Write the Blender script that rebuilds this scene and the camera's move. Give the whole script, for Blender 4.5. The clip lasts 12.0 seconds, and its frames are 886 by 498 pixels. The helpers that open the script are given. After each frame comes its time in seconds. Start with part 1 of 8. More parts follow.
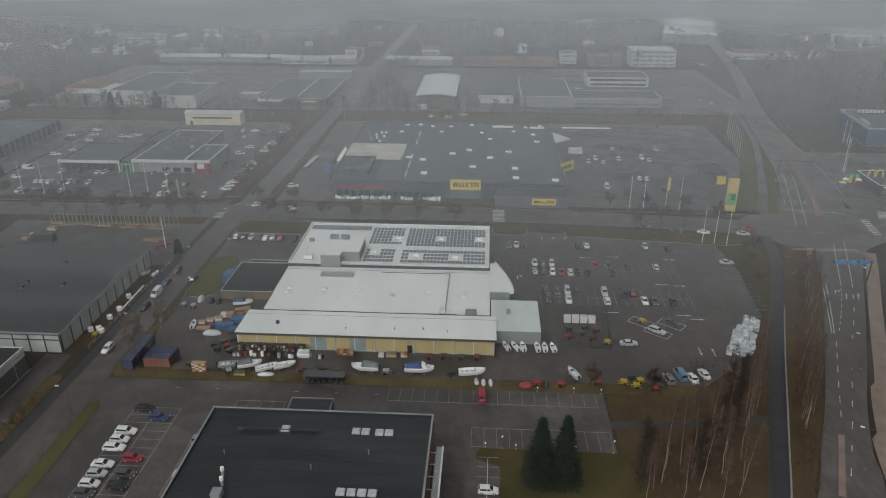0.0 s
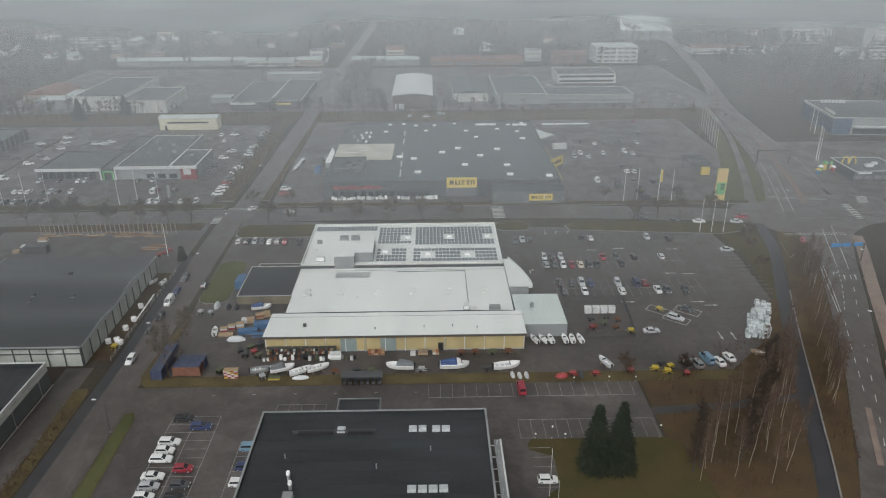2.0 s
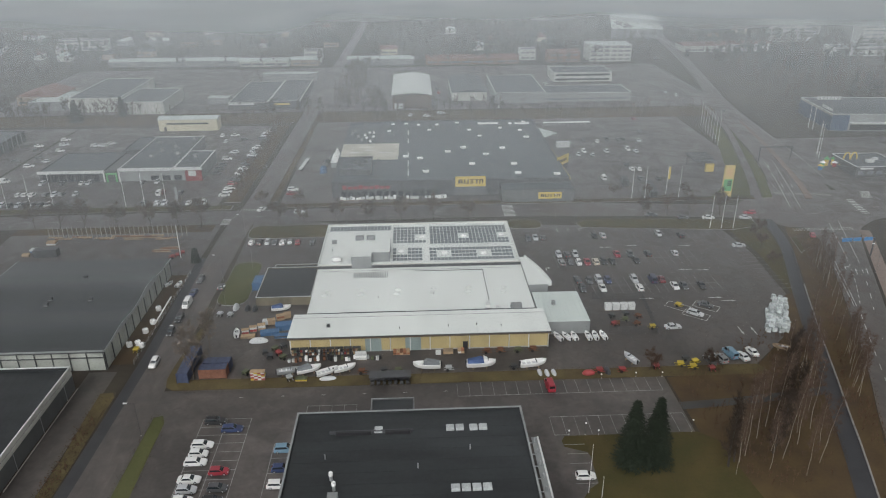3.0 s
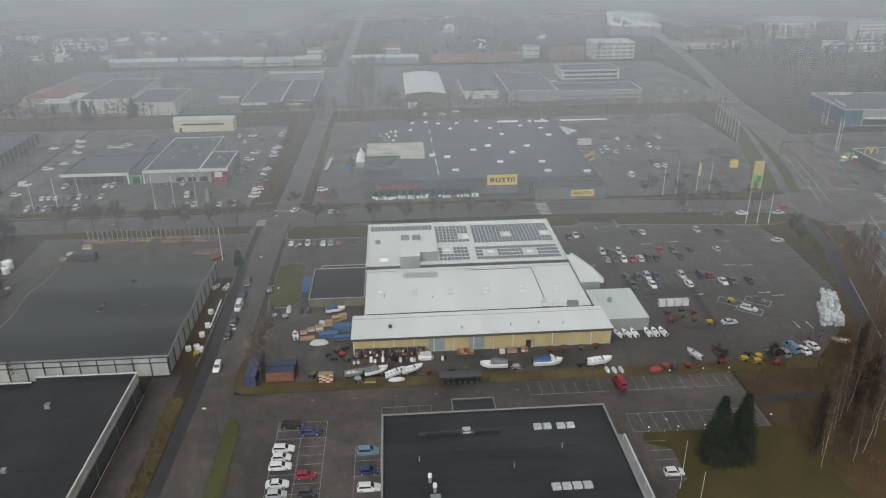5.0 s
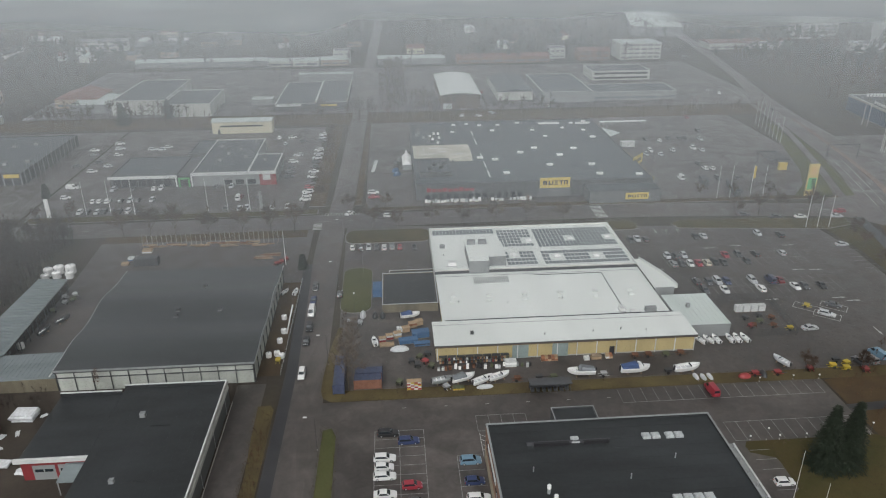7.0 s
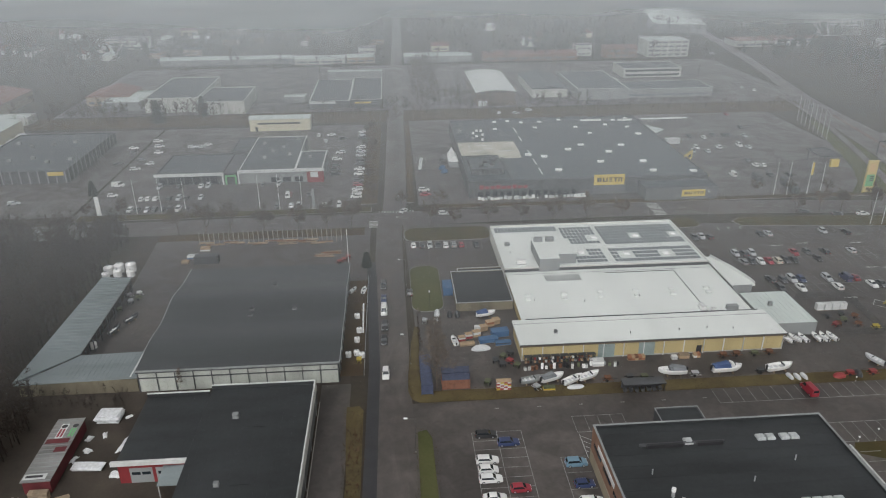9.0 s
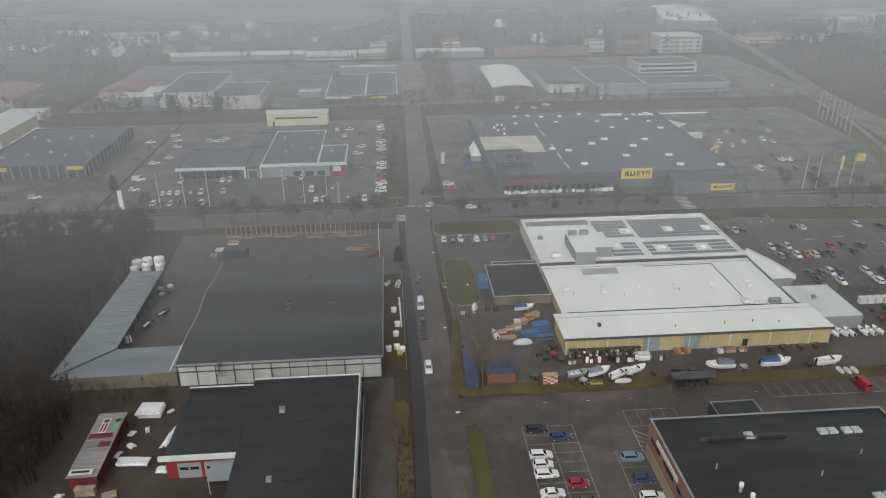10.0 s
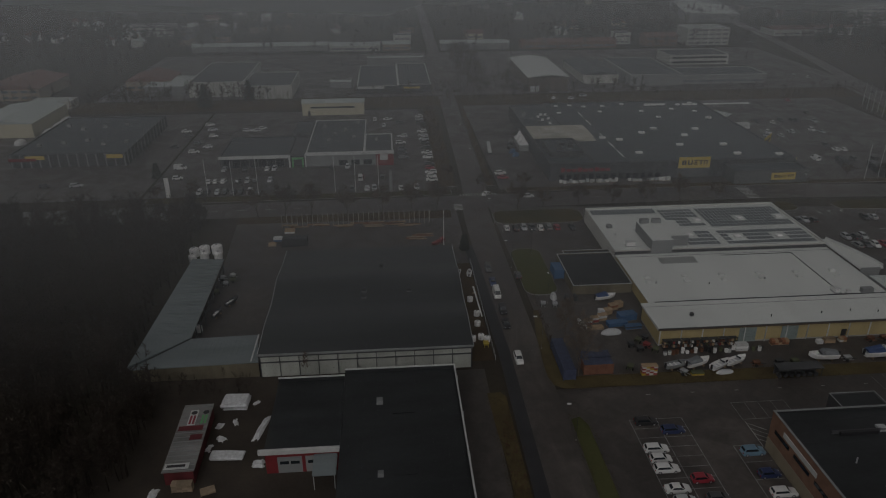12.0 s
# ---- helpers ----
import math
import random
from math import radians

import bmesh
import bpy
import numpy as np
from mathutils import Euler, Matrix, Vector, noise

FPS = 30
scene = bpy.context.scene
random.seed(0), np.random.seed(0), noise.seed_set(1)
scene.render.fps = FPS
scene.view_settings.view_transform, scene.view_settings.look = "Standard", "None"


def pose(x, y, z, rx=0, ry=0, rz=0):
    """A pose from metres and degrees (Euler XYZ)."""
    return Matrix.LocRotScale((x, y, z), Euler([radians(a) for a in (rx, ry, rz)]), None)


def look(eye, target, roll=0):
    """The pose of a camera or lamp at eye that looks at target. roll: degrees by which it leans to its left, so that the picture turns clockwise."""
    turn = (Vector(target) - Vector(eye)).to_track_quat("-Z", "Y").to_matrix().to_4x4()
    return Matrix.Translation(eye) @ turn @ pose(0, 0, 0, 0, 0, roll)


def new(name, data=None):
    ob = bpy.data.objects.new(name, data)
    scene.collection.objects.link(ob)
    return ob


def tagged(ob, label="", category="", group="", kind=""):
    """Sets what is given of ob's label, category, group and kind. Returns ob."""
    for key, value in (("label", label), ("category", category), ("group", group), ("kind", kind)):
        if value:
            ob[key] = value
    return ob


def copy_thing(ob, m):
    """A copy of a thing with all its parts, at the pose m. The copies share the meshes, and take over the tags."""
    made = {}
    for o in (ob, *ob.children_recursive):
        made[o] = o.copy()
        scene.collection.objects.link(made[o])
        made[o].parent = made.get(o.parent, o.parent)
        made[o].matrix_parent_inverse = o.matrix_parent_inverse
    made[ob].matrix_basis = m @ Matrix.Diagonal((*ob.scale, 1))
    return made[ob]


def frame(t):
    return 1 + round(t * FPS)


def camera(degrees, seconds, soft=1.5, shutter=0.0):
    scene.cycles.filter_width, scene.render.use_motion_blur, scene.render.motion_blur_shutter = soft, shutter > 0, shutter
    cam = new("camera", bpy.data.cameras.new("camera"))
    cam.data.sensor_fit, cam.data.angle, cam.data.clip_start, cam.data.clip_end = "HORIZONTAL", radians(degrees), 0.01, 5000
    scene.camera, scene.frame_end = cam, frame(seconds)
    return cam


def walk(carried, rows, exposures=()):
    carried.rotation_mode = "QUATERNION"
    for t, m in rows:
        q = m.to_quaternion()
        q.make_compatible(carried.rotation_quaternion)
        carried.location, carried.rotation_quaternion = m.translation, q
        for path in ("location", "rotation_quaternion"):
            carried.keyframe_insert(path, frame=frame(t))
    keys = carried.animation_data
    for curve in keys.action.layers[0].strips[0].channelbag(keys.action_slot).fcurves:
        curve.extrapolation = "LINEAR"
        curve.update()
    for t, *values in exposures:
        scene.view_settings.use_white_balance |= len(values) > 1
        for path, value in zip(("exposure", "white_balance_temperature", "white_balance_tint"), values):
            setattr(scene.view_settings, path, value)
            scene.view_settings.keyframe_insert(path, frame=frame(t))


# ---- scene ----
cam = camera(63.3, 12.0, 1.1)
PATH = [
    (0, (-0.603, 0.159, 94.293), (-0.7170, 1.9818, 93.4786), -0.09),
    (0.5, (-5.292, -0.533, 94.210), (-5.3544, 1.2927, 93.3964), -0.21),
    (1, (-10.111, -0.940, 94.062), (-10.1283, 0.8866, 93.2487), -0.28),
    (1.5, (-14.980, -1.288, 94.179), (-14.9706, 0.5380, 93.3638), -0.29),
    (2, (-19.708, -1.649, 94.118), (-19.6785, 0.1776, 93.3031), -0.34),
    (2.5, (-24.476, -1.652, 94.162), (-24.4248, 0.1735, 93.3457), -0.38),
    (3, (-29.340, -1.463, 94.059), (-29.2667, 0.3611, 93.2428), -0.41),
    (5, (-48.951, 0.122, 94.274), (-48.8252, 1.9414, 93.4528), -0.48),
    (5.5, (-53.902, 0.825, 94.456), (-53.7751, 2.6435, 93.6338), -0.45),
    (6, (-58.938, 1.596, 94.874), (-58.8110, 3.4141, 94.0505), -0.45),
    (6.5, (-63.956, 2.508, 95.131), (-63.8269, 4.3260, 94.3071), -0.44),
    (7, (-68.898, 3.631, 95.188), (-68.7707, 5.4491, 94.3649), -0.46),
    (9, (-88.313, 8.127, 93.277), (-88.1864, 9.9455, 92.4528), -0.52),
    (9.5, (-93.223, 9.573, 91.914), (-93.0955, 11.3903, 91.0890), -0.53),
    (10, (-98.276, 10.878, 90.696), (-98.1451, 12.6946, 89.8691), -0.46),
    (10.5, (-103.105, 12.556, 89.199), (-102.9719, 14.3718, 88.3709), -0.36),
    (11, (-107.896, 14.210, 87.780), (-107.7630, 16.0259, 86.9521), -0.35),
    (11.5, (-112.841, 15.750, 86.523), (-112.7062, 17.5647, 85.6931), -0.26),
    (12, (-117.834, 17.564, 85.461), (-117.6957, 19.3778, 84.6293), -0.27),
]
EXPO = [(0.0, -0.34, 6500, 10), (0.3, -0.12, 6500, 10), (0.6, -0.01, 6500, 10), (1.2, 0.04, 6500, 10), (3.0, 0.05, 6500, 10), (7.5, 0.05, 6510, 10), (9.5, 0.04, 6600, 11.6), (10.9, 0.03, 6680, 13.4), (11.2, -0.33, 6700, 13.6), (11.5, -0.82, 6700, 13.6), (11.8, -1.55, 6700, 13.6), (12.0, -2.16, 6700, 13.6)]
walk(cam, [(t, look(eye, target, roll)) for t, eye, target, roll in PATH], EXPO)

# ---- world and light: a low, even overcast ----
world = bpy.data.worlds.new("overcast")
scene.world = world
world.use_nodes = True
wn = world.node_tree
sky = wn.nodes.new("ShaderNodeTexSky")
sky.sky_type = "NISHITA"
sky.sun_disc = False
sky.sun_elevation, sky.sun_rotation = radians(38), radians(200)
sky.air_density, sky.dust_density, sky.ozone_density = 1.0, 6.0, 1.0
SKY = 0.12
bg = wn.nodes["Background"]
bg.inputs["Strength"].default_value = SKY
grey = wn.nodes.new("ShaderNodeHueSaturation")
grey.inputs["Saturation"].default_value = 0.0
cool = wn.nodes.new("ShaderNodeMix")
cool.data_type, cool.blend_type = "RGBA", "MULTIPLY"
cool.inputs[0].default_value = 1.0
cool.inputs[7].default_value = (0.985, 1.0, 1.0, 1)
wn.links.new(sky.outputs[0], grey.inputs["Color"])
wn.links.new(grey.outputs[0], cool.inputs[6])
wn.links.new(cool.outputs[2], bg.inputs["Color"])
sun = new("sun", bpy.data.lights.new("sun", "SUN"))
sun.data.energy, sun.data.angle, sun.data.color = 1.0, radians(60), (0.98, 0.99, 1.0)
sun.matrix_world = look((0, 0, 200), (40, 110, 0))


# ---- materials ----
def mat(name, base, rough=0.8, metal=0.0, vary=0.25, scale=0.4, fine=6.0, bump=0.0, spec=0.3, tint=None, random_amt=0.0, streak=None):
    """A surface with two scales of variation: broad stains and fine grain."""
    m = bpy.data.materials.new(name)
    m.use_nodes = True
    nt = m.node_tree
    b = nt.nodes["Principled BSDF"]
    tc = nt.nodes.new("ShaderNodeTexCoord")
    mp = nt.nodes.new("ShaderNodeMapping")
    nt.links.new(tc.outputs["Object"], mp.inputs["Vector"])
    if streak:
        mp.inputs["Scale"].default_value = streak
    n1 = nt.nodes.new("ShaderNodeTexNoise")
    n1.inputs["Scale"].default_value, n1.inputs["Detail"].default_value = scale, 6
    n2 = nt.nodes.new("ShaderNodeTexNoise")
    n2.inputs["Scale"].default_value, n2.inputs["Detail"].default_value = fine, 3
    nt.links.new(mp.outputs[0], n1.inputs["Vector"])
    nt.links.new(tc.outputs["Object"], n2.inputs["Vector"])
    mixv = nt.nodes.new("ShaderNodeMath")
    mixv.operation = "MULTIPLY_ADD"
    mixv.inputs[1].default_value = 0.3
    nt.links.new(n2.outputs[0], mixv.inputs[0])
    nt.links.new(n1.outputs[0], mixv.inputs[2])
    ramp = nt.nodes.new("ShaderNodeValToRGB")
    ramp.color_ramp.elements[0].position, ramp.color_ramp.elements[1].position = 0.38, 0.92
    c2 = tint if tint else tuple(min(1, v * (1 + vary)) for v in base)
    c1 = tuple(v * (1 - vary) for v in base)
    ramp.color_ramp.elements[0].color, ramp.color_ramp.elements[1].color = (*c1, 1), (*c2, 1)
    nt.links.new(mixv.outputs[0], ramp.inputs[0])
    out = ramp.outputs[0]
    if random_amt:
        oi = nt.nodes.new("ShaderNodeObjectInfo")
        hs = nt.nodes.new("ShaderNodeHueSaturation")
        mr = nt.nodes.new("ShaderNodeMapRange")
        mr.inputs[3].default_value, mr.inputs[4].default_value = 1 - random_amt, 1 + random_amt
        nt.links.new(oi.outputs["Random"], mr.inputs[0])
        nt.links.new(mr.outputs[0], hs.inputs["Value"])
        nt.links.new(out, hs.inputs["Color"])
        out = hs.outputs[0]
    nt.links.new(out, b.inputs["Base Color"])
    b.inputs["Roughness"].default_value, b.inputs["Metallic"].default_value = rough, metal
    b.inputs["Specular IOR Level"].default_value = spec
    if bump:
        bp = nt.nodes.new("ShaderNodeBump")
        bp.inputs["Strength"].default_value, bp.inputs["Distance"].default_value = bump, 0.05
        nt.links.new(n2.outputs[0], bp.inputs["Height"])
        nt.links.new(bp.outputs[0], b.inputs["Normal"])
    return m


def plain(name, base, rough=0.5, metal=0.0, spec=0.4):
    return mat(name, base, rough, metal, vary=0.08, scale=1.5, fine=12, spec=spec)


def asphalt(name, base, worn):
    """Damp asphalt: broad tone, wet blotches with soft rims, fine grit; one pattern runs on from patch to patch."""
    m = mat(name, base, 0.55, vary=0.3, scale=0.022, fine=1.3, bump=0.15, spec=0.35)
    nt = m.node_tree
    b = nt.nodes["Principled BSDF"]
    src = b.inputs["Base Color"].links[0].from_socket
    tc = nt.nodes.new("ShaderNodeTexCoord")
    for scale, lo, hi, dark, light, stretch in ((0.11, 0.4, 0.68, 0.62, 1.12, (1, 1, 1)), (0.45, 0.35, 0.75, 0.82, 1.14, worn)):
        mp = nt.nodes.new("ShaderNodeMapping")
        mp.inputs["Scale"].default_value = stretch
        nt.links.new(tc.outputs["Object"], mp.inputs["Vector"])
        n = nt.nodes.new("ShaderNodeTexNoise")
        n.inputs["Scale"].default_value, n.inputs["Detail"].default_value, n.inputs["Distortion"].default_value = scale, 8, 1.2
        nt.links.new(mp.outputs[0], n.inputs["Vector"])
        r = nt.nodes.new("ShaderNodeMapRange")
        r.inputs[1].default_value, r.inputs[2].default_value = lo, hi
        r.inputs[3].default_value, r.inputs[4].default_value = dark, light
        nt.links.new(n.outputs[0], r.inputs[0])
        hs = nt.nodes.new("ShaderNodeHueSaturation")
        nt.links.new(r.outputs[0], hs.inputs["Value"])
        nt.links.new(src, hs.inputs["Color"])
        src = hs.outputs[0]
        if scale < 0.2:
            rr = nt.nodes.new("ShaderNodeMapRange")
            rr.inputs[1].default_value, rr.inputs[2].default_value = lo, hi
            rr.inputs[3].default_value, rr.inputs[4].default_value = 0.36, 0.7
            nt.links.new(n.outputs[0], rr.inputs[0])
            nt.links.new(rr.outputs[0], b.inputs["Roughness"])
    nt.links.new(src, b.inputs["Base Color"])
    return m


ASPHALT = asphalt("wet asphalt", (0.079, 0.07, 0.065), (1, 1, 1))
ROADTOP = asphalt("worn road asphalt", (0.09, 0.079, 0.073), (1.0, 0.3, 1))
PATHTOP = mat("fresh dark asphalt", (0.03, 0.03, 0.033), 0.55, vary=0.2, scale=0.2, fine=2.0)
PAVING = mat("reddish paving", (0.17, 0.13, 0.11), 0.8, vary=0.2, scale=0.3, fine=3)
KERB = mat("granite kerb", (0.2, 0.195, 0.19), 0.8, vary=0.2, scale=1, fine=8)
BAYLINE = mat("worn bay paint", (0.2, 0.2, 0.196), 0.7, vary=0.55, scale=0.8, fine=4)
LINE = mat("road paint", (0.4, 0.4, 0.39), 0.7, vary=0.45, scale=0.8, fine=4)
GRASS = mat("winter grass", (0.05, 0.05, 0.014), 0.95, vary=0.35, scale=0.12, fine=1.6, bump=0.4, tint=(0.064, 0.046, 0.016))
LUSH = mat("green verge grass", (0.066, 0.074, 0.024), 0.95, vary=0.3, scale=0.1, fine=1.6, bump=0.4, tint=(0.075, 0.075, 0.03))
DRYGRASS = mat("dry yellowish verge grass", (0.085, 0.062, 0.03), 0.95, vary=0.4, scale=0.18, fine=1.8, bump=0.4, tint=(0.1, 0.08, 0.035))
VERGE = mat("dead brown verge", (0.068, 0.043, 0.026), 0.95, vary=0.4, scale=0.15, fine=1.8, bump=0.4, tint=(0.075, 0.05, 0.02))
LITTER = mat("woodland floor", (0.036, 0.028, 0.021), 0.95, vary=0.4, scale=0.03, fine=0.8, bump=0.4, tint=(0.055, 0.048, 0.034))
GRAVEL = mat("muddy gravel", (0.042, 0.034, 0.027), 0.9, vary=0.35, scale=0.15, fine=2, bump=0.3)
WHITEROOF = mat("pale coated sheet roof", (0.53, 0.55, 0.53), 0.45, vary=0.1, scale=0.12, fine=2.5, spec=0.35, streak=(1, 0.18, 1))
GREYROOF = mat("grey green sheet roof", (0.41, 0.45, 0.43), 0.5, vary=0.12, scale=0.2, fine=2.5, streak=(1, 0.2, 1))
FELT = mat("dark bitumen felt", (0.0215, 0.024, 0.0255), 0.5, vary=0.42, scale=0.2, fine=1.5, spec=0.35, streak=(0.3, 1, 1))
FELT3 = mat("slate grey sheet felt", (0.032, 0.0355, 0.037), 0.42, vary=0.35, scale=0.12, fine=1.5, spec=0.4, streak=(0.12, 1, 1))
FELT2 = mat("grey bitumen felt", (0.05, 0.06, 0.066), 0.55, vary=0.25, scale=0.08, fine=1.5, spec=0.4, streak=(0.4, 1, 1))
FADED = mat("weathered pale roofing", (0.4, 0.38, 0.33), 0.8, vary=0.3, scale=0.12, fine=1.5)
TRIM = mat("white sheet trim", (0.46, 0.47, 0.46), 0.5, vary=0.15, scale=0.8)
YELLOW = mat("yellow cladding", (0.36, 0.29, 0.145), 0.65, vary=0.14, scale=0.3, fine=3, streak=(1, 1, 0.3))
WHITEWALL = mat("weathered white cladding", (0.44, 0.44, 0.41), 0.7, vary=0.2, scale=0.3, fine=3, streak=(1, 1, 0.25))
OCHREWALL = mat("dull tan cladding", (0.24, 0.205, 0.15), 0.75, vary=0.2, scale=0.3, streak=(1, 1, 0.3))
HALLWALL = mat("stained greenish white panels", (0.36, 0.375, 0.34), 0.7, vary=0.25, scale=0.3, fine=3, streak=(1, 1, 0.25))
BAYWALL = mat("mid grey cladding", (0.1, 0.105, 0.105), 0.6, vary=0.18, scale=0.3, streak=(1, 1, 0.3))
DARKWALL = mat("dark grey cladding", (0.06, 0.062, 0.066), 0.5, vary=0.18, scale=0.3, streak=(1, 1, 0.3))
GREYWALL = mat("grey cladding", (0.2, 0.21, 0.21), 0.6, vary=0.15, scale=0.3, streak=(1, 1, 0.3))
CREAM = mat("cream cladding", (0.5, 0.46, 0.34), 0.7, vary=0.14, scale=0.3, streak=(1, 1, 0.3))
OLDWALL = mat("stained olive wall", (0.125, 0.108, 0.075), 0.85, vary=0.3, scale=0.4, streak=(1, 1, 0.3))
TEALDOOR = mat("faded teal grey steel", (0.2, 0.245, 0.24), 0.55, vary=0.15, scale=0.3)
EAVESHADE = mat("brown eaves shadow", (0.1, 0.075, 0.055), 0.8, vary=0.3, scale=0.5)
BRICK = mat("red brown brickwork", (0.2, 0.115, 0.08), 0.85, vary=0.25, scale=0.5, fine=5)
REDPAINT = mat("red painted sheet", (0.17, 0.024, 0.027), 0.6, vary=0.2, scale=0.4)
SIGNYEL = plain("yellow sign sheet", (0.5, 0.37, 0.09), 0.5)
BLACK = plain("black plastic", (0.018, 0.018, 0.02), 0.5)
SIGNRED = plain("red sign letters", (0.2, 0.028, 0.04), 0.5)
GREEN = plain("green sign sheet", (0.1, 0.3, 0.12), 0.5)
GLASSD = plain("dark window glass", (0.02, 0.024, 0.028), 0.08, spec=0.6)
STEEL = plain("galvanised steel", (0.42, 0.43, 0.44), 0.45, 0.6)
DARKSTEEL = plain("dark painted steel", (0.05, 0.052, 0.055), 0.5, 0.2)
WHITEP = plain("white plastic", (0.7, 0.7, 0.69), 0.4)
SOLAR = mat("solar cells", (0.1, 0.118, 0.128), 0.3, vary=0.15, scale=2, spec=0.5)
TIMBER = mat("pale sawn timber", (0.24, 0.185, 0.13), 0.8, vary=0.25, scale=1, fine=6, random_amt=0.2)
SHEDROOF = mat("slate grey sheet roof", (0.15, 0.175, 0.18), 0.5, vary=0.2, scale=0.2, fine=2.5, streak=(0.2, 1, 1))
CONCRETE = mat("concrete", (0.3, 0.29, 0.27), 0.85, vary=0.2, scale=0.5, fine=4)
BLUEP = plain("blue tarpaulin", (0.045, 0.1, 0.19), 0.55)


# ---- mesh helpers ----
def box(bm, x0, y0, z0, x1, y1, z1):
    v = [bm.verts.new(p) for p in ((x0, y0, z0), (x1, y0, z0), (x1, y1, z0), (x0, y1, z0), (x0, y0, z1), (x1, y0, z1), (x1, y1, z1), (x0, y1, z1))]
    for f in ((0, 3, 2, 1), (4, 5, 6, 7), (0, 1, 5, 4), (1, 2, 6, 5), (2, 3, 7, 6), (3, 0, 4, 7)):
        bm.faces.new([v[i] for i in f])
    return v


def prism(bm, pts, z0, z1):
    """An upright prism over a counter-clockwise outline; z1 may be a function of x and y."""
    top = z1 if callable(z1) else (lambda x, y: z1)
    lo = [bm.verts.new((x, y, z0)) for x, y in pts]
    hi = [bm.verts.new((x, y, top(x, y))) for x, y in pts]
    n = len(pts)
    bm.faces.new(hi)
    bm.faces.new(lo[::-1])
    for i in range(n):
        bm.faces.new((lo[i], lo[(i + 1) % n], hi[(i + 1) % n], hi[i]))


def tube(bm, a, b, r0, r1=None, n=6):
    """A tapered rod from a to b."""
    a, b = Vector(a), Vector(b)
    r1 = r0 if r1 is None else r1
    d = (b - a).normalized()
    u = d.orthogonal().normalized()
    w = d.cross(u)
    ring = [[bm.verts.new(p + (u * math.cos(k) + w * math.sin(k)) * r) for k in (2 * math.pi * i / n for i in range(n))] for p, r in ((a, r0), (b, r1))]
    for i in range(n):
        bm.faces.new((ring[0][i], ring[0][(i + 1) % n], ring[1][(i + 1) % n], ring[1][i]))
    bm.faces.new(ring[0][::-1])
    bm.faces.new(ring[1])


def mesh_of(name, bm, material):
    me = bpy.data.meshes.new(name)
    bmesh.ops.recalc_face_normals(bm, faces=bm.faces)
    bm.to_mesh(me)
    bm.free()
    me.materials.append(material)
    return me


def part(name, bm, material, parent, label=""):
    """Links a bmesh as one mesh object under a thing or a part."""
    ob = new(name, mesh_of(name, bm, material))
    ob.parent = parent
    return tagged(ob, label)


def thing(name, x, y, z=0.0, yaw=0.0, label="", category="", group="", kind=""):
    ob = new(name)
    ob.empty_display_size = 0.2
    ob.matrix_basis = pose(x, y, z, 0, 0, yaw)
    return tagged(ob, label, category, group, kind)


def solid(name, bm, material, label, category, kind="", group=""):
    return tagged(new(name, mesh_of(name, bm, material)), label, category, group, kind)


def boxes(*rows):
    bm = bmesh.new()
    for r in rows:
        box(bm, *r)
    return bm


def ribbon(bm, pts, width, z):
    """A flat strip along a line of points; width is one number or one per point."""
    ps = [Vector((x, y, 0)) for x, y in pts]
    ws = [width] * len(ps) if isinstance(width, (int, float)) else width
    left, right = [], []
    for i, p in enumerate(ps):
        d = (ps[min(i + 1, len(ps) - 1)] - ps[max(i - 1, 0)]).normalized()
        nrm = Vector((-d.y, d.x, 0)) * ws[i] / 2
        left.append(bm.verts.new((p.x + nrm.x, p.y + nrm.y, z)))
        right.append(bm.verts.new((p.x - nrm.x, p.y - nrm.y, z)))
    for i in range(len(ps) - 1):
        bm.faces.new((right[i], right[i + 1], left[i + 1], left[i]))


def smooth_line(pts, n=6):
    """A rounded line through points (Catmull-Rom)."""
    out = []
    for i in range(len(pts) - 1):
        p0, p1, p2, p3 = (Vector(pts[max(0, min(len(pts) - 1, j))]) for j in (i - 1, i, i + 1, i + 2))
        for k in range(n):
            t = k / n
            out.append(tuple(0.5 * (2 * p1 + (p2 - p0) * t + (2 * p0 - 5 * p1 + 4 * p2 - p3) * t * t + (3 * p1 - p0 - 3 * p2 + p3) * t ** 3)))
    return out + [tuple(pts[-1])]


def patch(name, pts, z, material, label, category, kind="structure"):
    bm = bmesh.new()
    bm.faces.new([bm.verts.new((x, y, z)) for x, y in pts])
    ob = solid(name, bm, material, label, category, kind)
    return ob


def rect(x0, y0, x1, y1):
    return [(x0, y0), (x1, y0), (x1, y1), (x0, y1)]


def rounded(x0, y0, x1, y1, r, n=5):
    pts = []
    for cx, cy, a in ((x1 - r, y0 + r, -90), (x1 - r, y1 - r, 0), (x0 + r, y1 - r, 90), (x0 + r, y0 + r, 180)):
        pts += [(cx + r * math.cos(radians(a + 90 * i / n)), cy + r * math.sin(radians(a + 90 * i / n))) for i in range(n + 1)]
    return pts


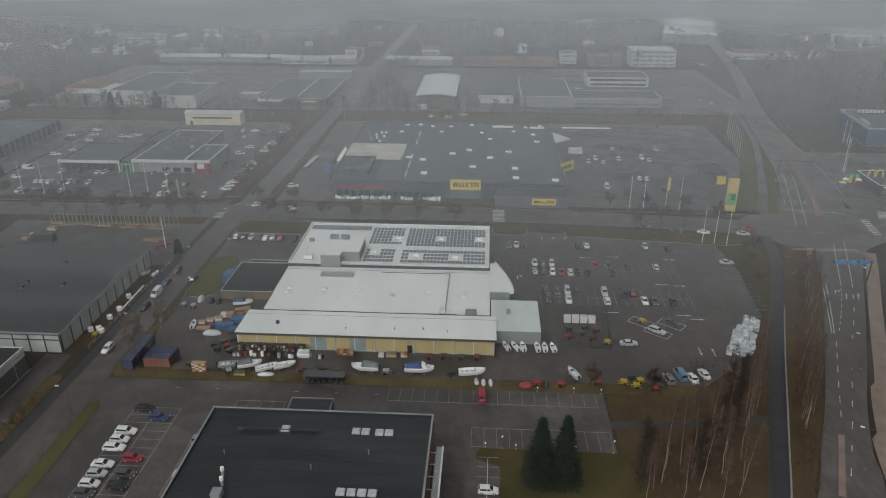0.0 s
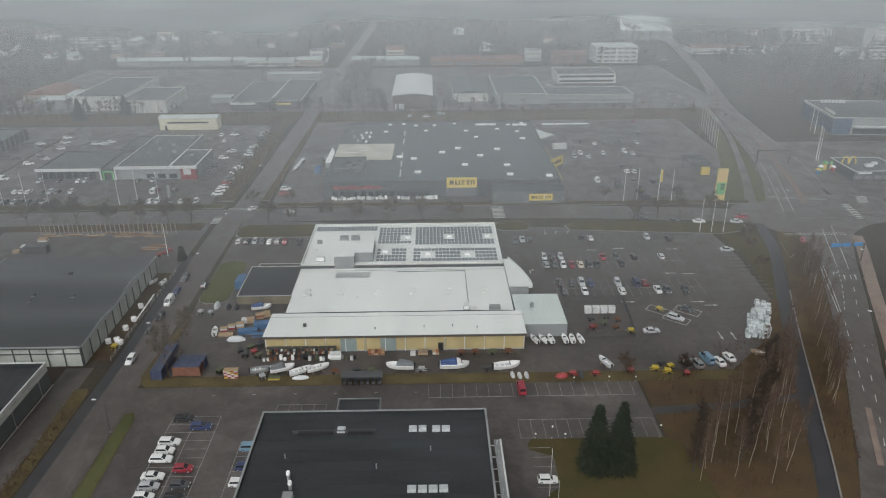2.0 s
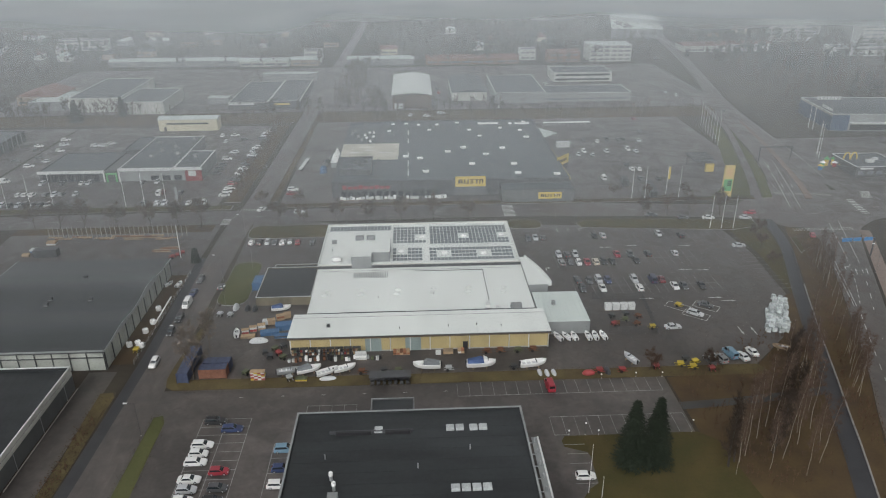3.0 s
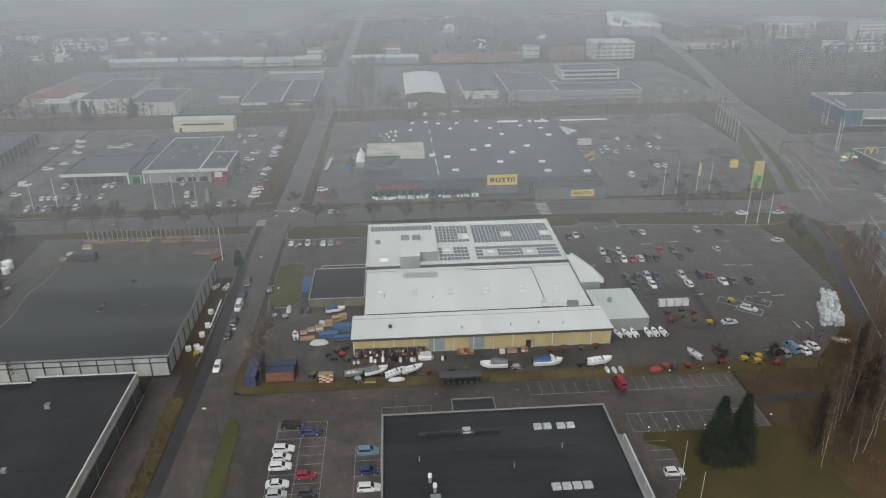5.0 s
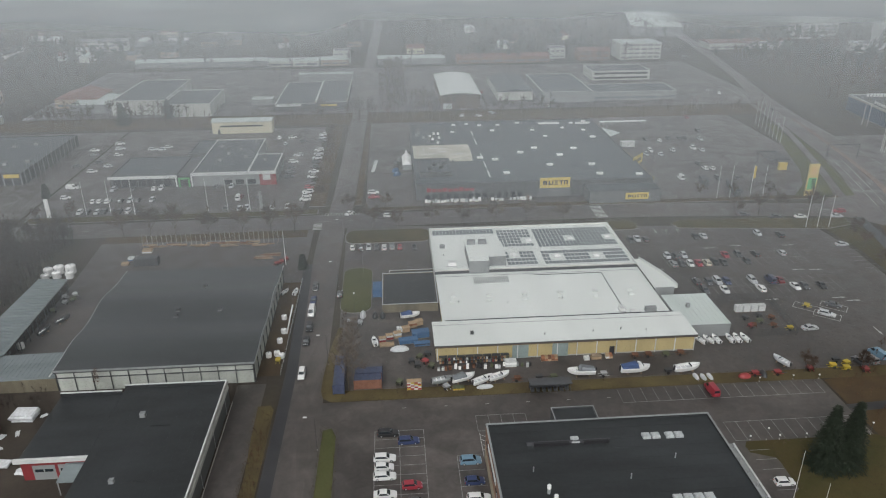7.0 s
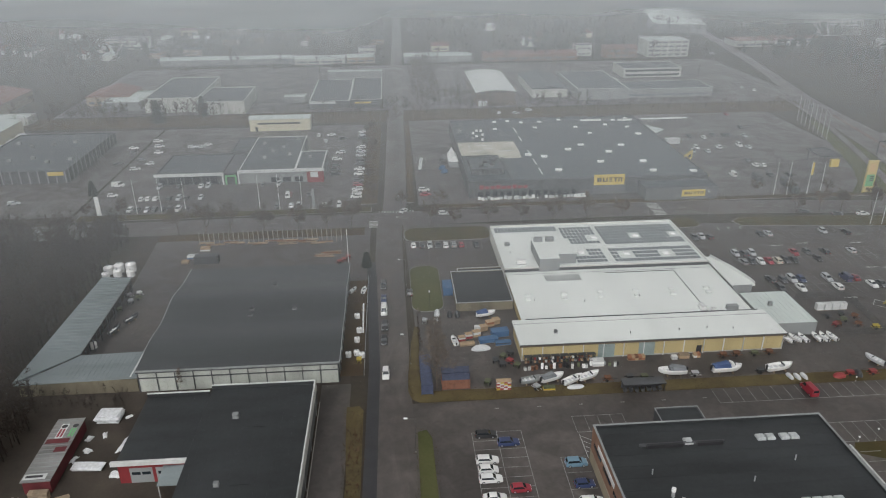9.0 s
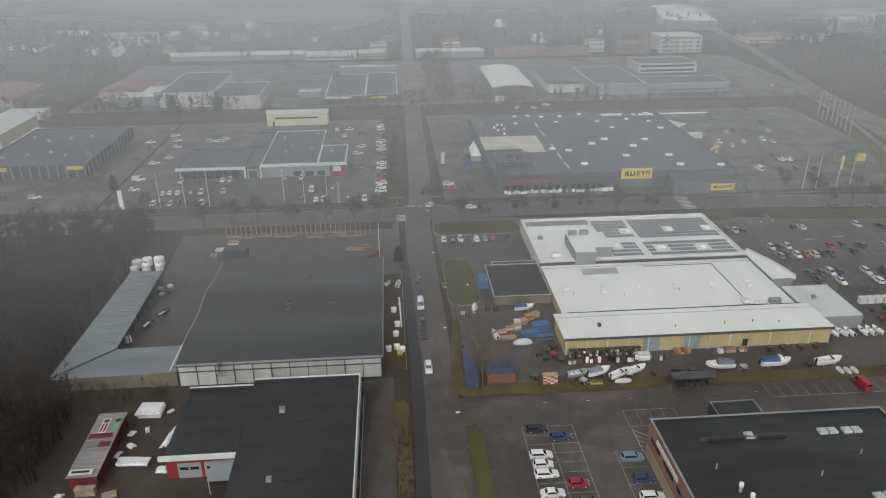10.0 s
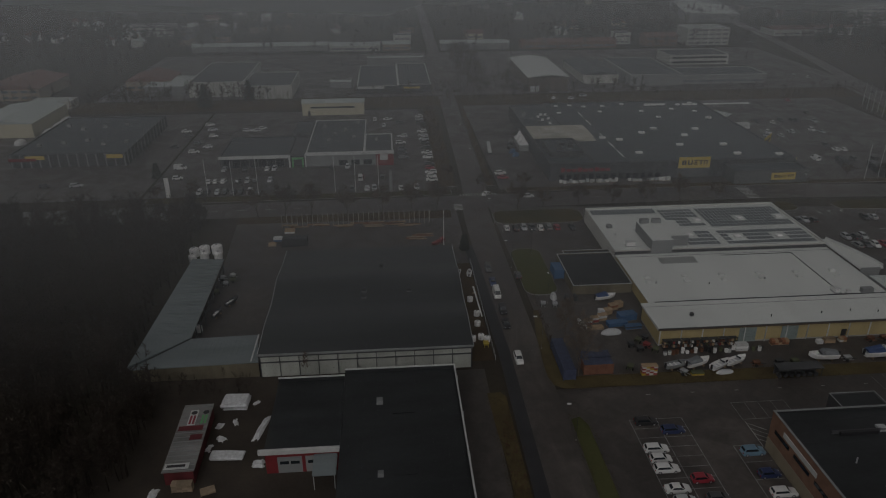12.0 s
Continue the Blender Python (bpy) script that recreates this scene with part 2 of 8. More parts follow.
def island(pts, label, material=None, h=0.14):
    """A kerbed verge: a real step of kerb stone with soil and grass inside."""
    bm = bmesh.new()
    prism(bm, pts, 0, h)
    k = solid("kerb", bm, KERB, "grey granite kerb round a planted verge", "kerb", "structure")
    cx, cy = sum(p[0] for p in pts) / len(pts), sum(p[1] for p in pts) / len(pts)
    inner = []
    for x, y in pts:
        d = math.hypot(x - cx, y - cy)
        f = max(0, 1 - 0.25 / max(d, 0.3))
        inner.append((cx + (x - cx) * f, cy + (y - cy) * f))
    bm = bmesh.new()
    prism(bm, inner, h - 0.02, h + 0.03)
    return solid("verge", bm, material or GRASS, label, "verge", "structure")


# ---- ground, roads, lots ----
patch("ground", rect(-2600, -400, 2600, 3000), 0.0, LITTER, "brown leaf-strewn winter ground reaching the horizon", "ground")
patch("yard", [(-84, 138.5), (50, 138.5), (62, 150), (73.5, 172), (76, 200), (74, 222), (-86, 236)], 0.02, ASPHALT, "wet dark asphalt yard and car park round the white store", "pavement")
patch("service_road", rect(-87, 92, 26.5, 134.5), 0.024, ASPHALT, "wet asphalt service road and parking court", "road")
patch("west_apron", [(-172, 100), (-100, 100), (-100, 236), (-172, 236)], 0.018, GRAVEL, "muddy gravel and asphalt round the warehouses", "pavement")
patch("timber_yard", rect(-150, 194, -97, 234), 0.026, ASPHALT, "worn asphalt timber yard", "pavement")
patch("store_lot_west", rect(-202, 253, -103, 372), 0.02, ASPHALT, "wet asphalt car park of the low store", "pavement")
patch("store_lot_far_west", rect(-340, 253, -203, 372), 0.022, ASPHALT, "wet asphalt car park by the far store", "pavement")
patch("store_lot_north", rect(-80, 252, 112, 378), 0.02, ASPHALT, "wet asphalt car park round the large dark store", "pavement")
patch("industrial_yards", rect(-270, 402, 150, 540), 0.016, ASPHALT, "grey yards between low industrial halls", "pavement")
patch("junction", [(84, 236), (98, 220), (120, 218), (131, 225), (150, 232), (150, 256), (131, 256), (104, 252), (92, 246)], 0.035, ROADTOP, "wet asphalt junction of avenue and main street", "road")
patch("restaurant_lot", rect(134, 250, 230, 330), 0.02, ASPHALT, "asphalt lot beside the corner restaurant", "pavement")

bm = bmesh.new()
NS = [(-90.2, 60), (-90.5, 130), (-90.8, 230), (-88.5, 260), (-86.5, 400), (-82, 680), (-78, 1000)]
ribbon(bm, smooth_line(NS), 8.4, 0.05)
solid("side_street", bm, ROADTOP, "worn grey asphalt side street", "road", "structure")
bm = bmesh.new()
EW = [(-420, 232), (-230, 238), (-110, 240.5), (5, 242), (70, 238), (118, 232), (150, 240), (260, 262)]
ribbon(bm, smooth_line(EW), [13] * 30 + [15] * 13, 0.045)
solid("main_street", bm, ROADTOP, "wet asphalt main street across the district", "road", "structure")
EAST_L = [(38, 60), (61, 105), (66.8, 118), (73.7, 133), (81.2, 151), (90, 173.5), (100.4, 201.5), (103, 215), (100, 232), (105, 246), (114.2, 273), (122.3, 302.6), (130.6, 347.7), (141.8, 406.6), (162.6, 487), (190, 640), (228, 900)]
EAST_R = [(52, 60), (73, 105), (76.8, 118), (82.6, 133), (91, 151.5), (101.5, 175), (113.2, 202), (121, 217), (131, 228), (131, 250), (136, 274), (142, 304), (146.7, 348), (154, 406.6), (170.7, 487), (200, 640), (240, 900)]


def band(bm, left, right, z):
    """A road surface between two rounded edges, with a little thickness."""
    a, b = smooth_line(left), smooth_line(right)
    rows = [[bm.verts.new((x, y, h)) for (x, y) in (p, q) for h in (z, 0.0)] for p, q in zip(a, b)]
    for r, q in zip(rows, rows[1:]):
        bm.faces.new((r[0], r[2], q[2], q[0]))
        bm.faces.new((r[1], r[0], q[0], q[1]))
        bm.faces.new((r[2], r[3], q[3], q[2]))


bm = bmesh.new()
band(bm, EAST_L, EAST_R, 0.055)
solid("avenue", bm, ROADTOP, "wide wet asphalt avenue with painted lanes", "road", "structure")
bm = bmesh.new()
FOOT = [(38, 60), (54.1, 104.7), (58.4, 117.3), (63.5, 132.2), (69.6, 150.3), (78, 174.2), (89, 204.8), (93.5, 228)]
ribbon(bm, smooth_line(FOOT), 3.7, 0.04)
solid("footway", bm, PATHTOP, "dark asphalt foot and cycle way along the avenue", "pavement", "structure")
bm = bmesh.new()
ribbon(bm, smooth_line([(26.5, 123.4), (40.4, 124.5), (58.6, 127.0), (62, 128)]), 2.6, 0.036)
solid("wood_path", bm, PATHTOP, "dark asphalt path between the bare trees", "pavement", "structure")
bm = bmesh.new()
ribbon(bm, smooth_line([(98.5, 244), (104, 262), (109.9, 279.8), (121.1, 319), (129.6, 352.7), (137, 400)]), 2.8, 0.19)
solid("cycle_path", bm, ROADTOP, "grey asphalt cycle path between green verges", "pavement", "structure")
bm = bmesh.new()
ribbon(bm, [(-95.8, 70), (-95.0, 106), (-94.6, 149), (-95.8, 193), (-96.4, 206)], 2.6, 0.055)
solid("fresh_footway", bm, PATHTOP, "freshly laid dark asphalt footway along the side street", "pavement", "structure")
bm = bmesh.new()
ribbon(bm, smooth_line([(76, 96), (81.2, 118), (86.5, 133.5), (92.6, 147.5), (104.2, 175), (116.8, 204), (121.6, 216)]), [7.5] * 8 + [5] * 8 + [3.4] * 30, 0.09)
solid("paved_footway", bm, PAVING, "reddish brown paved footway beside the avenue", "pavement", "structure")

# verges and islands
patch("south_verge", [(-84.6, 134.6), (52, 134.4), (50, 138.4), (-83.6, 138.6), (-84.2, 144.7), (-84, 156), (-83.6, 166.6), (-84.8, 166.6), (-86.2, 156), (-87, 144.5), (-87.1, 139), (-86.4, 136)], 0.06, DRYGRASS, "dry brown grass verge along the yard fence", "verge")
patch("lawn", [(-1.6, 80), (34, 80), (30, 112), (27, 114.7), (-0.3, 114.7), (-1.2, 113.2), (-1.0, 111.4), (1.3, 110.4), (3.2, 109.6), (3.5, 108.4), (3.3, 101), (1.2, 99.4), (-0.4, 97)], 0.03, GRASS, "olive brown winter lawn under two firs", "grass")
patch("wood_floor", [(28, 80), (45, 80), (57, 114), (67.5, 150), (76, 173), (73, 172), (62, 150), (50, 138), (27, 134)], 0.022, VERGE, "red-brown leaf-strewn ground under bare trees", "grass")
patch("east_strip", [(48, 82), (51, 82), (61.5, 107), (74, 134), (90, 174), (100.5, 202), (103, 216), (97, 222), (91, 204), (80.4, 174), (71.8, 150), (60.6, 117)], 0.021, VERGE, "leaf-strewn strip with birches between footway and avenue", "verge")
patch("lot_edge", [(75, 172), (79, 180), (86, 200), (90, 222), (76, 224), (78, 200)], 0.03, GRASS, "grass strip at the edge of the car park", "verge")
patch("west_grass", [(-99.8, 80), (-96.9, 80), (-96.6, 110), (-96.7, 133), (-97.6, 134.6), (-100.3, 134.4), (-100.0, 124), (-99.4, 112), (-99.7, 100)], 0.05, DRYGRASS, "overgrown brown strip beside the footway", "verge")
patch("garage_lane", rect(-106.2, 60, -99.7, 143), 0.022, ASPHALT, "worn asphalt lane beside the garage", "pavement")
patch("west_grass_north", rect(-102.6, 146, -97.2, 194), 0.05, VERGE, "overgrown strip beside the warehouse", "verge")
patch("street_verge", rect(-166, 227.6, -99, 233.9), 0.034, VERGE, "brown verge between timber yard and main street", "verge")
patch("lane_grass", [(-86, 92), (-82.4, 92), (-82.8, 123), (-83.8, 125.6), (-85.6, 125)], 0.06, LUSH, "grass strip between street and parking court", "verge")
island(rounded(-86, 220.5, -57.5, 231.5, 3.5), "grass island by the side street")
island(rounded(-85, 174, -76.5, 202, 3.5), "grass island beside the low annex", LUSH)
island(rounded(2, 224, 14, 232, 3), "grass island at the car park entrance")
island([(27, 224), (78, 219), (88, 222), (88, 227), (60, 230), (30, 231), (26, 228)], "long grass verge north of the car park")
island([(-78, 249.5), (100, 247.5), (98, 251), (-78, 253)], "grass verge along the main street", VERGE)
island([(-200, 247.5), (-97, 248.5), (-97, 252.5), (-200, 253)], "grass verge with bare trees along the main street")
island([(101.6, 248.5), (105.6, 249), (113.6, 273), (121.6, 302.6), (130, 347.7), (135, 378), (133.6, 378), (131.2, 352), (122.6, 318.5), (111.4, 279.4)], "green verge between cycle path and avenue", LUSH)
island([(82, 250), (96.8, 247.8), (102.6, 262.6), (108.3, 280.2), (119.4, 319.4), (127, 352.7), (124, 356), (113.6, 322), (101, 281), (92, 262)], "green verge beside the cycle path", LUSH)
island([(91.4, 199), (93.4, 201), (96, 211.6), (93.9, 211.6)], "small green island beside the footway")
island([(-101, 256), (-95, 256), (-94, 372), (-100, 372)], "hedge strip beside the side street", VERGE)
island([(-84, 256), (-81.5, 256), (-80, 372), (-82, 372)], "narrow verge beside the side street", VERGE)
patch("shed_yard", [(-163, 156), (-148.6, 156.2), (-147, 194), (-150, 232), (-166, 232), (-164, 196)], 0.024, ASPHALT, "worn wet asphalt between the shed and the warehouse", "pavement")
patch("rail_strip", rect(-420, 377, 142, 401), 0.03, VERGE, "brown scrub strip behind the stores", "verge")


# ---- buildings ----
def block(parent, x0, y0, x1, y1, h, wall, roof, trim=None, lip=0.35, z0=0.0, cap=0.42, names=("wall", "roof", "coping")):
    """Four walls with thickness, a roof deck set below the lip and a coping on top."""
    t = 0.3
    for r in ((x0, y0, x1, y0 + t), (x0, y1 - t, x1, y1), (x0, y0 + t, x0 + t, y1 - t), (x1 - t, y0 + t, x1, y1 - t)):
        part(names[0], boxes((r[0], r[1], z0, r[2], r[3], h)), wall, parent)
    if lip > 0:
        part(names[1], boxes((x0 + t, y0 + t, h - lip - 0.25, x1 - t, y1 - t, h - lip)), roof, parent)
    else:
        part(names[1], boxes((x0, y0, h + 0.003, x1, y1, h + 0.12)), roof, parent)
    if trim:
        c = cap
        for r in ((x0 - 0.06, y0 - 0.06, x1 + 0.06, y0 + c), (x0 - 0.06, y1 - c, x1 + 0.06, y1 + 0.06), (x0 - 0.06, y0 + c, x0 + c, y1 - c), (x1 - c, y0 + c, x1 + 0.06, y1 - c)):
            part(names[2], boxes((r[0], r[1], h + 0.003, r[2], r[3], h + 0.12)), trim, parent)


def wall_windows(parent, x0, x1, y, z0, z1, n, gap=0.4, face=-1, glass=None, frame_m=None):
    """A row of framed windows set into a wall that faces south (-1) or north (1)."""
    w = (x1 - x0) / n
    for i in range(n):
        a, b = x0 + i * w + gap / 2, x0 + (i + 1) * w - gap / 2
        f = part("window", boxes((a, y, z0, b, y + face * 0.08, z0 + 0.1), (a, y, z1 - 0.1, b, y + face * 0.08, z1), (a, y, z0 + 0.1, a + 0.1, y + face * 0.08, z1 - 0.1), (b - 0.1, y, z0 + 0.1, b, y + face * 0.08, z1 - 0.1)), frame_m or TRIM, parent)
        part("pane", boxes((a + 0.1, y, z0 + 0.1, b - 0.1, y + face * 0.04, z1 - 0.1)), glass or GLASSD, f)


store = thing("white_store", 0, 0, 0, 0, "large white-roofed store with yellow rear wall and rooftop solar panels", "building")
# front wing with its yellow wall
for r, n in (((-60.5, 148.8, 2.5, 149.1), "y"), ((-60.5, 149.1, -60.2, 160), "x"), ((2.2, 149.1, 2.5, 160), "x")):
    part("wall", boxes((r[0], r[1], 0.35, r[2], r[3], 3.89)), YELLOW, store, "yellow profiled cladding")
    part("plinth", boxes((r[0], r[1], 0, r[2], r[3], 0.345)), CONCRETE, store)
bm = bmesh.new()
prism(bm, rect(-60.9, 148.5, 2.9, 160.3), 3.9, lambda x, y: 4.55 - 0.02 * (y - 148.5))
part("roof", bm, WHITEROOF, store, "pale grey-white sheet roof")
# brown board added to colour in the strip of shadow below the eaves
part("eaves_board", boxes((-60.9, 148.36, 3.9, 2.9, 148.48, 4.3)), EAVESHADE, store, "brown board standing in for the shadow under the eaves")
part("eaves_gutter", boxes((-60.9, 148.26, 4.32, 2.9, 148.48, 4.5)), DARKSTEEL, store, "dark eaves gutter")
for k in range(7):
    part("downpipe", boxes((-55.6 + 9.63 * k, 148.5, 0, -55.48 + 9.63 * k, 148.61, 4.3)), STEEL, store)
for i in range(14):
    x = -60.3 + i * 62.6 / 13
    part("post", boxes((x - 0.1, 148.62, 0, x + 0.1, 148.79, 4.3)), TRIM, store)
for x0, x1, z in ((-42.3, -38.4, 3.6), (-32.6, -28.8, 3.6)):
    d = part("roller_door", boxes((x0, 148.72, 0.02, x1, 148.79, z)), TEALDOOR, store, "faded teal grey roller door")
    for k in range(8):
        part("slat", boxes((x0 + 0.05, 148.66, 0.06 + k * z / 8, x1 - 0.05, 148.717, (k + 1) * z / 8 - 0.04)), TEALDOOR, d)
part("door", boxes((-18.6, 148.7, 0, -17.4, 148.79, 2.1)), BLACK, store)
# middle hall
for r in ((-57.9, 160.35, -57.6, 189.3), (0.7, 160.35, 1.0, 189.3)):
    part("wall", boxes((r[0], r[1], 0, r[2], r[3], 2.9)), YELLOW, store)
bm = bmesh.new()
prism(bm, rect(-58.1, 160.32, 1.3, 189.3), 2.903, lambda x, y: 3.02 + 0.004 * (y - 160))
part("roof", bm, WHITEROOF, store)
for k in range(7):
    x = -57.5 + 8.4 * k
    part("flashing", boxes((x, 160.34 + 0.03 * (k % 2), 4.2, x + 8.36, 160.46 + 0.03 * (k % 2), 4.46 + 0.04 * (k % 3))), DARKWALL, store, "dark wavy sheet flashing")
part("roof_seam", boxes((-58, 187.5, 3.1, 1.2, 187.62, 3.19)), GREYWALL, store, "dark welded roof seam")
part("roof_seam", boxes((-60.8, 158.2, 4.3, 2.8, 158.3, 4.41)), GREYWALL, store)
# rear hall with parapet
block(store, -58.3, 189.4, 1.0, 220.6, 4.4, WHITEWALL, WHITEROOF, WHITEROOF, cap=0.3)
part("flashing", boxes((-58.3, 189.2, 3.15, 1.0, 189.38, 4.0)), DARKWALL, store)
# penthouse
block(store, -48.4, 191.6, -37.3, 202.4, 7.1, GREYWALL, WHITEROOF, None, 0, 4.02)
block(store, -48.4, 188.9, -42.6, 191.57, 7.1, GREYWALL, WHITEROOF, None, 0, 3.1)
# low annex, with a stepped corner
block(store, -73.4, 173.6, -58.4, 192.4, 2.5, OLDWALL, FELT, STEEL, 0.12, 0.0, 0.16)
block(store, -71.4, 192.45, -58.4, 194.4, 2.5, OLDWALL, FELT, STEEL, 0.12, 0.0, 0.16)
# side wing and curved canopy
block(store, 1.6, 154.5, 13.9, 170.6, 3.5, GREYWALL, GREYROOF, None, lip=0.0)
for k in range(10):
    part("standing_seam", boxes((2.2 + 1.2 * k, 154.6, 3.623, 2.26 + 1.2 * k, 170.5, 3.68)), GREYROOF, store)
bm = bmesh.new()
arc = [(7.6 - 4.9 * (k / 10) ** 1.5, 174.8 + 18.0 * k / 10) for k in range(11)]
prism(bm, [(1.32, 174.2), (7.6, 174.2)] + arc + [(1.32, 192.8)], 3.6, 3.95)
part("canopy", bm, WHITEROOF, store, "curved white entrance canopy")
for k in range(10):
    (xa, ya), (xb, yb) = arc[k], arc[k + 1]
    bm = bmesh.new()
    prism(bm, [(xa, ya), (xa + 0.22, ya), (xb + 0.22, yb), (xb, yb)], 3.4, 4.6)
    part("fascia", bm, TRIM, store)
part("wall", boxes((1.4, 173.9, 0, 6.6, 174.17, 4.1)), GREYWALL, store)

near = thing("office_block", 0, 0, 0, 0, "flat-roofed brown brick office block with black felt roof", "building")
block(near, -53.2, 74, -9.6, 114.3, 8.0, BRICK, FELT, GREYWALL, cap=0.32)
for r in ((-52.9, 113.95, -9.9, 113.99), (-52.9, 74.3, -52.86, 113.94), (-9.94, 74.3, -9.9, 113.94)):
    part("upstand", boxes((r[0], r[1], 7.652, r[2], r[3], 7.998)), FELT, near, "felt turned up the parapet")
block(near, -39.2, 114.33, -30.6, 120.4, 6.4, DARKWALL, FELT, GREYWALL, lip=0.12, cap=0.1, names=("annex_wall", "annex_roof", "annex_coping"))

hall = thing("wavy_roof_warehouse", 0.6, 0, 0, 0, "white-clad warehouse with dark undulating roof", "building")
for r in ((-146.3, 143.9, -103.0, 144.2), (-146.3, 193.7, -103.0, 194), (-146.3, 144.2, -146, 193.7), (-103.3, 144.2, -103.0, 193.7)):
    part("wall", boxes((r[0], r[1], 0, r[2], r[3], 5.25)), HALLWALL, hall, "weathered white wall panels")
bm = bmesh.new()
ROWS_Y = [143.6 + k * 50.7 / 48 for k in range(49)]
def wave(y):
    s = (y - 143.6) / 50.7
    return 5.55 + 1.3 * math.exp(-((s - 0.62) / 0.14) ** 2) + 0.7 * math.exp(-((s - 0.22) / 0.12) ** 2)
lo = [[bm.verts.new((x, y, wave(y) - d)) for x in (-146.7, -102.6)] for y in ROWS_Y for d in (0.0,)]
hi = [[bm.verts.new((x, y, wave(y) - 0.35)) for x in (-146.7, -102.6)] for y in ROWS_Y]
for a, b in ((lo, 1), (hi, -1)):
    for i in range(48):
        bm.faces.new((a[i][0], a[i][1], a[i + 1][1], a[i + 1][0]))
for k in (0, 1):
    for i in range(48):
        bm.faces.new((lo[i][k], lo[i + 1][k], hi[i + 1][k], hi[i][k]))
bm.faces.new((lo[0][0], lo[0][1], hi[0][1], hi[0][0]))
bm.faces.new((lo[48][0], lo[48][1], hi[48][1], hi[48][0]))
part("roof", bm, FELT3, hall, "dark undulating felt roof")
for i in range(12):
    x = -146.3 + i * 43.3 / 11
    part("post", boxes((x - 0.07, 143.6, 0, x + 0.07, 143.88, 5.25)), DARKWALL, hall)
# dark strip: the shade below the roof edge is part of its colour
part("fascia", boxes((-146.6, 143.42, 4.97, -102.7, 143.58, 5.45)), DARKWALL, hall, "dark fascia with the roof edge's shade in its colour")
part("edge_strip", boxes((-146.7, 143.4, 5.455, -102.6, 143.6, 5.61)), STEEL, hall)
for x in (-146.78, -102.58):
    bm = bmesh.new()
    for a, b in zip(ROWS_Y, ROWS_Y[1:]):
        prism(bm, rect(x, a, x + 0.12, b), 5.2, lambda px, py: wave(py) + 0.05)
    part("edge_strip", bm, STEEL, hall)
part("rail", boxes((-146.3, 143.7, 3.4, -103.0, 143.88, 3.62)), DARKWALL, hall)
for i in range(12):
    y = 144.2 + i * 49.6 / 11
    part("post", boxes((-102.98, y - 0.07, 0, -102.75, y + 0.07, 5.25)), DARKWALL, hall)

garage = thing("garage_building", 0, 0, 0, 0, "flat-roofed red garage building with black felt roof", "building")
block(garage, -128.0, 84, -106.6, 136.5, 5.0, BAYWALL, FELT, None, 0)
block(garage, -140.6, 115, -128.03, 134.6, 5.0, WHITEWALL, FELT, None, 0)
part("front_panel", boxes((-140.6, 114.9, 0, -128.05, 114.99, 4.28)), REDPAINT, garage, "red painted front wall")
for r in ((-106.78, 84, -106.6, 136.2), (-128.0, 136.2, -106.6, 136.5), (-140.6, 134.3, -128.03, 134.6)):
    part("parapet", boxes((r[0], r[1], 5.123, r[2], r[3], 5.84)), FELT, garage, "felt-covered parapet")
    part("coping", boxes((r[0] - 0.03, r[1], 5.843, r[2] + 0.03, r[3] + 0.03, 6.0)), TRIM, garage)
part("fascia", boxes((-106.597, 84, 4.9, -106.5, 136.5, 5.84)), WHITEWALL, garage, "pale upper fascia sheet")
part("fascia", boxes((-106.597, 84, 3.9, -106.4, 136.2, 4.75)), WHITEWALL, garage, "pale lower fascia sheet")
solid("kerb", boxes((-106.2, 104, 0.0, -106.05, 136.6, 0.16)), CONCRETE, "thin concrete edging along the garage wall", "kerb", "structure")

shed = thing("open_store_shed", 0.8, -0.8, 0, 0, "long open-fronted grey sheet-roofed storage shed", "building")
bm = bmesh.new()
prism(bm, [(-172.8, 144.4), (-162.8, 155.5), (-163.6, 195), (-171.8, 195.4)], 3.6, lambda x, y: 3.75 + 0.03 * (-162 - x))
part("roof", bm, SHEDROOF, shed)
bm = bmesh.new()
prism(bm, [(-172.8, 144.4), (-147, 145.2), (-148.8, 156), (-162.8, 155.5)], 3.2, 3.4)
part("roof", bm, SHEDROOF, shed)
for k in range(26):
    y = 157 + 1.5 * k
    part("roof_rib", boxes((-171.6, y, 3.95, -163.4, y + 0.06, 4.1)), SHEDROOF, shed)
for k in range(16):
    x = -163 + 1.0 * k
    part("roof_rib", boxes((x, 145.4, 3.403, x + 0.05, 155.4, 3.45)), SHEDROOF, shed)
part("wall", boxes((-172.2, 145.2, 0, -171.9, 195, 3.55)), GREYWALL, shed)
part("wall", boxes((-172.2, 144.9, 0, -147, 145.15, 3.15)), OLDWALL, shed)
for k in range(9):
    part("post", boxes((-163.9, 158 + 4.5 * k, 0, -163.7, 158.2 + 4.5 * k, 3.58)), DARKSTEEL, shed)

big = thing("large_store", 0, 0, 0, 0, "very large flat-roofed dark grey store with yellow signs", "building")
block(big, -44.5, 259, 30, 352, 6.3, DARKWALL, FELT2, DARKSTEEL)
block(big, -61, 259, -44.55, 350, 6.3, DARKWALL, FELT2, DARKSTEEL)
block(big, -59, 268, -46.5, 286, 8.0, DARKWALL, FELT2, DARKSTEEL, z0=5.3)
block(big, 3, 249.8, 30, 258.95, 4.8, BAYWALL, FELT2, DARKSTEEL)
part("roof_patch", boxes((-60.6, 293.2, 5.955, -36, 311, 6.45), (-47, 288, 5.955, -36.4, 293.15, 6.44)), FADED, big, "pale weathered roof patch")
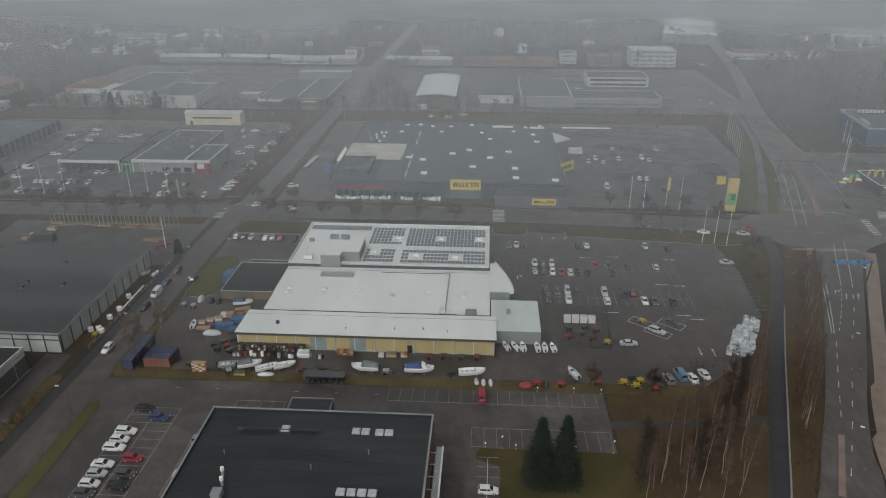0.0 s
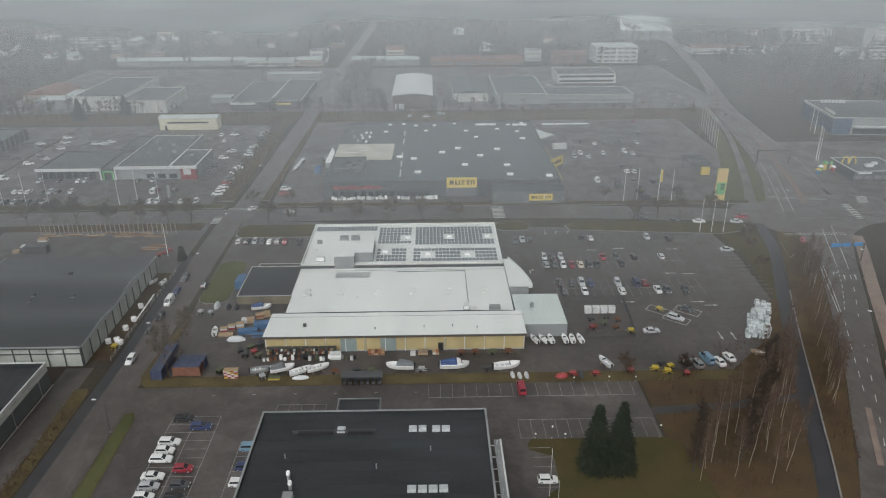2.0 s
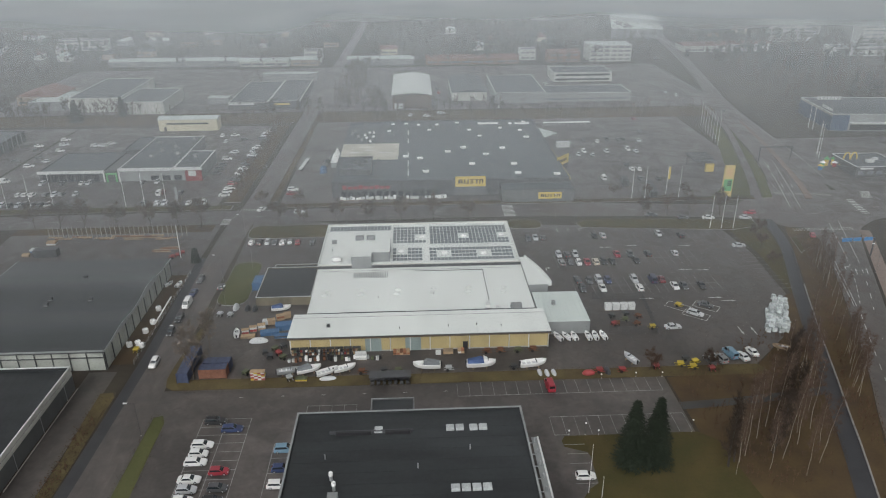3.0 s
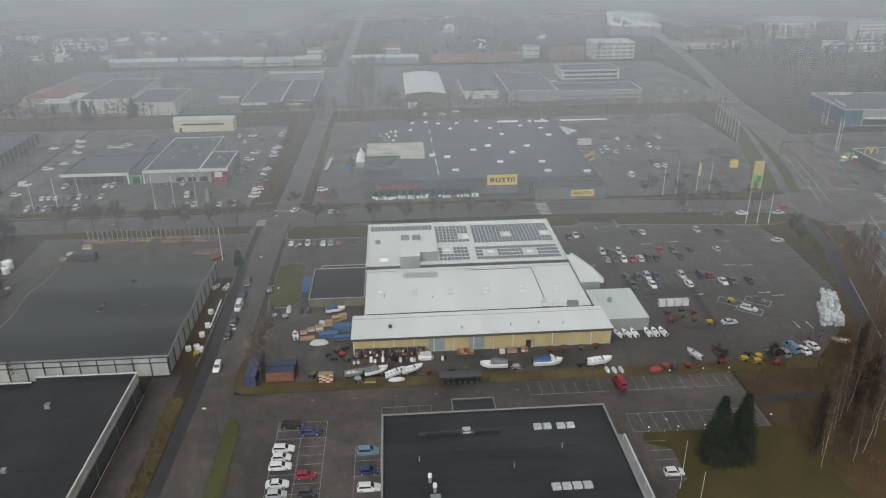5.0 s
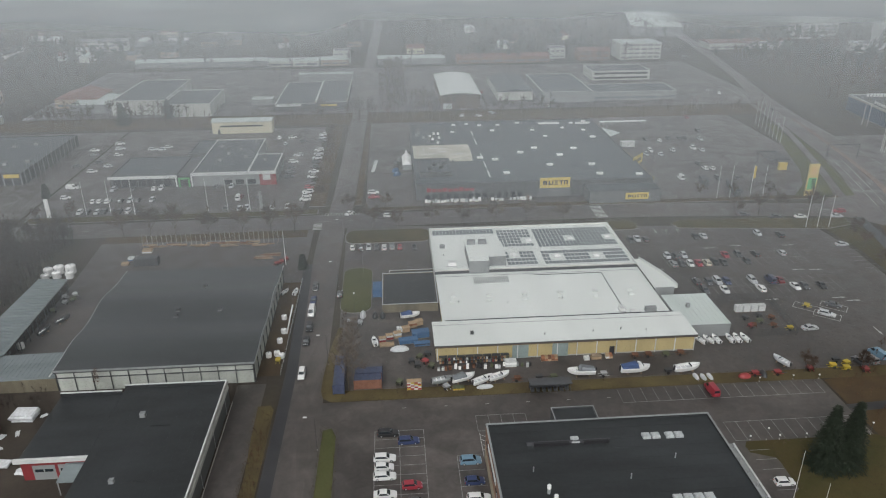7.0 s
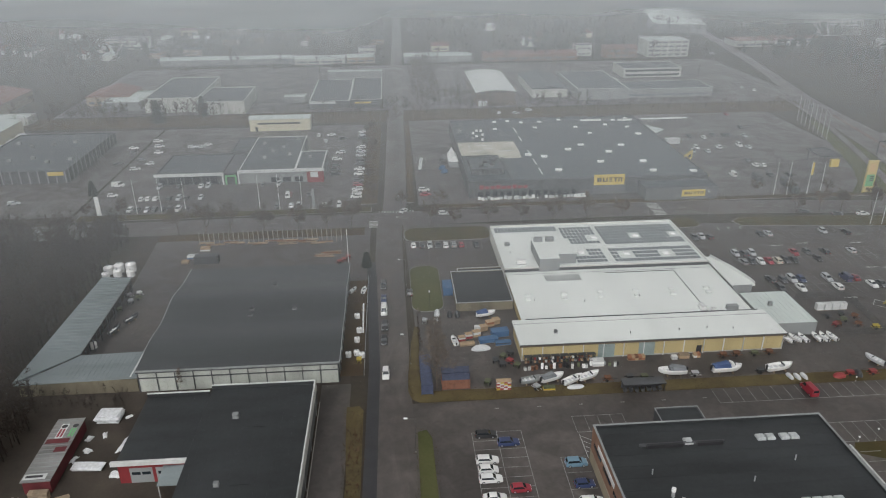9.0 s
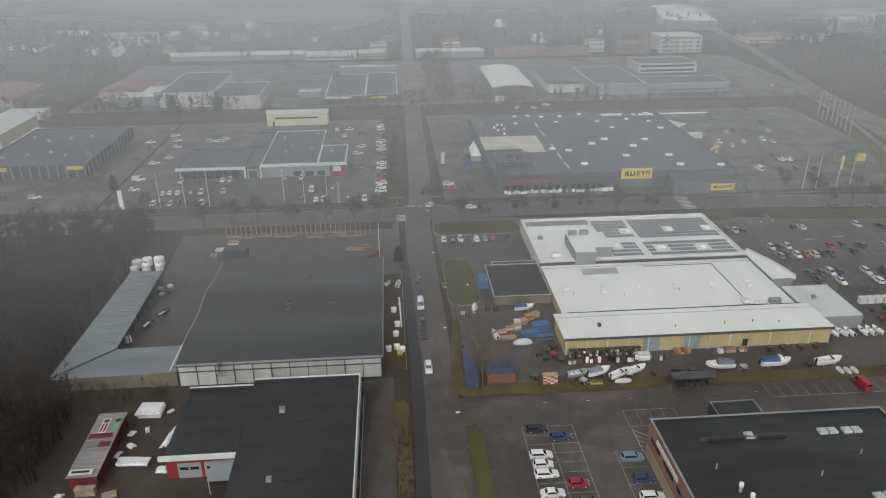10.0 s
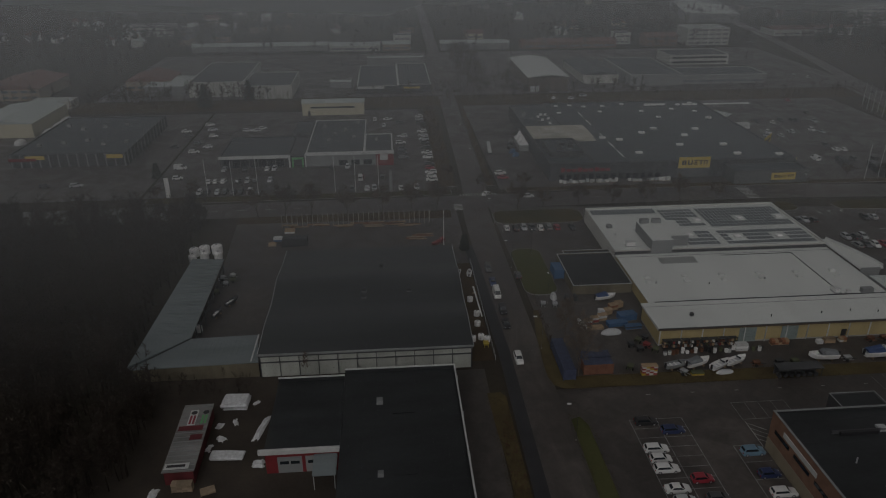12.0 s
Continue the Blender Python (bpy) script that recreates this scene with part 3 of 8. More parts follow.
for x, y, w, d in ((-54, 297.6, 6, 0.5), (-48.5, 300.4, 4, 0.4), (-42, 296.6, 5, 0.5), (-56, 304, 0.4, 4), (-50, 305.5, 7, 0.4)):
    part("roof_batten", boxes((x - w / 2, y - d / 2, 6.452, x + w / 2, y + d / 2, 6.6)), TRIM, big)
part("wall_panel", boxes((-14.2, 258.8, 0.1, -2.0, 258.98, 3.55)), BAYWALL, big, "paler wall panels under the sign")

low = thing("low_store", 0, 0, 0, 0, "low flat-roofed grey store with white fascia", "building")
block(low, -149.5, 284, -127.6, 333, 5.4, GREYWALL, FELT2, TRIM, cap=0.3)
block(low, -127.57, 284, -116.6, 308.5, 5.4, GREYWALL, FELT2, TRIM, cap=0.5)
block(low, -157.6, 311.4, -149.53, 333, 5.4, DARKWALL, FELT2, DARKSTEEL)
block(low, -182, 284.5, -156, 311.3, 4.6, DARKWALL, FELT2, DARKSTEEL)
far_w = thing("far_store", 0, 0, 0, 0, "wide flat-roofed dark store with yellow entrance signs", "building")
block(far_w, -262, 292, -219, 350, 5.0, DARKWALL, FELT2, DARKSTEEL)
cream = thing("cream_hall", 0, 0, 0, 0, "long cream-coloured hall with a pitched pale roof", "building")
block(cream, -159, 364, -129.5, 372, 5.8, CREAM, GREYROOF, TRIM, lip=0.1)


# ---- road and bay markings ----
def markings(name, rows, label, z=0.062):
    """Painted bars (x0, y0, x1, y1), each a thin raised film of paint."""
    bm = bmesh.new()
    for x0, y0, x1, y1 in rows:
        box(bm, min(x0, x1), min(y0, y1), z - 0.02, max(x0, x1), max(y0, y1), z)
    return solid(name, bm, BAYLINE if name == "bay_lines" else LINE, label, "road marking", "structure")


def bays(x0, x1, y0, y1, step=2.6, w=0.09):
    n = int(round((x1 - x0) / step))
    return [(x0 + i * (x1 - x0) / n - w / 2, y0, x0 + i * (x1 - x0) / n + w / 2, y1) for i in range(n + 1)]


def bays_x(y0, y1, x0, x1, step=2.6, w=0.1):
    n = int(round((y1 - y0) / step))
    return [(x0, y0 + i * (y1 - y0) / n - w / 2, x1, y0 + i * (y1 - y0) / n + w / 2) for i in range(n + 1)]


markings("bay_lines", bays_x(95, 123.8, -74.8, -64.9, 2.62) + [(-74.9, 95, -74.77, 123.8), (-69.9, 95, -69.77, 123.8), (-64.9, 95, -64.77, 123.8)], "white bay lines of the parking court", 0.05)
markings("bay_lines", bays_x(98, 115.2, -58.6, -53.7, 4.3) + [(-58.7, 98, -58.57, 115.2)], "white bay lines beside the office block", 0.05)
markings("bay_lines", bays(-21, 24.6, 129.3, 134.2, 2.65) + [(-21, 129.2, 24.6, 129.33)], "white bay lines along the service road", 0.05)
markings("bay_lines", bays(-2.3, 26, 115.0, 120.9, 2.65) + [(-2.3, 120.9, 26, 121.03), (-2.3, 115, 0.5, 115.12)], "white bay lines beside the lawn", 0.05)
markings("bay_lines", bays_x(101, 112, -0.9, 3.2, 2.7), "short white bay lines beside the lawn", 0.05)
markings("bay_lines", bays(28, 71, 212.8, 218.2, 2.6), "white bay lines along the north verge", 0.05)
markings("bay_lines", bays(13.5, 57, 193.2, 203.6, 2.6) + [(13.5, 198.3, 57, 198.43)], "white bay lines of the car park", 0.05)
markings("bay_lines", bays(15.5, 57, 175.4, 185.6, 2.6) + [(15.5, 180.4, 57, 180.53)], "white bay lines of the car park", 0.05)
markings("bay_lines", bays_x(176, 212, 71.5, 77, 2.6), "white bay lines at the edge of the car park", 0.05)
markings("bay_lines", bays(6, 14.4, 212, 217.2, 2.6), "white bay lines by the entrance", 0.05)
markings("bay_lines", bays(-84.6, -61.5, 213, 218.4, 2.55), "white bay lines along the grass island", 0.05)
markings("bay_lines", bays(-186, -158, 266, 270.6, 2.6) + bays(-186, -158, 254, 258.6, 2.6) + bays(-135, -106, 254, 258.4, 2.6) + bays(-182, -117, 279, 283.6, 2.7), "white bay lines in front of the low store", 0.05)
markings("bay_lines", bays_x(262, 356, -105.4, -100.6, 2.6), "white bay lines along the hedge", 0.05)
markings("bay_lines", bays(-262, -205, 262, 273, 2.7) + bays(-262, -222, 286, 290.5, 2.7), "white bay lines in front of the far store", 0.05)
def slant(rows, w, z=0.05):
    """Painted strokes between two points each."""
    bm = bmesh.new()
    for xa, ya, xb, yb in rows:
        n = Vector((ya - yb, xb - xa, 0)).normalized() * w / 2
        bm.faces.new([bm.verts.new((x + sx * n.x, y + sx * n.y, z)) for x, y, sx in ((xa, ya, -1), (xb, yb, -1), (xb, yb, 1), (xa, ya, 1))])
    return bm


markings("bay_lines", bays(-53.6, -43.0, 122.3, 127.4, 2.65) + [(-53.6, 127.35, -43.0, 127.47), (-53.6, 122.24, -43.0, 122.36)], "white bay lines behind the office block", 0.05)
solid("hatched_area", slant([(-53.4, 121.2 - 1.5 * k, -50.6, 119.0 - 1.5 * k) for k in range(4)] + [(-53.4, 121.6, -53.4, 114.6)], 0.11), LINE, "white hatched no-parking area beside the office block", "road marking", "structure")
markings("crossing", [(2.2, 236 + 1.3 * k, 6.4, 236.6 + 1.3 * k) for k in range(9)], "worn zebra crossing over the main street", 0.075)
markings("crossing", [(-97.6, 233.6 + 1.2 * k, -94.6, 234.2 + 1.2 * k) for k in range(5)], "worn zebra crossing at the corner", 0.075)
markings("cycle_crossing", [(-94.5 + 1.0 * k, 246.6 + 1.2 * j, -94.0 + 1.0 * k, 247.1 + 1.2 * j) for k in range(13) for j in (0, 1)], "dotted white cycle crossing squares", 0.085)
markings("lane_dashes", [(-24 - 9 * k, 131.3, -23.2 - 9 * k, 131.4) for k in range(6)], "worn dashed line on the service road", 0.05)
markings("cycle_crossing", [(108.6 + 1.1 * k, 252.9 + 1.2 * j - 0.17 * k, 109.1 + 1.1 * k, 253.4 + 1.2 * j - 0.17 * k) for k in range(19) for j in (0, 1)], "dotted white cycle crossing over the avenue", 0.085)
markings("cycle_crossing", [(98.0 + 1.1 * k, 216.9 + 1.2 * j, 98.5 + 1.1 * k, 217.4 + 1.2 * j) for k in range(19) for j in (0, 1)], "dotted white cycle crossing over the avenue", 0.085)
markings("crossing", [(129.8 + 0.25 * k, 231 + 1.7 * k, 132.6 + 0.25 * k, 231.7 + 1.7 * k) for k in range(9)], "white zebra crossing at the junction", 0.085)
markings("crossing", [(139 + 0.5 * k, 247 + 1.2 * k, 143 + 0.5 * k, 247.6 + 1.2 * k) for k in range(6)], "white zebra crossing at the junction", 0.085)


def along(line, offset, dash, gap, w, z, start=0.0, end=1e9):
    """Dashes beside a rounded line, as a bmesh of flat strips."""
    bm = bmesh.new()
    pts = [Vector((x, y, 0)) for x, y in smooth_line(line, 10)]
    s = 0.0
    for a, b in zip(pts, pts[1:]):
        d = b - a
        n = Vector((-d.y, d.x, 0)).normalized()
        ln = d.length
        t = 0.0
        d.normalize()
        while t < ln:
            pos = s + t
            if start < pos < end and pos % (dash + gap) < dash:
                seg = min(0.9, ln - t)
                p, q = a + d * t + n * offset, a + d * (t + seg) + n * offset
                h = n * w / 2
                bm.faces.new([bm.verts.new((v.x, v.y, z)) for v in (p - h, q - h, q + h, p + h)])
            t += 0.9
        s += ln
    return bm


LANES = (([(113.5, 223.5), (103.2, 194.1)], 1000, 0), ([(103.2, 194.1), (97.5, 180), (90.1, 164.5)], 1.8, 1.8), ([(117.9, 226), (106.5, 194.2)], 1000, 0), ([(106.5, 194.2), (99, 176), (90.9, 159.1)], 2.7, 5.4), ([(98.9, 193.8), (94, 179), (89, 164.5)], 1000, 0), ([(98.0, 193.8), (93.4, 180), (88.4, 164.5)], 1000, 0), ([(88, 161), (81, 143.5), (75.4, 129)], 2.7, 3.6), ([(107.2, 238), (108.7, 243.2), (116, 268), (123.3, 294.9)], 1000, 0), ([(111, 238), (112.4, 243.4), (119.6, 268), (127, 295.1)], 1000, 0), ([(123.3, 294.9), (130.5, 330), (136, 365)], 2.7, 5.4), ([(137, 270), (142, 304), (146, 348)], 1000, 0), ([(69, 110), (76.8, 127), (86, 148)], 2.7, 5.4))
for line, dash, gap in LANES:
    solid("lane_line", along(line, 0.0, dash, gap, 0.18, 0.066), LINE, "white painted lane line of the avenue", "road marking", "structure")
solid("centre_line", along(EW, 0.0, 3, 6, 0.15, 0.066), LINE, "worn dashed centre line of the main street", "road marking", "structure")
bm2 = bmesh.new()
prism(bm2, [(64.7, 105.3), (65.9, 105), (73.4, 122.8), (72.3, 123.2)], 0.0, 0.2)
solid("traffic_island", bm2, PAVING, "long narrow kerbed traffic island in the avenue", "median", "structure")
bm = along(FOOT, -1.95, 1000, 0, 0.3, 0.06, 0, 125)
bm2 = bmesh.new()
for f in list(bm.faces):
    vs = [v.co.copy() for v in f.verts]
    prism(bm2, [(v.x, v.y) for v in vs], 0.0, 0.22)
bm.free()
solid("kerb", bm2, KERB, "pale granite kerb beside the footway", "kerb", "structure")
bm2 = bmesh.new()
MED = smooth_line([(118.7, 247), (124.8, 269), (134.4, 315.5), (142.6, 365)], 4)
for k, (a, b) in enumerate(zip(MED, MED[1:])):
    w = 1.4 - 0.9 * k / len(MED)
    prism(bm2, [(a[0] - w, a[1]), (a[0] + w, a[1]), (b[0] + w, b[1]), (b[0] - w, b[1])], 0.0, 0.2)
solid("median", bm2, PAVING, "reddish kerbed median of the avenue", "median", "structure")


def arrow(x, y, yaw, bent=False, s=1.0):
    bm = bmesh.new()
    pts = [(-0.1, -2), (0.1, -2), (0.1, 0.6), (0.38, 0.6), (0, 2), (-0.38, 0.6), (-0.1, 0.6)]
    if bent:
        pts = [(-0.1, -2), (0.1, -2), (0.1, 0.2), (0.7, 0.2), (0.7, -0.2), (1.5, 0.35), (0.7, 0.9), (0.7, 0.5), (-0.1, 0.5)]
    prism(bm, [(px * s, py * s) for px, py in pts], 0.03, 0.062)
    ob = solid("direction_arrow", bm, LINE, "white painted direction arrow on the asphalt", "road marking", "structure")
    ob.matrix_basis = pose(x, y, 0, 0, 0, yaw)


for row in ((55.8, 153.3, 0), (52.6, 153.6, 180), (9.5, 192.5, 0, True), (40, 208, -90), (57, 207, -90), (31, 207, 90), (56, 189, -90), (51, 189.5, 90), (53, 171.5, -90), (56, 169.5, -90), (34, 172, -90), (18.5, 222, 180, False, 0.8), (22, 222.4, 0, True, 0.8), (26, 222.5, 0, True, 0.8), (99.4, 188.5, -22, True), (101, 185.2, -22), (104.3, 185.3, -22), (110.2, 208.8, -20), (113.3, 208.2, -20), (112, 262, 164), (115.6, 262, 164), (119.4, 262, 164), (118, 288, 164), (122, 288, 164)):
    arrow(*row)
for x, y in ((41.1, 166.9), (44.2, 162.2), (48.6, 166.6)):
    bm = boxes((-3.3, -1.75, 0.03, 3.3, -1.63, 0.06), (-3.3, 1.63, 0.03, 3.3, 1.75, 0.06), (-3.3, -1.63, 0.03, -3.18, 1.63, 0.06), (3.18, -1.63, 0.03, 3.3, 1.63, 0.06))
    ob = solid("wide_bay", bm, LINE, "outlined wide parking bay", "road marking", "structure")
    ob.matrix_basis = pose(x, y, 0, 0, 0, -38)

# ---- roof details of the white store ----
def array(parent, x0, y0, x1, y1, z, holes=()):
    """Tilted solar modules on rails, each a framed panel of its own, left out round the roof hatches."""
    nx, ny = max(1, round((x1 - x0) / 1.12)), max(1, round((y1 - y0) / 2.2))
    for j in range(ny):
        for i in range(nx):
            a, b = x0 + (i + 0.5) * (x1 - x0) / nx, y0 + (j + 0.5) * (y1 - y0) / ny
            if any(abs(a - hx) < 1.9 and abs(b - hy) < 2.1 for hx, hy in holes):
                continue
            ob = new("solar_panel", PANEL)
            ob.parent = parent
            ob.matrix_basis = pose(a, b, z, 0, 0, 0)


bm = bmesh.new()
box(bm, -0.48, -0.94, 0.06, 0.48, 0.94, 0.11)
PANEL = mesh_of("solar_panel", bm, SOLAR)
FRAMEW = plain("aluminium frame", (0.55, 0.56, 0.57), 0.4, 0.5)
PANEL.materials.append(FRAMEW)
for p in PANEL.polygons:
    p.material_index = 0 if p.normal.z > 0.5 else 1
ZR = 4.06
HATCHES = [(-27.5, 208.9), (-14.3, 209.3), (-2.2, 209.7), (-34.1, 198.3), (-21.0, 196.4), (-9.2, 195.6)]
for r in ((-57.4, 215.4, -37.6, 219.1), (-36.8, 204.6, -26.3, 218.0), (-25.1, 203.6, -0.2, 218.0), (-36.6, 191.4, -27.6, 201.1), (-25.5, 191.2, -0.2, 200.9)):
    array(store, *r, ZR, HATCHES)


def roof_unit(x, y, z, w, d, h, label="white roof ventilation unit", name="roof_unit", m=None):
    """A ventilation unit: plinth, casing, cowl."""
    o = thing(name, x, y, z, 0, label, "ventilator")
    part("curb", boxes((-w / 2 - 0.1, -d / 2 - 0.1, 0, w / 2 + 0.1, d / 2 + 0.1, 0.15)), GREYWALL, o)
    part("casing", boxes((-w / 2, -d / 2, 0.153, w / 2, d / 2, h)), m or WHITEP, o)
    part("cap", boxes((-w / 2 - 0.05, -d / 2 - 0.05, h + 0.003, w / 2 + 0.05, d / 2 + 0.05, h + 0.1)), m or TRIM, o)
    return o


def skylight(x, y, z, w, d, shell=None):
    o = thing("skylight", x, y, z, 0, "pale domed rooflight on a low upstand", "rooflight", "rooflights")
    part("upstand", boxes((-w / 2, -d / 2, 0, w / 2, d / 2, 0.3)), shell or TRIM, o)
    bm = bmesh.new()
    for k in range(4):
        f = math.cos(k / 3.2 * 1.3)
        g = math.cos((k + 1) / 3.2 * 1.3)
        box(bm, -w / 2 * f, -d / 2 * f, 0.3 + 0.08 * k, w / 2 * f, d / 2 * f, 0.38 + 0.08 * k)
    part("dome", bm, shell or WHITEP, o)
    return o


for x, y in HATCHES:
    skylight(x, y, ZR, 1.7, 1.5)
for i in range(6):
    for dy in (-1.3, 1.3):
        skylight(-54.6 + 9.75 * i + 0.4 * (dy > 0), 174 + dy, 3.05, 1.5, 1.1, WHITEROOF)
roof_unit(-11.0, 164.4, 3.04, 1.3, 2.2, 1.1)
roof_unit(-8.6, 163.0, 3.04, 0.9, 0.9, 0.9)
roof_unit(-3.6, 163.6, 3.04, 2.8, 1.2, 1.0, "grey louvred roof ventilation unit", m=GREYWALL)
roof_unit(-53.0, 192.8, ZR, 2.4, 1.4, 1.3)
roof_unit(-55, 206, ZR, 1.4, 1.2, 0.7, "small grey roof hatch housing", m=GREYWALL)
for x in (-46.6, -43.2):
    roof_unit(x, 201.2, 7.1, 2.4, 1.4, 1.1, "grey twin fan housing on the penthouse", m=GREYWALL)
roof_unit(-51.5, 153.5, 4.42, 0.7, 0.7, 0.6, "small dark vent on the roof", m=DARKSTEEL)
roof_unit(6, 163, 4.02, 0.8, 0.8, 0.8, "small grey roof vent", m=GREYWALL)
for x, y, z in ((-34, 151.5, 4.46), (-22, 152, 4.45), (-9, 151.5, 4.46), (-15, 152.4, 4.44), (-40, 170.5, 3.04), (-25, 172, 3.05), (-6, 173, 3.05), (-53, 172, 3.05), (-55, 200, 4.06)):
    bm = bmesh.new()
    tube(bm, (x, y, z - 0.06), (x, y, z + 0.5), 0.09, n=8)
    tube(bm, (x, y, z + 0.5), (x, y, z + 0.6), 0.15, n=8)
    solid("vent_pipe", bm, DARKSTEEL, "short dark vent pipe on the roof", "vent pipe")
lv = thing("louvre_bank", -42.6, 184.5, 3.1, 0, "bank of grey louvre slats on the roof", "louvre")
for i in range(20):
    part("slat", boxes((-4.9 + i * 0.5, -1.8, 0, -4.72 + i * 0.5, 1.8, 0.2)), GREYWALL, lv)
part("cable_tray", boxes((-10.4, 162.5, 3.1, -10.25, 186.6, 3.24)), DARKWALL, store, "dark cable tray")
part("cable_tray", boxes((-30, 186.4, 3.13, -10.42, 186.55, 3.27)), DARKWALL, store)

# ---- roof details of the office block ----
ACRYLIC = mat("weathered grey acrylic", (0.36, 0.38, 0.38), 0.35, vary=0.25, scale=1.2, fine=5, spec=0.5)
for x, y in ((-23.8, 108.6), (-22.0, 108.6), (-19.4, 108.5), (-17.6, 108.5), (-23.7, 92.6), (-21.9, 92.6), (-20.1, 92.6), (-18.3, 92.6)):
    skylight(x, y, 7.66, 1.5, 1.45, ACRYLIC)
skylight(-37.3, 108.6, 7.66, 1.5, 1.5, ACRYLIC)
for x0, x1 in ((-45.2, -38.6), (-36, -31.3)):
    part("roof_step", boxes((x0, 107.4, 7.66, x1, 107.9, 8.3)), BLACK, near, "black upright face of a roof step")
for x, y in ((-44.9, 95.6), (-44.2, 93.2)):
    o = thing("vent_stack", x, y, 7.66, 0, "white capped ventilation stack", "ventilator")
    bm = bmesh.new()
    tube(bm, (0, 0, 0), (0, 0, 1.1), 0.28, n=10)
    part("pipe", bm, STEEL, o)
    bm = bmesh.new()
    tube(bm, (0, 0, 1.103), (0, 0, 1.75), 0.38, 0.34, 10)
    part("cowl", bm, WHITEP, o)
roof_unit(-44.2, 90.6, 7.66, 1.6, 1.8, 1.0, "grey boxy ventilation unit on felt", m=GREYWALL)
for x, y in ((-20.5, 102.5), (-46.5, 101), (-30, 98)):
    bm = bmesh.new()
    tube(bm, (x, y, 7.6), (x, y, 8.7), 0.12, n=8)
    solid("vent_pipe", bm, STEEL, "short steel vent pipe on the felt roof", "vent pipe")
for k in range(9):
    y = 80 + k * 3.2
    part("bracket", boxes((-9.55, y, 5.9, -7.5, y + 0.15, 6.05), (-8.2, y, 6.05, -8.05, y + 0.15, 7.2)), STEEL, near)
part("walkway", boxes((-7.5, 78, 6.05, -7.2, 107.2, 6.25)), TRIM, near, "pale steel edge rail")
part("walkway_deck", boxes((-8.6, 78, 6.06, -7.503, 107.2, 6.12)), GREYWALL, near, "grey steel walkway deck")
for k in range(6):
    part("window", boxes((-53.28, 77 + k * 6.2, 4.6, -53.2, 81.6 + k * 6.2, 5.3)), GLASSD, near, "dark strip window")
part("sign", boxes((-53.36, 100, 5.9, -53.21, 110, 6.8)), TRIM, near, "pale strip sign")
part("skirt", boxes((-53.3, 74, 0, -53.21, 114.3, 2.6)), OCHREWALL, near)

# ---- roof details of warehouse and garage ----
for x, y in ((-125, 166), (-125, 168.5), (-114.5, 168), (-121, 181)):
    roof_unit(x, y, wave(y) - 0.05, 0.9, 0.9, 0.7, "small dark vent on the roof", m=DARKSTEEL)
part("edge_strip", boxes((-146.75, 143.3, 5.35, -102.55, 143.58, 5.71)), GREYWALL, hall)
roof_unit(-121.3, 126.2, 5.0, 1.0, 1.0, 0.9, "grey roof vent box", m=GREYWALL)
roof_unit(-121.1, 107.2, 5.0, 0.8, 0.8, 0.7, "grey roof vent box", m=GREYWALL)
part("roof_step", boxes((-119, 122.8, 5.1, -115, 123.1, 5.24)), FELT, garage)
part("roof_step", boxes((-118.8, 107.0, 5.1, -115.2, 107.3, 5.24)), FELT, garage)
for x0 in (-138.6, -133.9):
    d = part("garage_door", boxes((x0, 114.86, 0.05, x0 + 4.1, 114.98, 3.4)), GREYWALL, garage, "grey sectional garage door")
    for i in range(2):
        part("door_window", boxes((x0 + 0.4 + 1.8 * i, 114.8, 1.9, x0 + 1.9 + 1.8 * i, 114.855, 2.5)), GLASSD, d)
bm = bmesh.new()
prism(bm, [(-132.4, 110.2), (-128.5, 110.2), (-128.5, 114.9), (-132.4, 114.9)], 3.0, lambda x, y: 3.1 + 0.12 * (y - 110.2))
part("awning", bm, SHEDROOF, garage, "grey sheet awning")
for x in (-132.2, -128.8):
    part("post", boxes((x - 0.07, 110.3, 0, x + 0.07, 110.45, 2.98)), STEEL, garage)
part("fascia", boxes((-141.6, 114.4, 4.3, -128.0, 114.97, 5.15)), TRIM, garage, "deep white fascia")
for i in range(5):
    bm = bmesh.new()
    tube(bm, (-106.4, 88 + i * 11, 0.0), (-106.4, 88 + i * 11, 6.2), 0.05)
    part("pipe", bm, STEEL, garage)
# shed posts and screens
for i in range(8):
    y = 157 + i * 5.2
    part("post", boxes((-162.2 - 0.042 * (y - 155) - 0.1, y - 0.1, 0, -162.2 - 0.042 * (y - 155) + 0.1, y + 0.1, 3.58)), DARKSTEEL, shed)
part("edge_strip", boxes((-148.7, 145.5, 3.403, -148.4, 156, 3.5)), TRIM, shed)

# ---- signs and roof details of the large store ----
def sign(name, x0, x1, y, z0, z1, face, marks, label, depth=0.3):
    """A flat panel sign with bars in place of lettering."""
    o = thing(name, x0, y, z0, 0, label, "sign")
    part("panel", boxes((0, -depth, 0, x1 - x0, 0, z1 - z0)), face, o)
    w, h = x1 - x0, z1 - z0
    bm = bmesh.new()
    for a, b, c, d in marks:
        box(bm, a * w, -depth - 0.04, c * h, b * w, -depth - 0.003, d * h)
    part("lettering", bm, BLACK, o, "black bar lettering")
    return o


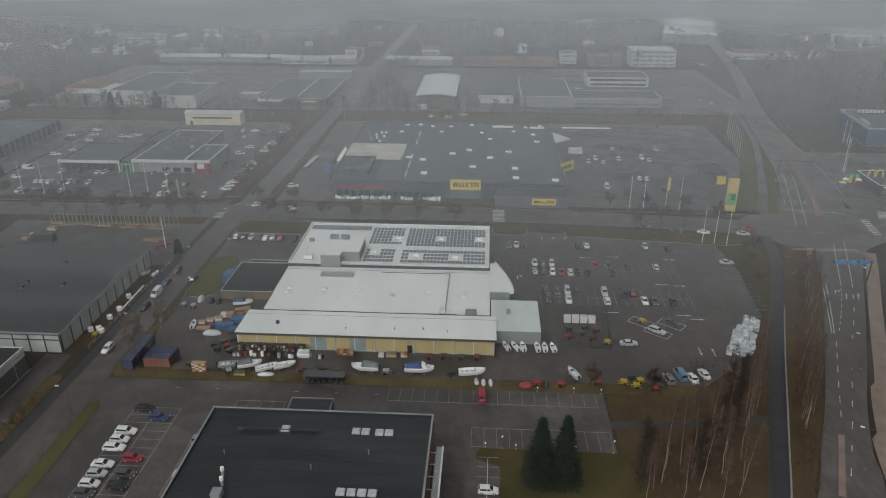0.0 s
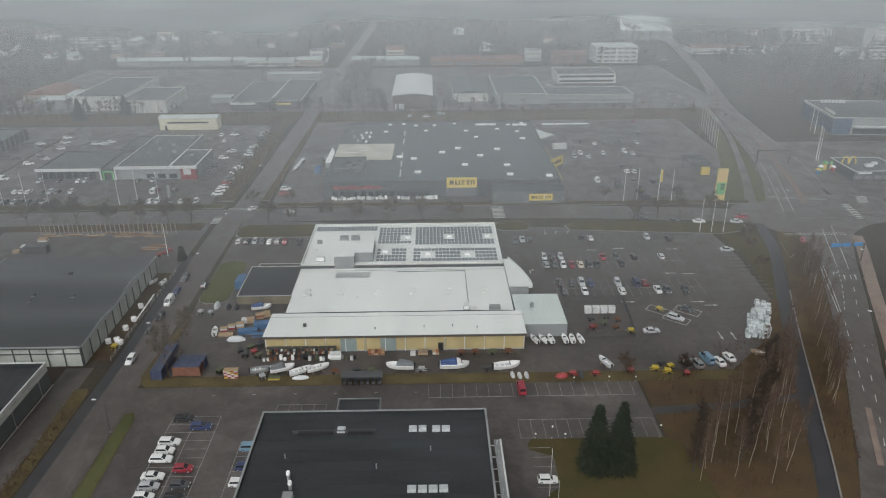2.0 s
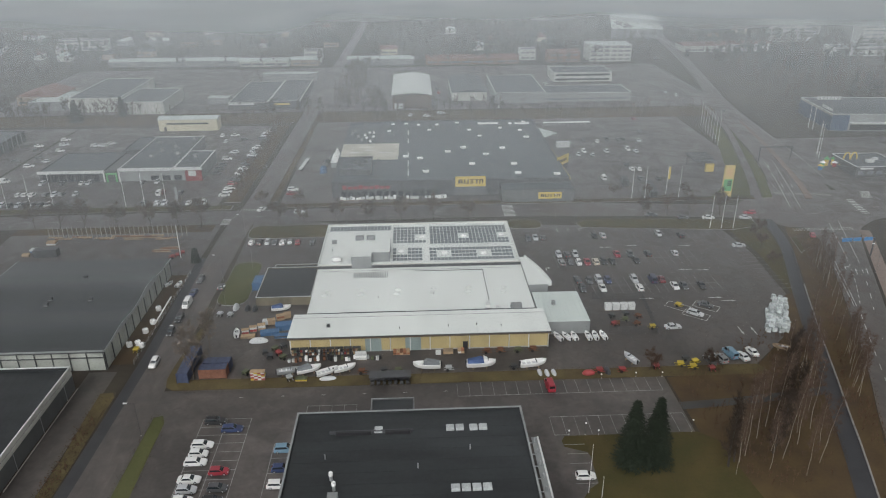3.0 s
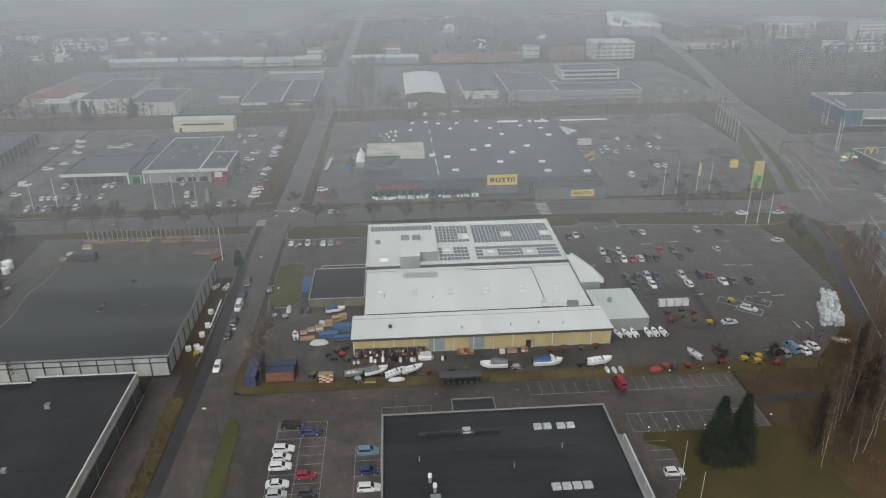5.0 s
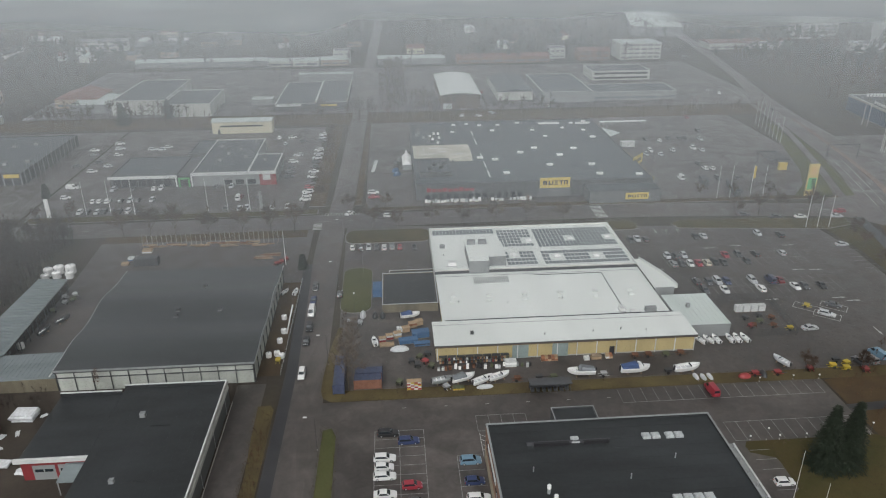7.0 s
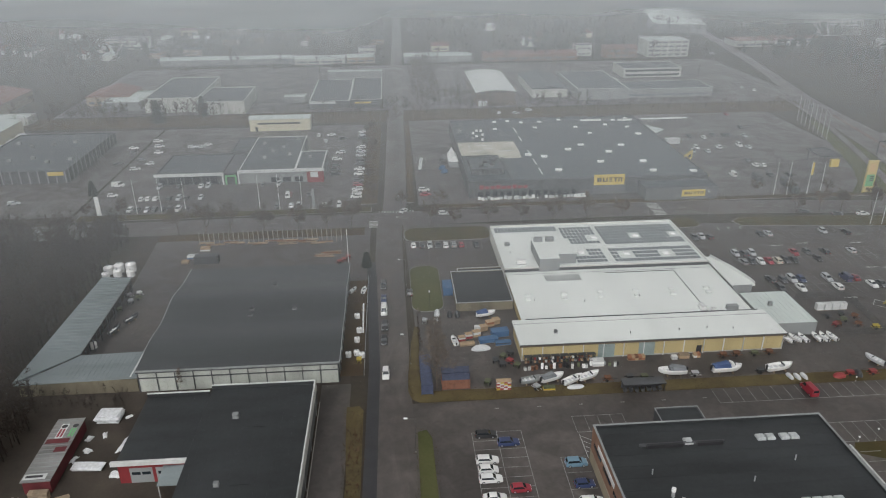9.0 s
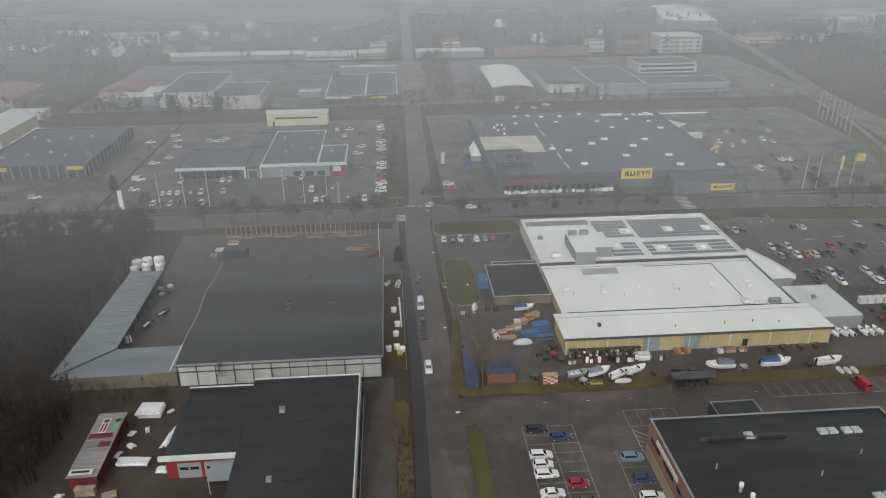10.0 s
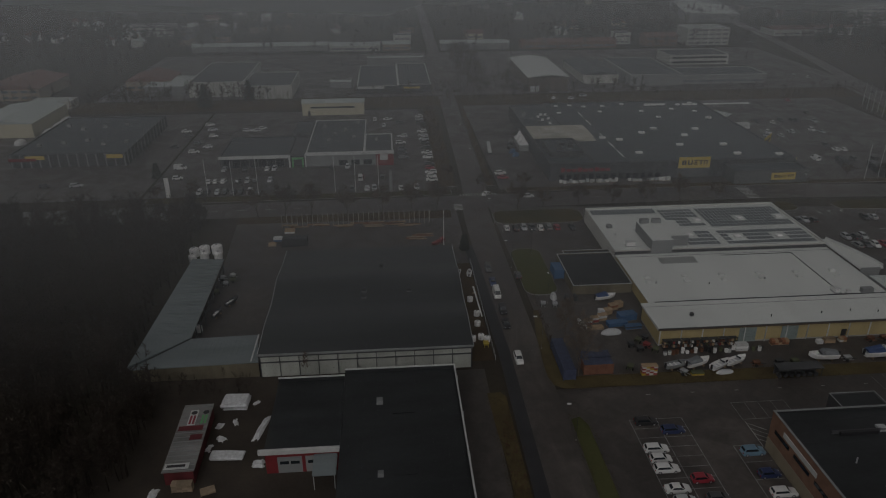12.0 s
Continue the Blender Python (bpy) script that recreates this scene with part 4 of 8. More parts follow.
MARKS = [(0.1, 0.16, 0.3, 0.72), (0.16, 0.24, 0.62, 0.72), (0.18, 0.24, 0.3, 0.6), (0.28, 0.33, 0.3, 0.72), (0.33, 0.4, 0.3, 0.4), (0.4, 0.44, 0.3, 0.72), (0.48, 0.6, 0.3, 0.4), (0.48, 0.6, 0.62, 0.72), (0.5, 0.58, 0.46, 0.56), (0.63, 0.77, 0.62, 0.72), (0.68, 0.73, 0.3, 0.62), (0.79, 0.83, 0.3, 0.72), (0.83, 0.88, 0.62, 0.72), (0.88, 0.92, 0.3, 0.72)]
sign("yellow_sign", -14.0, -2.4, 258.95, 3.6, 7.6, SIGNYEL, MARKS, "large yellow panel sign on the dark store wall")
sign("yellow_sign", 16.5, 25.2, 249.75, 1.4, 3.9, SIGNYEL, MARKS, "smaller yellow panel sign on the grey front bay")
o = thing("yellow_sign", 32.5, 285.2, 3.3, -41, "yellow panel sign angled over the store entrance", "sign")
part("panel", boxes((-0.15, -4.6, 0, 0.15, 4.6, 3.8)), SIGNYEL, o)
part("lettering", boxes(*[(0.153, -2.9 + k * 1.2, 1.3, 0.2, -2.1 + k * 1.2, 2.5) for k in range(5)]), BLACK, o, "black bar lettering")
part("post", boxes((-0.1, -4.0, -3.2, 0.1, -3.8, -0.003)), DARKSTEEL, o)
part("post", boxes((-0.1, 3.8, -3.2, 0.1, 4.0, -0.003)), DARKSTEEL, o)
part("entrance_fascia", boxes((30.07, 259.2, 5.5, 30.28, 302, 6.3)), SIGNYEL, big, "yellow fascia strip along the roof edge")
bm = bmesh.new()
prism(bm, [(30.1, 322), (30.1, 342), (38.5, 330)], 4.4, 4.8)
part("side_canopy", bm, GREYROOF, big, "pointed grey side canopy")
o = thing("red_sign", -57, 258.97, 3.3, 0, "row of red sign letters on the dark wall", "sign")
for k in range(9):
    part("letter", boxes((k * 2.05, -0.12, 0, k * 2.05 + 1.5, 0, 1.1 if k % 3 else 1.5)), SIGNRED, o)
for x, y in ((-39.5, 346), (-33, 347), (-27, 344), (-18, 344), (-8, 347), (6, 346), (18, 344), (25, 347), (-41, 333), (-22, 334), (-3, 333), (12, 336), (21, 331), (1, 322), (22, 318), (-8, 303), (9, 301), (-15, 297), (1, 292), (-33, 291), (-27, 288), (-6, 279), (11, 278), (-25, 270), (11, 266), (26, 264)):
    if y > 318:
        skylight(x, y, 5.96, 1.8, 1.6)
    else:
        o = thing("roof_monitor", x, y, 5.96, 0, "white box rooflight on the dark felt roof", "rooflight", "rooflights")
        part("upstand", boxes((-1.15, -0.7, 0, 1.15, 0.7, 0.5)), TRIM, o)
        part("lid", boxes((-1.25, -0.8, 0.503, 1.25, 0.8, 0.75)), WHITEP, o)
for x0, x1, y in ((2, 12, 344), (20, 27, 343)):
    roof_unit((x0 + x1) / 2, y, 5.96, x1 - x0, 0.9, 0.8, "long white duct box on the roof")
for x, y in ((-58, 329), (-55, 324), (-52, 326), (-50, 330), (-48, 323), (-53, 318), (-57, 333), (-48, 330), (-51, 321), (-49, 315)):
    roof_unit(x, y, 5.96, 1.0, 0.9, 0.9, m=GREYWALL if x < -52 else None)
for x, y in ((-53, 277), (-50.5, 274), (-55, 272), (-49, 279)):
    roof_unit(x, y, 7.66, 1.8, 1.6, 1.3, "dark cooling unit on the roof", m=DARKSTEEL)
for y0 in (266, 278, 290, 312, 326):
    part("gutter", boxes((-32.2, y0, 5.96, -31.8, y0 + 8, 6.2)), TRIM, big)
wall_windows(big, -58, -20, 258.96, 0.3, 2.4, 14, 0.8, frame_m=DARKSTEEL)

# ---- fronts of the low stores ----
part("fascia", boxes((-182.4, 283.6, 3.7, -155.6, 284.4, 4.75)), TRIM, low, "deep white fascia")
part("fascia", boxes((-149.9, 283.2, 4.5, -116.2, 283.95, 5.55)), TRIM, low, "white fascia band")
part("link", boxes((-155.9, 285, 0, -149.55, 310, 4.2)), DARKWALL, low)
part("frame", boxes((-156.2, 283.4, 0, -155.6, 283.9, 4.9), (-150.1, 283.4, 0, -149.6, 283.9, 4.9)), TRIM, low)
part("portal", boxes((-155.0, 283.2, 0, -154.4, 283.8, 3.2), (-151.2, 283.2, 0, -150.6, 283.8, 3.2), (-155.0, 283.2, 3.2, -150.6, 283.8, 3.8)), GREEN, low, "green entrance portal")
part("red_box", boxes((-123, 283.0, 0, -116.4, 283.94, 4.3)), REDPAINT, low, "red painted corner bay")
part("sign", boxes((-121.6, 282.8, 2.2, -118.6, 282.98, 4.4)), TRIM, low, "white panel sign")
wall_windows(low, -181, -158, 284.45, 0.2, 3.5, 7, 0.25, glass=GLASSD, frame_m=DARKWALL)
wall_windows(low, -138, -124, 283.96, 0.3, 2.3, 3, 1.4, glass=GLASSD, frame_m=DARKWALL)
for x, y in ((-140, 310), (-136, 316), (-132, 305), (-145, 322), (-123, 300), (-131, 328), (-142, 301)):
    roof_unit(x, y, 5.06, 1.2, 1.0, 0.9, "grey roof ventilation unit", m=GREYWALL)
for x0, x1 in ((-256, -249), (-226, -220)):
    part("sign", boxes((x0, 291.6, 3.2, x1, 291.95, 4.6)), SIGNYEL, far_w, "yellow panel sign")
part("portal", boxes((-262, 291.3, 2.8, -252, 291.58, 3.8)), REDPAINT, far_w)
for k in range(13):
    part("pilaster", boxes((-261.6 + 3.5 * k, 291.72, 0, -261.2 + 3.5 * k, 291.98, 5)), GREYWALL, far_w)
    part("pilaster", boxes((-218.98, 294 + 4.3 * k, 0, -218.7, 294.4 + 4.3 * k, 5)), GREYWALL, far_w)
for i in range(9):
    roof_unit(-256 + (i % 5) * 8.2, 305 + (i // 5) * 24 + (i % 3) * 3, 4.66, 1.6, 1.2, 0.9, "grey roof ventilation unit", m=GREYWALL)
bm = bmesh.new()
prism(bm, [(-159.4, 363.6), (-129.1, 363.6), (-129.1, 368), (-159.4, 368)], 5.92, lambda x, y: 6.0 + 0.25 * (y - 363.6))
part("roof_slope", bm, GREYROOF, cream)
bm = bmesh.new()
prism(bm, [(-159.4, 368.01), (-129.1, 368.01), (-129.1, 372.4), (-159.4, 372.4)], 5.92, lambda x, y: 6.0 + 0.25 * (372.4 - y))
part("roof_slope", bm, GREYROOF, cream)
part("window_band", boxes((-155, 363.9, 3.4, -134, 363.99, 4.2)), GLASSD, cream)
part("door", boxes((-156.4, 363.9, 0, -155.2, 363.99, 2.2)), BLACK, cream)


# welded sheet seams and small puddle dams on the near felt roofs
for k in range(13):
    y = 77 + 2.9 * k
    part("felt_seam", boxes((-52.7, y, 7.652, -10.1, y + 0.09, 7.672)), FELT, near)
for k in range(9):
    x = -126.6 + 2.4 * k
    part("felt_seam", boxes((x, 84.5, 5.122, x + 0.08, 136.1, 5.142)), FELT, garage)
part("roof_step", boxes((-46.4, 107.9, 7.652, -30.8, 108.3, 8.15)), DARKWALL, near, "long low dark roof upstand")


# ---- vehicles ----
def paint(name, c, metal=0.0):
    return mat(name, c, 0.28, metal, vary=0.06, scale=2, fine=8, spec=0.5)


PAINTS = {
    "w": (paint("white car paint", (0.53, 0.53, 0.52)), "white"), "s": (paint("silver car paint", (0.42, 0.43, 0.44), 0.3), "silver"),
    "g": (paint("grey car paint", (0.2, 0.21, 0.21), 0.2), "grey"), "d": (paint("dark grey car paint", (0.06, 0.062, 0.066), 0.1), "dark grey"),
    "k": (paint("black car paint", (0.02, 0.02, 0.022)), "black"), "b": (paint("dark blue car paint", (0.025, 0.038, 0.095)), "dark blue"),
    "n": (paint("navy car paint", (0.03, 0.035, 0.07)), "navy"), "t": (paint("light blue car paint", (0.13, 0.22, 0.29), 0.2), "light blue"),
    "r": (paint("red car paint", (0.22, 0.022, 0.034)), "red"), "m": (paint("maroon car paint", (0.12, 0.015, 0.02)), "dark red"),
    "y": (paint("yellow paint", (0.6, 0.42, 0.04)), "yellow"), "e": (paint("beige car paint", (0.42, 0.38, 0.31), 0.1), "beige"),
}
TYRE = plain("tyre rubber", (0.02, 0.02, 0.02), 0.9)
RIM = plain("alloy rim", (0.4, 0.4, 0.41), 0.35, 0.7)
LAMPC = plain("clear lamp lens", (0.6, 0.62, 0.65), 0.1, spec=0.6)
LAMPR = plain("red lamp lens", (0.35, 0.01, 0.01), 0.2)


def loft(bm, rings):
    """Skins a row of closed rings and caps both ends."""
    vs = [[bm.verts.new(p) for p in r] for r in rings]
    n = len(rings[0])
    for a, b in zip(vs, vs[1:]):
        for i in range(n):
            bm.faces.new((a[i], a[(i + 1) % n], b[(i + 1) % n], b[i]))
    bm.faces.new(vs[0][::-1])
    bm.faces.new(vs[-1])


def pane_on(quad, inset, out):
    """A thin pane lying on a four-cornered face, drawn in from its edges."""
    c = [Vector(p) for p in quad]
    n = (c[1] - c[0]).cross(c[3] - c[0]).normalized()
    u, v = inset
    def at(s, t):
        return (c[0] * (1 - s) + c[1] * s) * (1 - t) + (c[3] * (1 - s) + c[2] * s) * t
    q = [at(u, v), at(1 - u, v), at(1 - u, 1 - v), at(u, 1 - v)]
    bm = bmesh.new()
    lo = [bm.verts.new(p + n * 0.004) for p in q]
    hi = [bm.verts.new(p + n * out) for p in q]
    bm.faces.new(hi)
    bm.faces.new(lo[::-1])
    for i in range(4):
        bm.faces.new((lo[i], lo[(i + 1) % 4], hi[(i + 1) % 4], hi[i]))
    return bm


#        length width height belt  cabin base rear/front, cabin top rear/front, bonnet, boot
KINDS = {
    "hatchback": (4.1, 1.76, 1.48, 0.92, -1.98, 1.0, -1.6, 0.3, 0.86, 0.9),
    "saloon": (4.65, 1.8, 1.45, 0.92, -1.6, 1.05, -1.0, 0.3, 0.86, 0.92),
    "estate": (4.75, 1.82, 1.5, 0.93, -2.28, 1.05, -1.95, 0.35, 0.87, 0.93),
    "suv": (4.6, 1.88, 1.68, 1.05, -2.2, 1.15, -1.85, 0.45, 1.0, 1.05),
    "van": (5.2, 1.95, 2.1, 1.15, -2.52, 1.95, -2.48, 1.1, 1.1, 1.15),
}
PROTO = {}


def car_proto(kind):
    L, W, H, belt, r0, f0, r1, f1, hood, boot = KINDS[kind]
    o = thing(kind, 0, 0, -50)
    h = W / 2
    def ring(x, z0, z1, w):
        return [(x, -w, z0), (x, w, z0), (x, w * 1.0, (z0 + z1) * 0.55), (x, w * 0.93, z1), (x, -w * 0.93, z1), (x, -w, (z0 + z1) * 0.55)]
    bm = bmesh.new()
    loft(bm, [ring(-L / 2, 0.38, boot - 0.2, h * 0.82), ring(-L / 2 + 0.12, 0.24, boot - 0.04, h * 0.94), ring(-L / 2 + 0.6, 0.2, boot, h), ring(r0 * 0.4, 0.2, belt, h), ring(f0 - 0.2, 0.2, belt, h), ring(f0 + 0.15, 0.2, hood + 0.05, h * 0.99), ring(L / 2 - 0.45, 0.22, hood - 0.08, h * 0.95), ring(L / 2 - 0.1, 0.26, hood - 0.22, h * 0.86), ring(L / 2, 0.38, hood - 0.36, h * 0.74)])
    wb, wt = h * 0.92, h * 0.74
    B = [(r0, -wb, belt - 0.02), (f0, -wb, belt - 0.02), (f0, wb, belt - 0.02), (r0, wb, belt - 0.02)]
    T = [(r1, -wt, H - 0.05), (f1, -wt, H - 0.05), (f1, wt, H - 0.05), (r1, wt, H - 0.05)]
    R = [(r1 + 0.15, -wt * 0.85, H), (f1 - 0.15, -wt * 0.85, H), (f1 - 0.15, wt * 0.85, H), (r1 + 0.15, wt * 0.85, H)]
    loft(bm, [B, T, R])
    body = part("body", bm, PAINTS["w"][0], o)
    body.material_slots[0].link = "OBJECT"
    panes = (("windscreen", (B[1], B[2], T[2], T[1]), (0.06, 0.06)), ("rear_window", (B[3], B[0], T[0], T[3]), (0.1, 0.16)), ("side_window", (B[0], B[1], T[1], T[0]), (0.07, 0.14)), ("side_window", (B[2], B[3], T[3], T[2]), (0.07, 0.14)))
    for nm, q, ins in panes:
        if kind == "van" and nm == "side_window":
            q = tuple((max(p[0], 0.35), p[1], p[2]) for p in q)
        part(nm, pane_on(q, ins, 0.02), GLASSD, o)
    for sx in (-1, 1):
        for sy in (-1, 1):
            x, y = sx * L * 0.31 - 0.05, sy * (h - 0.09)
            bm = bmesh.new()
            tube(bm, (x, y - 0.11 * sy, 0.32), (x, y + 0.11 * sy, 0.32), 0.32, n=12)
            w = part("wheel", bm, TYRE, o)
            bm = bmesh.new()
            tube(bm, (x, y + 0.112 * sy, 0.32), (x, y + 0.125 * sy, 0.32), 0.2, n=10)
            part("rim", bm, RIM, w)
    for sy in (-1, 1):
        part("headlight", boxes((L / 2 - 0.22, sy * h * 0.6 - 0.18, hood - 0.33, L / 2 - 0.06, sy * h * 0.6 + 0.18, hood - 0.2)), LAMPC, o)
        part("tail_light", boxes((-L / 2 - 0.01, sy * h * 0.66 - 0.14, boot - 0.36, -L / 2 + 0.12, sy * h * 0.66 + 0.14, boot - 0.16)), LAMPR, o)
    return o


for k in KINDS:
    PROTO[k] = car_proto(k)
crng = random.Random(5)


def car(colour, x, y, yaw, where, kind=None, z=0.03, group="parked cars"):
    kind = kind or crng.choice(("hatchback", "hatchback", "saloon", "estate", "suv", "estate"))
    o = copy_thing(PROTO[kind], pose(x, y, z, 0, 0, yaw + crng.uniform(-1.5, 1.5)) @ Matrix.Scale(0.92, 4))
    o.name = kind
    for c in o.children:
        if c.name.startswith("body"):
            c.material_slots[0].material = PAINTS[colour][0]
    if y > 245:
        for c in list(o.children_recursive):
            if c.name.startswith(("rim", "headlight", "tail_light")):
                bpy.data.objects.remove(c)
    return tagged(o, f"{PAINTS[colour][1]} {kind if kind != 'suv' else 'sport utility car'} {where}", "car" if kind != "van" else "van", group)


def lot(rows, yaws, where, kind=None, z=0.03):
    for c, x, y in rows:
        car(c, x, y, crng.choice(yaws), where, kind, z)


lot([("k", -72.1, 122.6), ("b", -68.0, 119.9), ("w", -72.8, 115.1), ("w", -72.9, 112.5), ("w", -72.8, 110.0), ("r", -67.7, 107.2), ("w", -72.7, 105.2), ("s", -72.5, 102.5), ("w", -72.5, 99.8), ("d", -66.9, 102.7), ("k", -67.1, 99.6), ("d", -72.2, 97.3)], (0,), "parked in the court")
lot([("t", -56.2, 113.0), ("b", -56.0, 107.4), ("w", -55.8, 103.0)], (0,), "parked beside the office block")
lot([("d", -92.6, 189.6), ("b", -92.5, 181.4), ("k", -92.2, 166.7), ("k", -92.4, 159.9), ("w", -92.0, 145.6)], (-90,), "at the side of the street", z=0.055)
car("w", -92.4, 174.8, -90, "parked at the side of the street", "van", 0.055)
car("d", -85.4, 184.4, 90, "parked by the grass island", "hatchback", 0.18)
lot([("w", -83.2, 216.6), ("k", -80.5, 216.5), ("s", -78.0, 216.4), ("d", -75.5, 216.2), ("w", -73.0, 216.0), ("g", -70.5, 216.0), ("r", -68.0, 215.8), ("k", -63.3, 215.6)], (90, -90), "parked along the grass island")
lot([("d", 7.4, 214.4), ("s", 9.9, 215.2), ("d", 12.4, 214.7), ("k", 29.6, 215.4), ("s", 32.4, 215.6), ("s", 51.2, 216.0), ("k", 58.1, 214.6)], (90, -90), "parked along the verge")
lot([("s", 15.0, 201.4), ("d", 17.5, 201.1), ("s", 20.2, 201.4), ("r", 33.2, 200.6), ("d", 37.3, 200.6), ("k", 42.9, 200.6), ("s", 51.4, 200.6), ("g", 14.8, 195.6), ("d", 17.4, 195.5), ("w", 20.0, 195.2), ("r", 22.6, 195.4), ("e", 25.2, 195.4), ("k", 27.8, 195.6), ("k", 30.4, 195.4), ("k", 37.9, 195.6)], (90, -90), "parked in the store car park")
lot([("d", 17.1, 183.6), ("d", 20.4, 182.8), ("s", 23.2, 183.2), ("b", 25.8, 182.8), ("s", 33.6, 183.1), ("m", 41.4, 182.6), ("d", 17.4, 178.1), ("w", 23.1, 177.9), ("w", 33.6, 177.9), ("w", 43.9, 178.2), ("d", 46.5, 178.2), ("k", 51.6, 178.2)], (90, -90), "parked in the store car park")
car("n", 38.8, 182.6, 90, "parked in the store car park", "van")
car("s", 73.9, 205.2, 0, "parked at the edge of the car park", "saloon")
car("s", 44.0, 162.3, -38, "parked in an outlined bay", "estate")
car("d", 48.4, 166.8, -38, "parked in an outlined bay", "saloon")
car("s", 35.7, 155.7, 4, "standing on the open asphalt", "saloon")
lot([("d", 39.2, 139.9), ("g", 42.1, 140.5), ("w", 47.6, 141.2), ("w", 50.6, 143.0)], (100,), "parked by the machinery")
car("t", 45.1, 142.4, 100, "parked by the machinery", "van")
car("r", -0.3, 131.6, 92, "parked along the service road", "van")
car("w", 1.2, 102.5, 0, "parked beside the lawn", "hatchback")
lot([("w", 73.3, 229.4), ("d", 64.5, 230.0), ("s", 86.2, 228.7), ("d", 54.3, 233.2)], (-3,), "waiting on the main street", "saloon", 0.05)
car("r", 89.6, 233.2, 177, "on the main street", "estate", 0.05)
car("r", 101.5, 212.0, 70, "waiting at the junction", "hatchback", 0.06)
car("w", -85.5, 247.0, 60, "turning into the side street", "saloon", 0.055)
car("w", -71.5, 243.5, 0, "on the main street", "hatchback", 0.05)
car("d", 141.7, 384.8, 70, "on the avenue", "saloon", 0.06)
lot([("w", -182.9, 268.2), ("w", -180.5, 268.3), ("w", -177.7, 268.3), ("d", -172.7, 268.3), ("s", -169.3, 268.1), ("d", -166.5, 268.2), ("s", -161.2, 268.0), ("w", -183.7, 256.8), ("d", -181, 256.6), ("s", -177.5, 256.4), ("d", -175.0, 256.4), ("d", -172.3, 256.4), ("k", -169.6, 256.3), ("w", -166.5, 256.2), ("d", -163.6, 256.1)], (90, -90), "parked in front of the low store")
lot([("s", -180.1, 281.6), ("d", -172.4, 281.6), ("w", -164.1, 281.4), ("s", -161.4, 281.4), ("d", -120.8, 268.2), ("s", -123.6, 256.0), ("s", -126.1, 256.0), ("d", -131.3, 255.6), ("w", -114.3, 255.6), ("w", -108.8, 255.6), ("d", -140, 281.2), ("s", -134, 281.2), ("m", -128, 268.5)], (90, -90), "parked in front of the low store")
car("w", -128.7, 267.1, 90, "parked in front of the low store", "van")
lot([("w", -103.4, 356.0), ("s", -103.3, 350.6), ("d", -103.3, 345.0), ("w", -103.2, 329.1), ("s", -103.0, 316.6), ("d", -103, 311), ("w", -102.9, 297.0), ("w", -102.8, 290.5), ("d", -102.8, 282.0), ("r", -102.8, 277.0), ("w", -102.8, 272.0), ("w", -102.8, 267.4), ("w", -103.0, 263.4), ("d", -103, 304), ("s", -103, 323)], (0, 180), "parked along the hedge")
lot([("w", -207.6, 338.5), ("w", -199.6, 349.1), ("s", -196.4, 340.1), ("w", -193.9, 329.8), ("w", -197.0, 306.1), ("w", -195.2, 273.2), ("d", -198.2, 319.0), ("d", -206.5, 314.2), ("s", -180.7, 337.5), ("s", -177.0, 337.1), ("w", -113.0, 311.9), ("d", -112.6, 302.9), ("d", -112.6, 297.0), ("d", -112.4, 291.3), ("s", -112.0, 322), ("d", -205, 331), ("s", -193, 313), ("k", -240, 268.5), ("s", -229, 268)], (0, 180, 10), "parked beside the low store")
lot([("w", -174.4, 340.6), ("w", -124.2, 352), ("s", -120, 341), ("d", -112, 345), ("w", -118, 352)], (90, 20), "parked behind the low store")
car("w", -197.1, 285.1, 0, "standing in the store car park", "van")
lot([("w", 57.8, 329.2), ("s", 58.1, 313.0), ("d", 63.3, 332.3), ("d", 68.8, 332.6), ("d", 71.2, 332.7), ("w", 68.7, 315.3), ("s", 71.5, 312.0), ("d", 61.8, 292.2), ("w", 62.3, 286.2), ("w", 65.2, 285.6), ("d", 56.0, 273.2), ("d", 62.0, 272.8), ("k", 69.4, 272.6), ("s", 44.3, 308.1), ("w", 48.0, 313.4), ("s", 50.6, 307.5), ("r", 87.6, 371.5), ("d", 52, 332), ("s", 78, 330), ("d", 83, 345)], (90, -90), "parked in the northern car park")
car("w", 47.4, 274.8, 90, "parked in the northern car park", "van")
car("w", -77.3, 268.3, 5, "parked beside the side street", "suv")
car("r", -77.0, 263.4, 5, "parked beside the side street", "saloon")
lot([("w", -31, 388), ("s", -14, 392), ("w", -22, 386), ("d", 8, 438), ("w", 130, 428), ("s", 126, 436), ("r", -13, 446), ("d", -14, 458), ("w", 57, 468), ("s", 160, 560), ("w", 20, 405)], (0, 70), "parked among the halls")
for o in PROTO.values():
    for c in (o, *o.children_recursive):
        bpy.data.objects.remove(c)


# ---- boats, trailers, containers, piles ----
GEL = paint("white gelcoat", (0.58, 0.58, 0.57))
INSIDE = plain("grey boat deck", (0.4, 0.41, 0.42), 0.6)
SCREEN = plain("smoked boat screen", (0.05, 0.055, 0.06), 0.1, spec=0.6)


